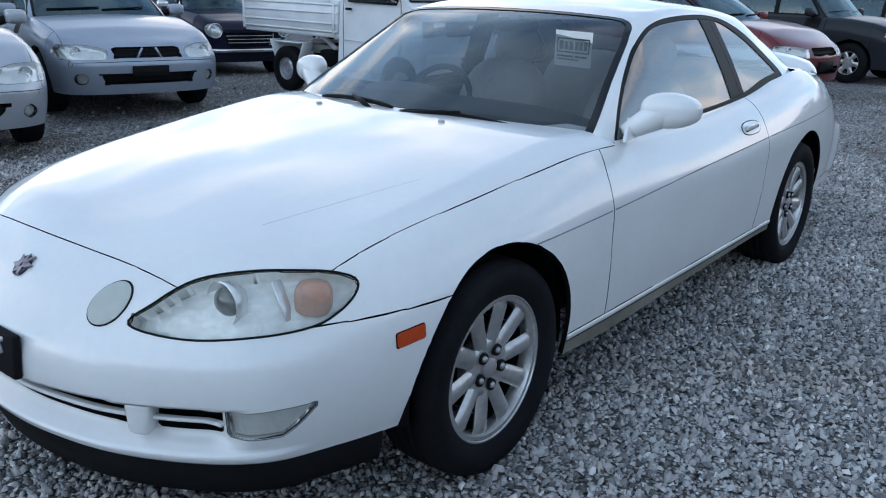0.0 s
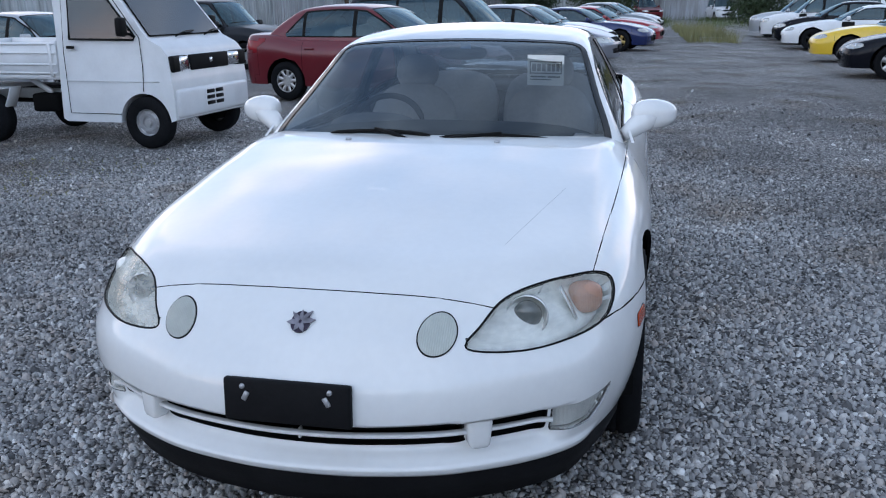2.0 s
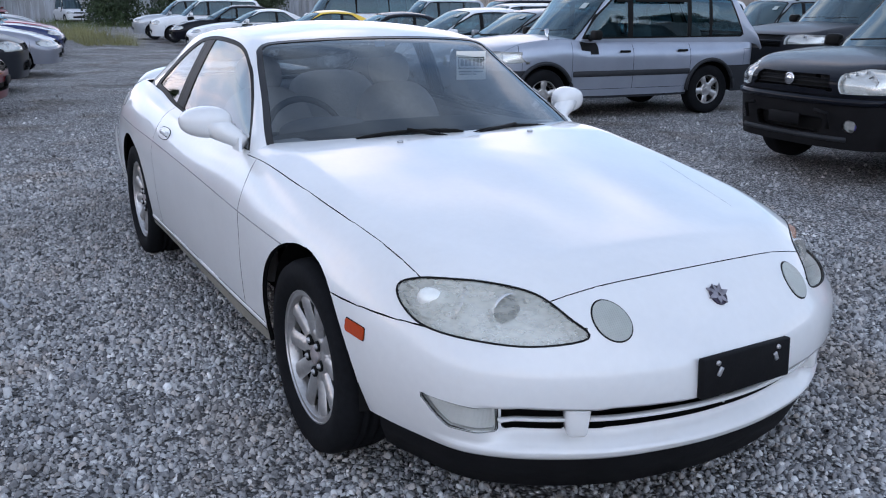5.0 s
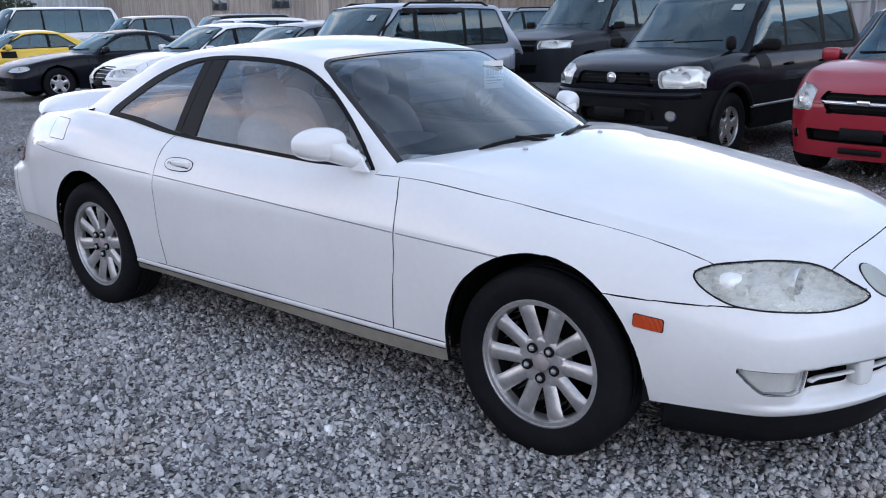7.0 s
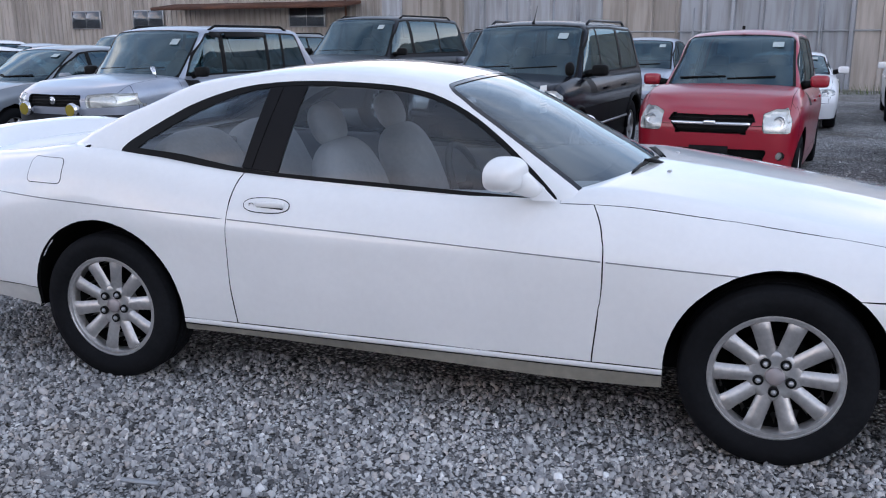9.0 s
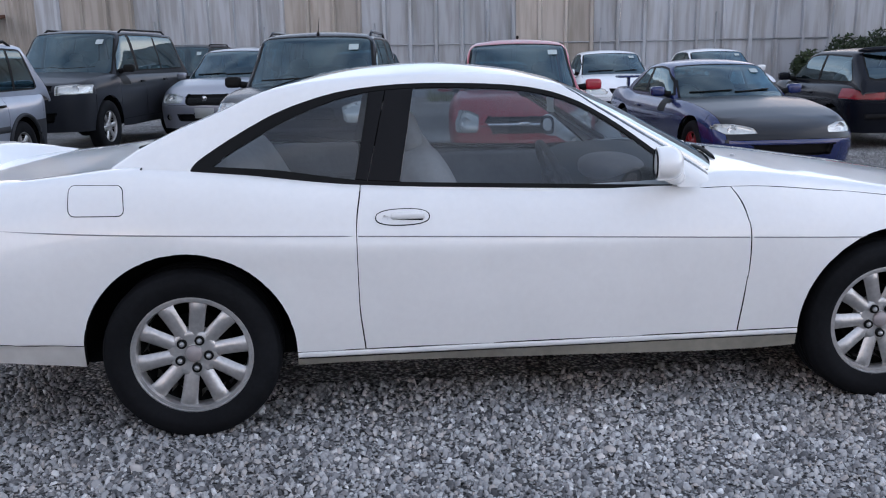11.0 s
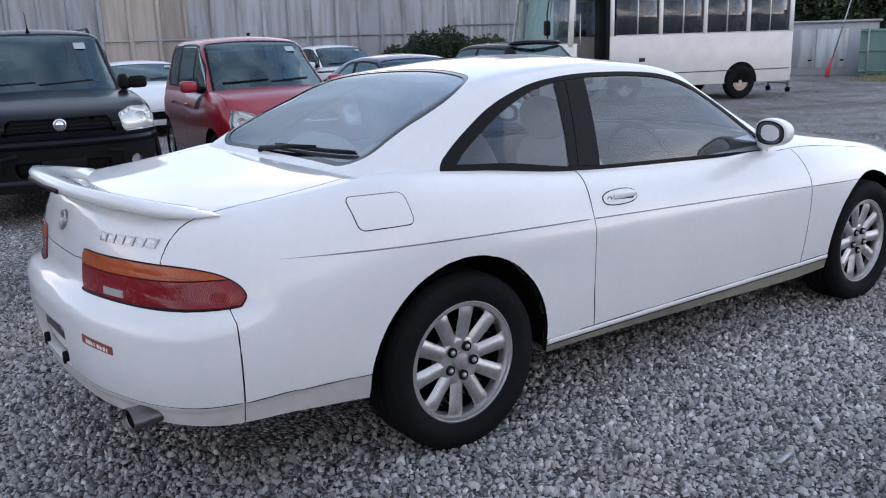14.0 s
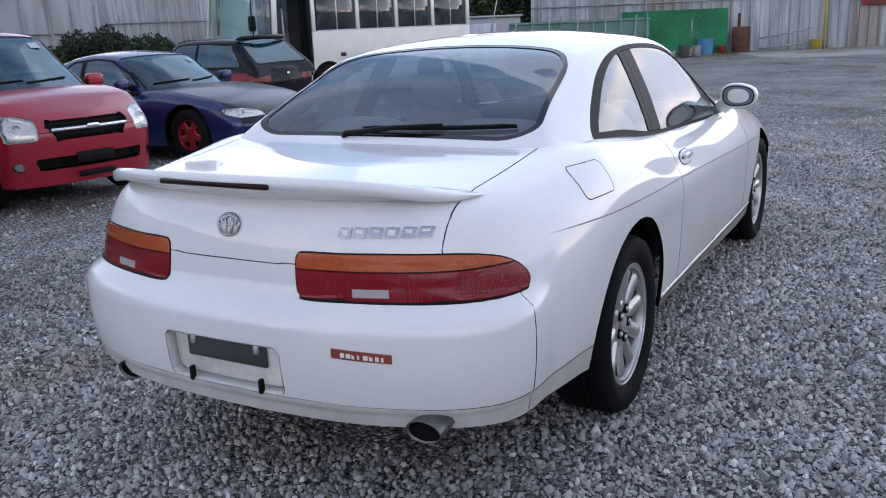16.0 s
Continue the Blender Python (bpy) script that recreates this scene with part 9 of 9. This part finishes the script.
def tree(at, h, spread, seed, label, n=9000):
    r = random.Random(seed)
    t = thing("tree", label, "tree", pose(at[0], at[1], 0), "trees at the lot's edge")
    bm = bmesh.new()
    tube([(0, 0, -0.1), (0.05, 0.02, h * 0.25), (-0.05, 0.08, h * 0.5), (0.05, 0.0, h * 0.8)], [0.16 * h / 5, 0.12 * h / 5, 0.08 * h / 5, 0.02], 10, bm)
    cs, rs = [], []
    for i in range(16):
        a = r.uniform(0, 2 * math.pi)
        z = h * r.uniform(0.32, 0.98)
        q = spread * r.uniform(0.2, 0.85) * (1.1 - 0.6 * abs(z / h - 0.55))
        c = (q * math.cos(a), q * math.sin(a), z)
        tube([(0, 0, z * 0.7), (c[0] * 0.5, c[1] * 0.5, z * 0.86), c], [0.05, 0.035, 0.012], 6, bm)
        cs.append(c)
        k = r.uniform(0.28, 0.5) * spread
        rs.append([k, k, k * 0.75])
    part("trunk", bm, BARK, t)
    leaf_cloud("crown", cs, rs, n, 0.085 * max(1, h / 6), LEAF if seed % 2 else LEAF_B, t, seed)


for i, (tx, ty, hh) in enumerate(((22.6, 18.6, 6.0), (25.6, 16.2, 5.0), (28.5, 14.5, 6.5), (20.0, 22.5, 7.0), (-70, 0, 7), (-74, 7, 8), (-72, 14, 7), (-70, -8, 7.5), (-76, -15, 8), (-64, 20, 7), (-80, 24, 9), (-58, -20, 7))):
    tree((tx, ty), hh, hh * 0.42, 40 + i, "leafy green tree at the edge of the lot")


def grass(name, x0, x1, y0, y1, count, h, mat, label, seed):
    r = np.random.default_rng(seed)
    x, y = r.uniform(x0, x1, count), r.uniform(y0, y1, count)
    keep = (np.sin(x * 1.3 + seed) + np.cos(y * 1.7 - seed) + r.uniform(-1.2, 1.2, count)) > 0
    x, y = x[keep], y[keep]
    n = len(x)
    a = r.uniform(0, 2 * np.pi, n)
    hh = h * r.uniform(0.4, 1.1, n)
    w = 0.006 + 0.006 * r.uniform(0, 1, n) + 0.004 * h
    lx, ly = r.normal(0, 0.35, n) * hh, r.normal(0, 0.35, n) * hh
    z = ground_z(x, y)
    V = np.stack([np.stack([x - w * np.cos(a), y - w * np.sin(a), z], 1), np.stack([x + w * np.cos(a), y + w * np.sin(a), z], 1), np.stack([x + lx, y + ly, z + hh], 1)], 1).reshape(-1, 3)
    me = bpy.data.meshes.new(name)
    me.from_pydata(V.tolist(), [], np.arange(n * 3).reshape(-1, 3).tolist())
    finish(me, mat, False)
    tagged(new(name, me), label, "grass", kind="stuff")


WEED = material("low_weed", (0.10, 0.13, 0.04), 0.7, vary=0.35, grain=0.2, scale=8)
grass("weeds", -3.4, 0.6, -5.0, -3.6, 500, 0.03, DRY, "sparse dry weeds in the gravel", 5)
grass("verge_grass", 19.5, 26.5, 6.5, 9.5, 9000, 0.14, DRY, "strip of low grass by the scaffold gate", 6)
grass("verge_grass", 25.5, 30.5, -0.5, 5.0, 7000, 0.12, DRY, "strip of dry grass before the wall", 8)
grass("tall_grass", -44, -27, 2.6, 4.4, 7000, 0.55, DRY, "clump of tall dry grass down the aisle", 9)
grass("far_grass", -75, -46, -12, 18, 16000, 0.5, WEED, "rough grass at the end of the lot", 10)
grass("fence_grass", 1.5, 9.5, 21.5, 24.0, 3500, 0.35, WEED, "weeds at the foot of the fence", 11)

# ---- clutter by the far wall ----
hut = thing("storage_hut", "low grey storage hut with double doors", "hut", pose(22.95, 12.0, 0, 0, 0, -62))
HUT = material("hut_grey", (0.36, 0.38, 0.40), 0.6, 0.1, vary=0.15, scale=8)
part("hut_body", rbox((3.2, 1.6, 1.56), (0, 0, 0.78), 0.02, 1), HUT, hut)
part("hut_roof", rbox((3.35, 1.75, 0.08), (0, 0, 1.59), 0.015, 1), PIPE_GREY, hut)
for xx in (-0.55, 0.35):
    dr = part("hut_door", rbox((0.86, 0.03, 1.15), (xx, -0.815, 0.80), 0.01, 1), SHEET_WHITE, hut)
    part("door_latch", rbox((0.10, 0.03, 0.05), (xx + 0.3, -0.835, 0.45), 0.006, 1), BLACK, dr)
GREEN_PIPE = material("green_gate_pipe", (0.16, 0.30, 0.24), 0.5, 0.2, vary=0.2, scale=15)
gate = thing("scaffold_gate", "green pipe scaffold gate leaning over poles", "gate", pose(21.4, 9.9, 0, 0, 0, -38))
for z in (0.18, 0.75, 1.30):
    part("gate_rail", tube([(0, 0, z), (5.4, 0, z)], 0.028, 8), GREEN_PIPE, gate)
for i in range(10):
    part("gate_pole", tube([(0.2 + i * 0.56, -0.05, 0), (0.2 + i * 0.56 + 0.06 * (i % 3), -0.05, 1.45 + 0.06 * (i % 2))], 0.026, 8), GREEN_PIPE if i % 2 else PIPE_GREY, gate)
raw("gate_net", [(0, 0.04, 0.1), (5.4, 0.04, 0.1), (5.4, 0.04, 1.35), (0, 0.04, 1.35)], [(0, 1, 2, 3)], material("pale_green_net", (0.13, 0.22, 0.20), 0.8, vary=0.2, scale=10), gate, smooth=False)
pole = thing("marker_pole", "thin white pole with a red foot", "pole", pose(21.2, 10.6, 0))
part("pole_shaft", tube([(0, 0, 0.5), (0.55, -0.35, 3.0)], 0.022, 8), PIPE_GREY, pole)
part("pole_foot", tube([(-0.12, 0.07, 0.02), (0, 0, 0.55)], [0.07, 0.03], 8), material("red_foot", (0.5, 0.06, 0.04), 0.6), pole)
net = thing("green_net_fence", "green netting stretched between posts", "net", pose(25.75, 7.6, 0, 0, 0, -66))
NET = material("green_netting", (0.02, 0.17, 0.07), 0.8, vary=0.3, grain=0.2, scale=12)
bm = bmesh.new()
bmesh.ops.create_grid(bm, x_segments=24, y_segments=8, size=0.5)
for v in bm.verts:
    x, z = (v.co.x + 0.5) * 3.6, (v.co.y + 0.5) * 1.5 + 0.05
    v.co = Vector((x, 0.05 * math.sin(x * 3.1) * math.sin(z * 2), z))
part("netting", bm, NET, net)
for i in range(4):
    part("net_post", tube([(i * 1.2, 0.05, 0), (i * 1.2, 0.05, 1.75)], 0.024, 8), PIPE_GREY, net)
drum = thing("steel_drum", "rusty brown steel drum with a pipe", "drum", pose(27.47, 3.91, 0))
part("drum_shell", lathe([(0.0005, 0.9), (0.27, 0.9), (0.29, 0.88), (0.29, 0.62), (0.30, 0.60), (0.29, 0.58), (0.29, 0.32), (0.30, 0.30), (0.29, 0.28), (0.29, 0.0)], 28, "Z"), RUST, drum)
part("drum_pipe", tube([(0.15, 0.1, 0.9), (0.15, 0.1, 1.35)], 0.05, 8), RUST, drum)
bucket = thing("blue_bin", "light blue plastic bin", "bin", pose(26.77, 4.95, 0))
part("bin_shell", lathe([(0.24, 0.02), (0.29, 0.55), (0.31, 0.57), (0.27, 0.56), (0.22, 0.05)], 24, "Z"), material("blue_plastic", (0.10, 0.30, 0.50), 0.5, vary=0.1, scale=20), bucket)
for i, (x, y, s, col, nm) in enumerate(((26.14, 5.11, 0.16, (0.5, 0.5, 0.48), "white_bucket"), (25.96, 5.3, 0.13, (0.35, 0.36, 0.36), "grey_bucket"), (27.0, 4.44, 0.14, (0.30, 0.04, 0.03), "red_can"), (25.65, 5.42, 0.18, (0.12, 0.12, 0.12), "black_bucket"),
                                        (28.67, 1.62, 0.18, (0.55, 0.42, 0.05), "yellow_can"), (25.6, 5.75, 0.10, (0.6, 0.6, 0.58), "white_can"))):
    bk = thing(nm, "small plastic container beside the steel wall", "bucket", pose(x, y, 0), "containers by the wall")
    part("bucket_shell", lathe([(0.0005, 0.02), (s * 0.8, 0.02), (s, s * 2.1), (s * 1.05, s * 2.15), (s * 0.9, s * 2.1)], 18, "Z"), material("bucket_" + nm, col, 0.5, vary=0.1, scale=20), bk)
ladder = thing("ladder", "aluminium ladder lying against the wall", "ladder", pose(27.83, 3.37, 0.06, 0, 0, -65))
for z in (0.0, 0.36):
    part("ladder_rail", tube([(0, 0, 0.05 + z), (1.75, 0, 0.24 + z * 1.25)], 0.026, 8), PIPE_GREY, ladder)
for i in range(8):
    part("ladder_rung", tube([(0.12 + i * 0.21, 0, 0.07 + i * 0.022), (0.12 + i * 0.21, 0, 0.43 + i * 0.033)], 0.016, 6), PIPE_GREY, ladder)
post_y = thing("yellow_post", "dull yellow steel post before the wall", "post", pose(28.86, 1.38, 0))
part("post_shaft", tube([(0, 0, -0.1), (0, 0, 3.0)], 0.05, 8), material("dull_yellow", (0.42, 0.33, 0.10), 0.6, vary=0.2, scale=20), post_y)
slab = part("concrete_apron", rbox((5.0, 22, 0.10), (0, 0, 0), 0.02, 1), material("pale_concrete", (0.36, 0.35, 0.33), 0.9, vary=0.2, grain=0.1, scale=8, bump=0.004))
slab.matrix_world = Matrix.Translation((30.1, -6.7, -0.01)) @ Matrix.Rotation(math.atan2(-20.5, 9.5) + math.pi / 2, 4, "Z")
tagged(slab, "pale concrete apron along the wall", "pavement", kind="structure")
cart = thing("pipe_trolley", "tall green pipe trolley on castors", "trolley", pose(15.3, 8.3, 0, 0, 0, 70))
for x in (0, 0.7):
    part("trolley_post", tube([(x, 0, 0.1), (x, 0, 2.3)], 0.022, 8), GREEN_PIPE, cart)
for z in (0.2, 1.2, 2.2):
    part("trolley_bar", tube([(0, 0, z), (0.7, 0, z)], 0.018, 8), GREEN_PIPE, cart)
for x in (0, 0.7):
    part("castor", lathe([(0.0005, -0.03), (0.06, -0.03), (0.06, 0.03), (0.0005, 0.03)], 14, "Y", (x, 0, 0.06)), RUBBER, cart)

# ---- small litter near the coupe ----
stick = thing("metal_strip", "short grey strip lying on the gravel", "litter", pose(-0.62, -1.66, 0.022, 0, 4, 12))
part("strip", rbox((0.13, 0.022, 0.012), (0, 0, 0), 0.004, 1), PIPE_GREY, stick)
for i, (x, y, a) in enumerate(((2.35, 1.75, 0.6), (1.6, 1.9, 2.0), (2.6, 1.35, 1.2))):
    lf = thing("fallen_leaf", "small dark fallen leaf on the gravel", "leaf", pose(x, y, 0.028, 4, 3, math.degrees(a)))
    bm = bmesh.new()
    pts = [(-0.05, 0, 0), (-0.02, 0.018, 0.006), (0.03, 0.014, 0.008), (0.055, 0, 0.004), (0.03, -0.014, 0.008), (-0.02, -0.018, 0.006)]
    vs = [bm.verts.new(p) for p in pts]
    c = bm.verts.new((0, 0, -0.002))
    for k in range(6):
        bm.faces.new((vs[k], vs[(k + 1) % 6], c))
    part("leaf_blade", bm, material("olive_leaf", (0.06, 0.08, 0.05), 0.6, vary=0.3, scale=60) if i == 0 else DARK_GREY, lf, smooth=True)

# ---- loose stones, last ----
stones("gravel_near", 0.2, -0.75, 4.7, 3.6, 180000, 0.0058, 0.0150, "loose grey and white crushed stones", 3)
stones("gravel_far", -0.5, 0.5, 9.5, 8.5, 15000, 0.009, 0.022, "larger loose stones across the lot", 4)
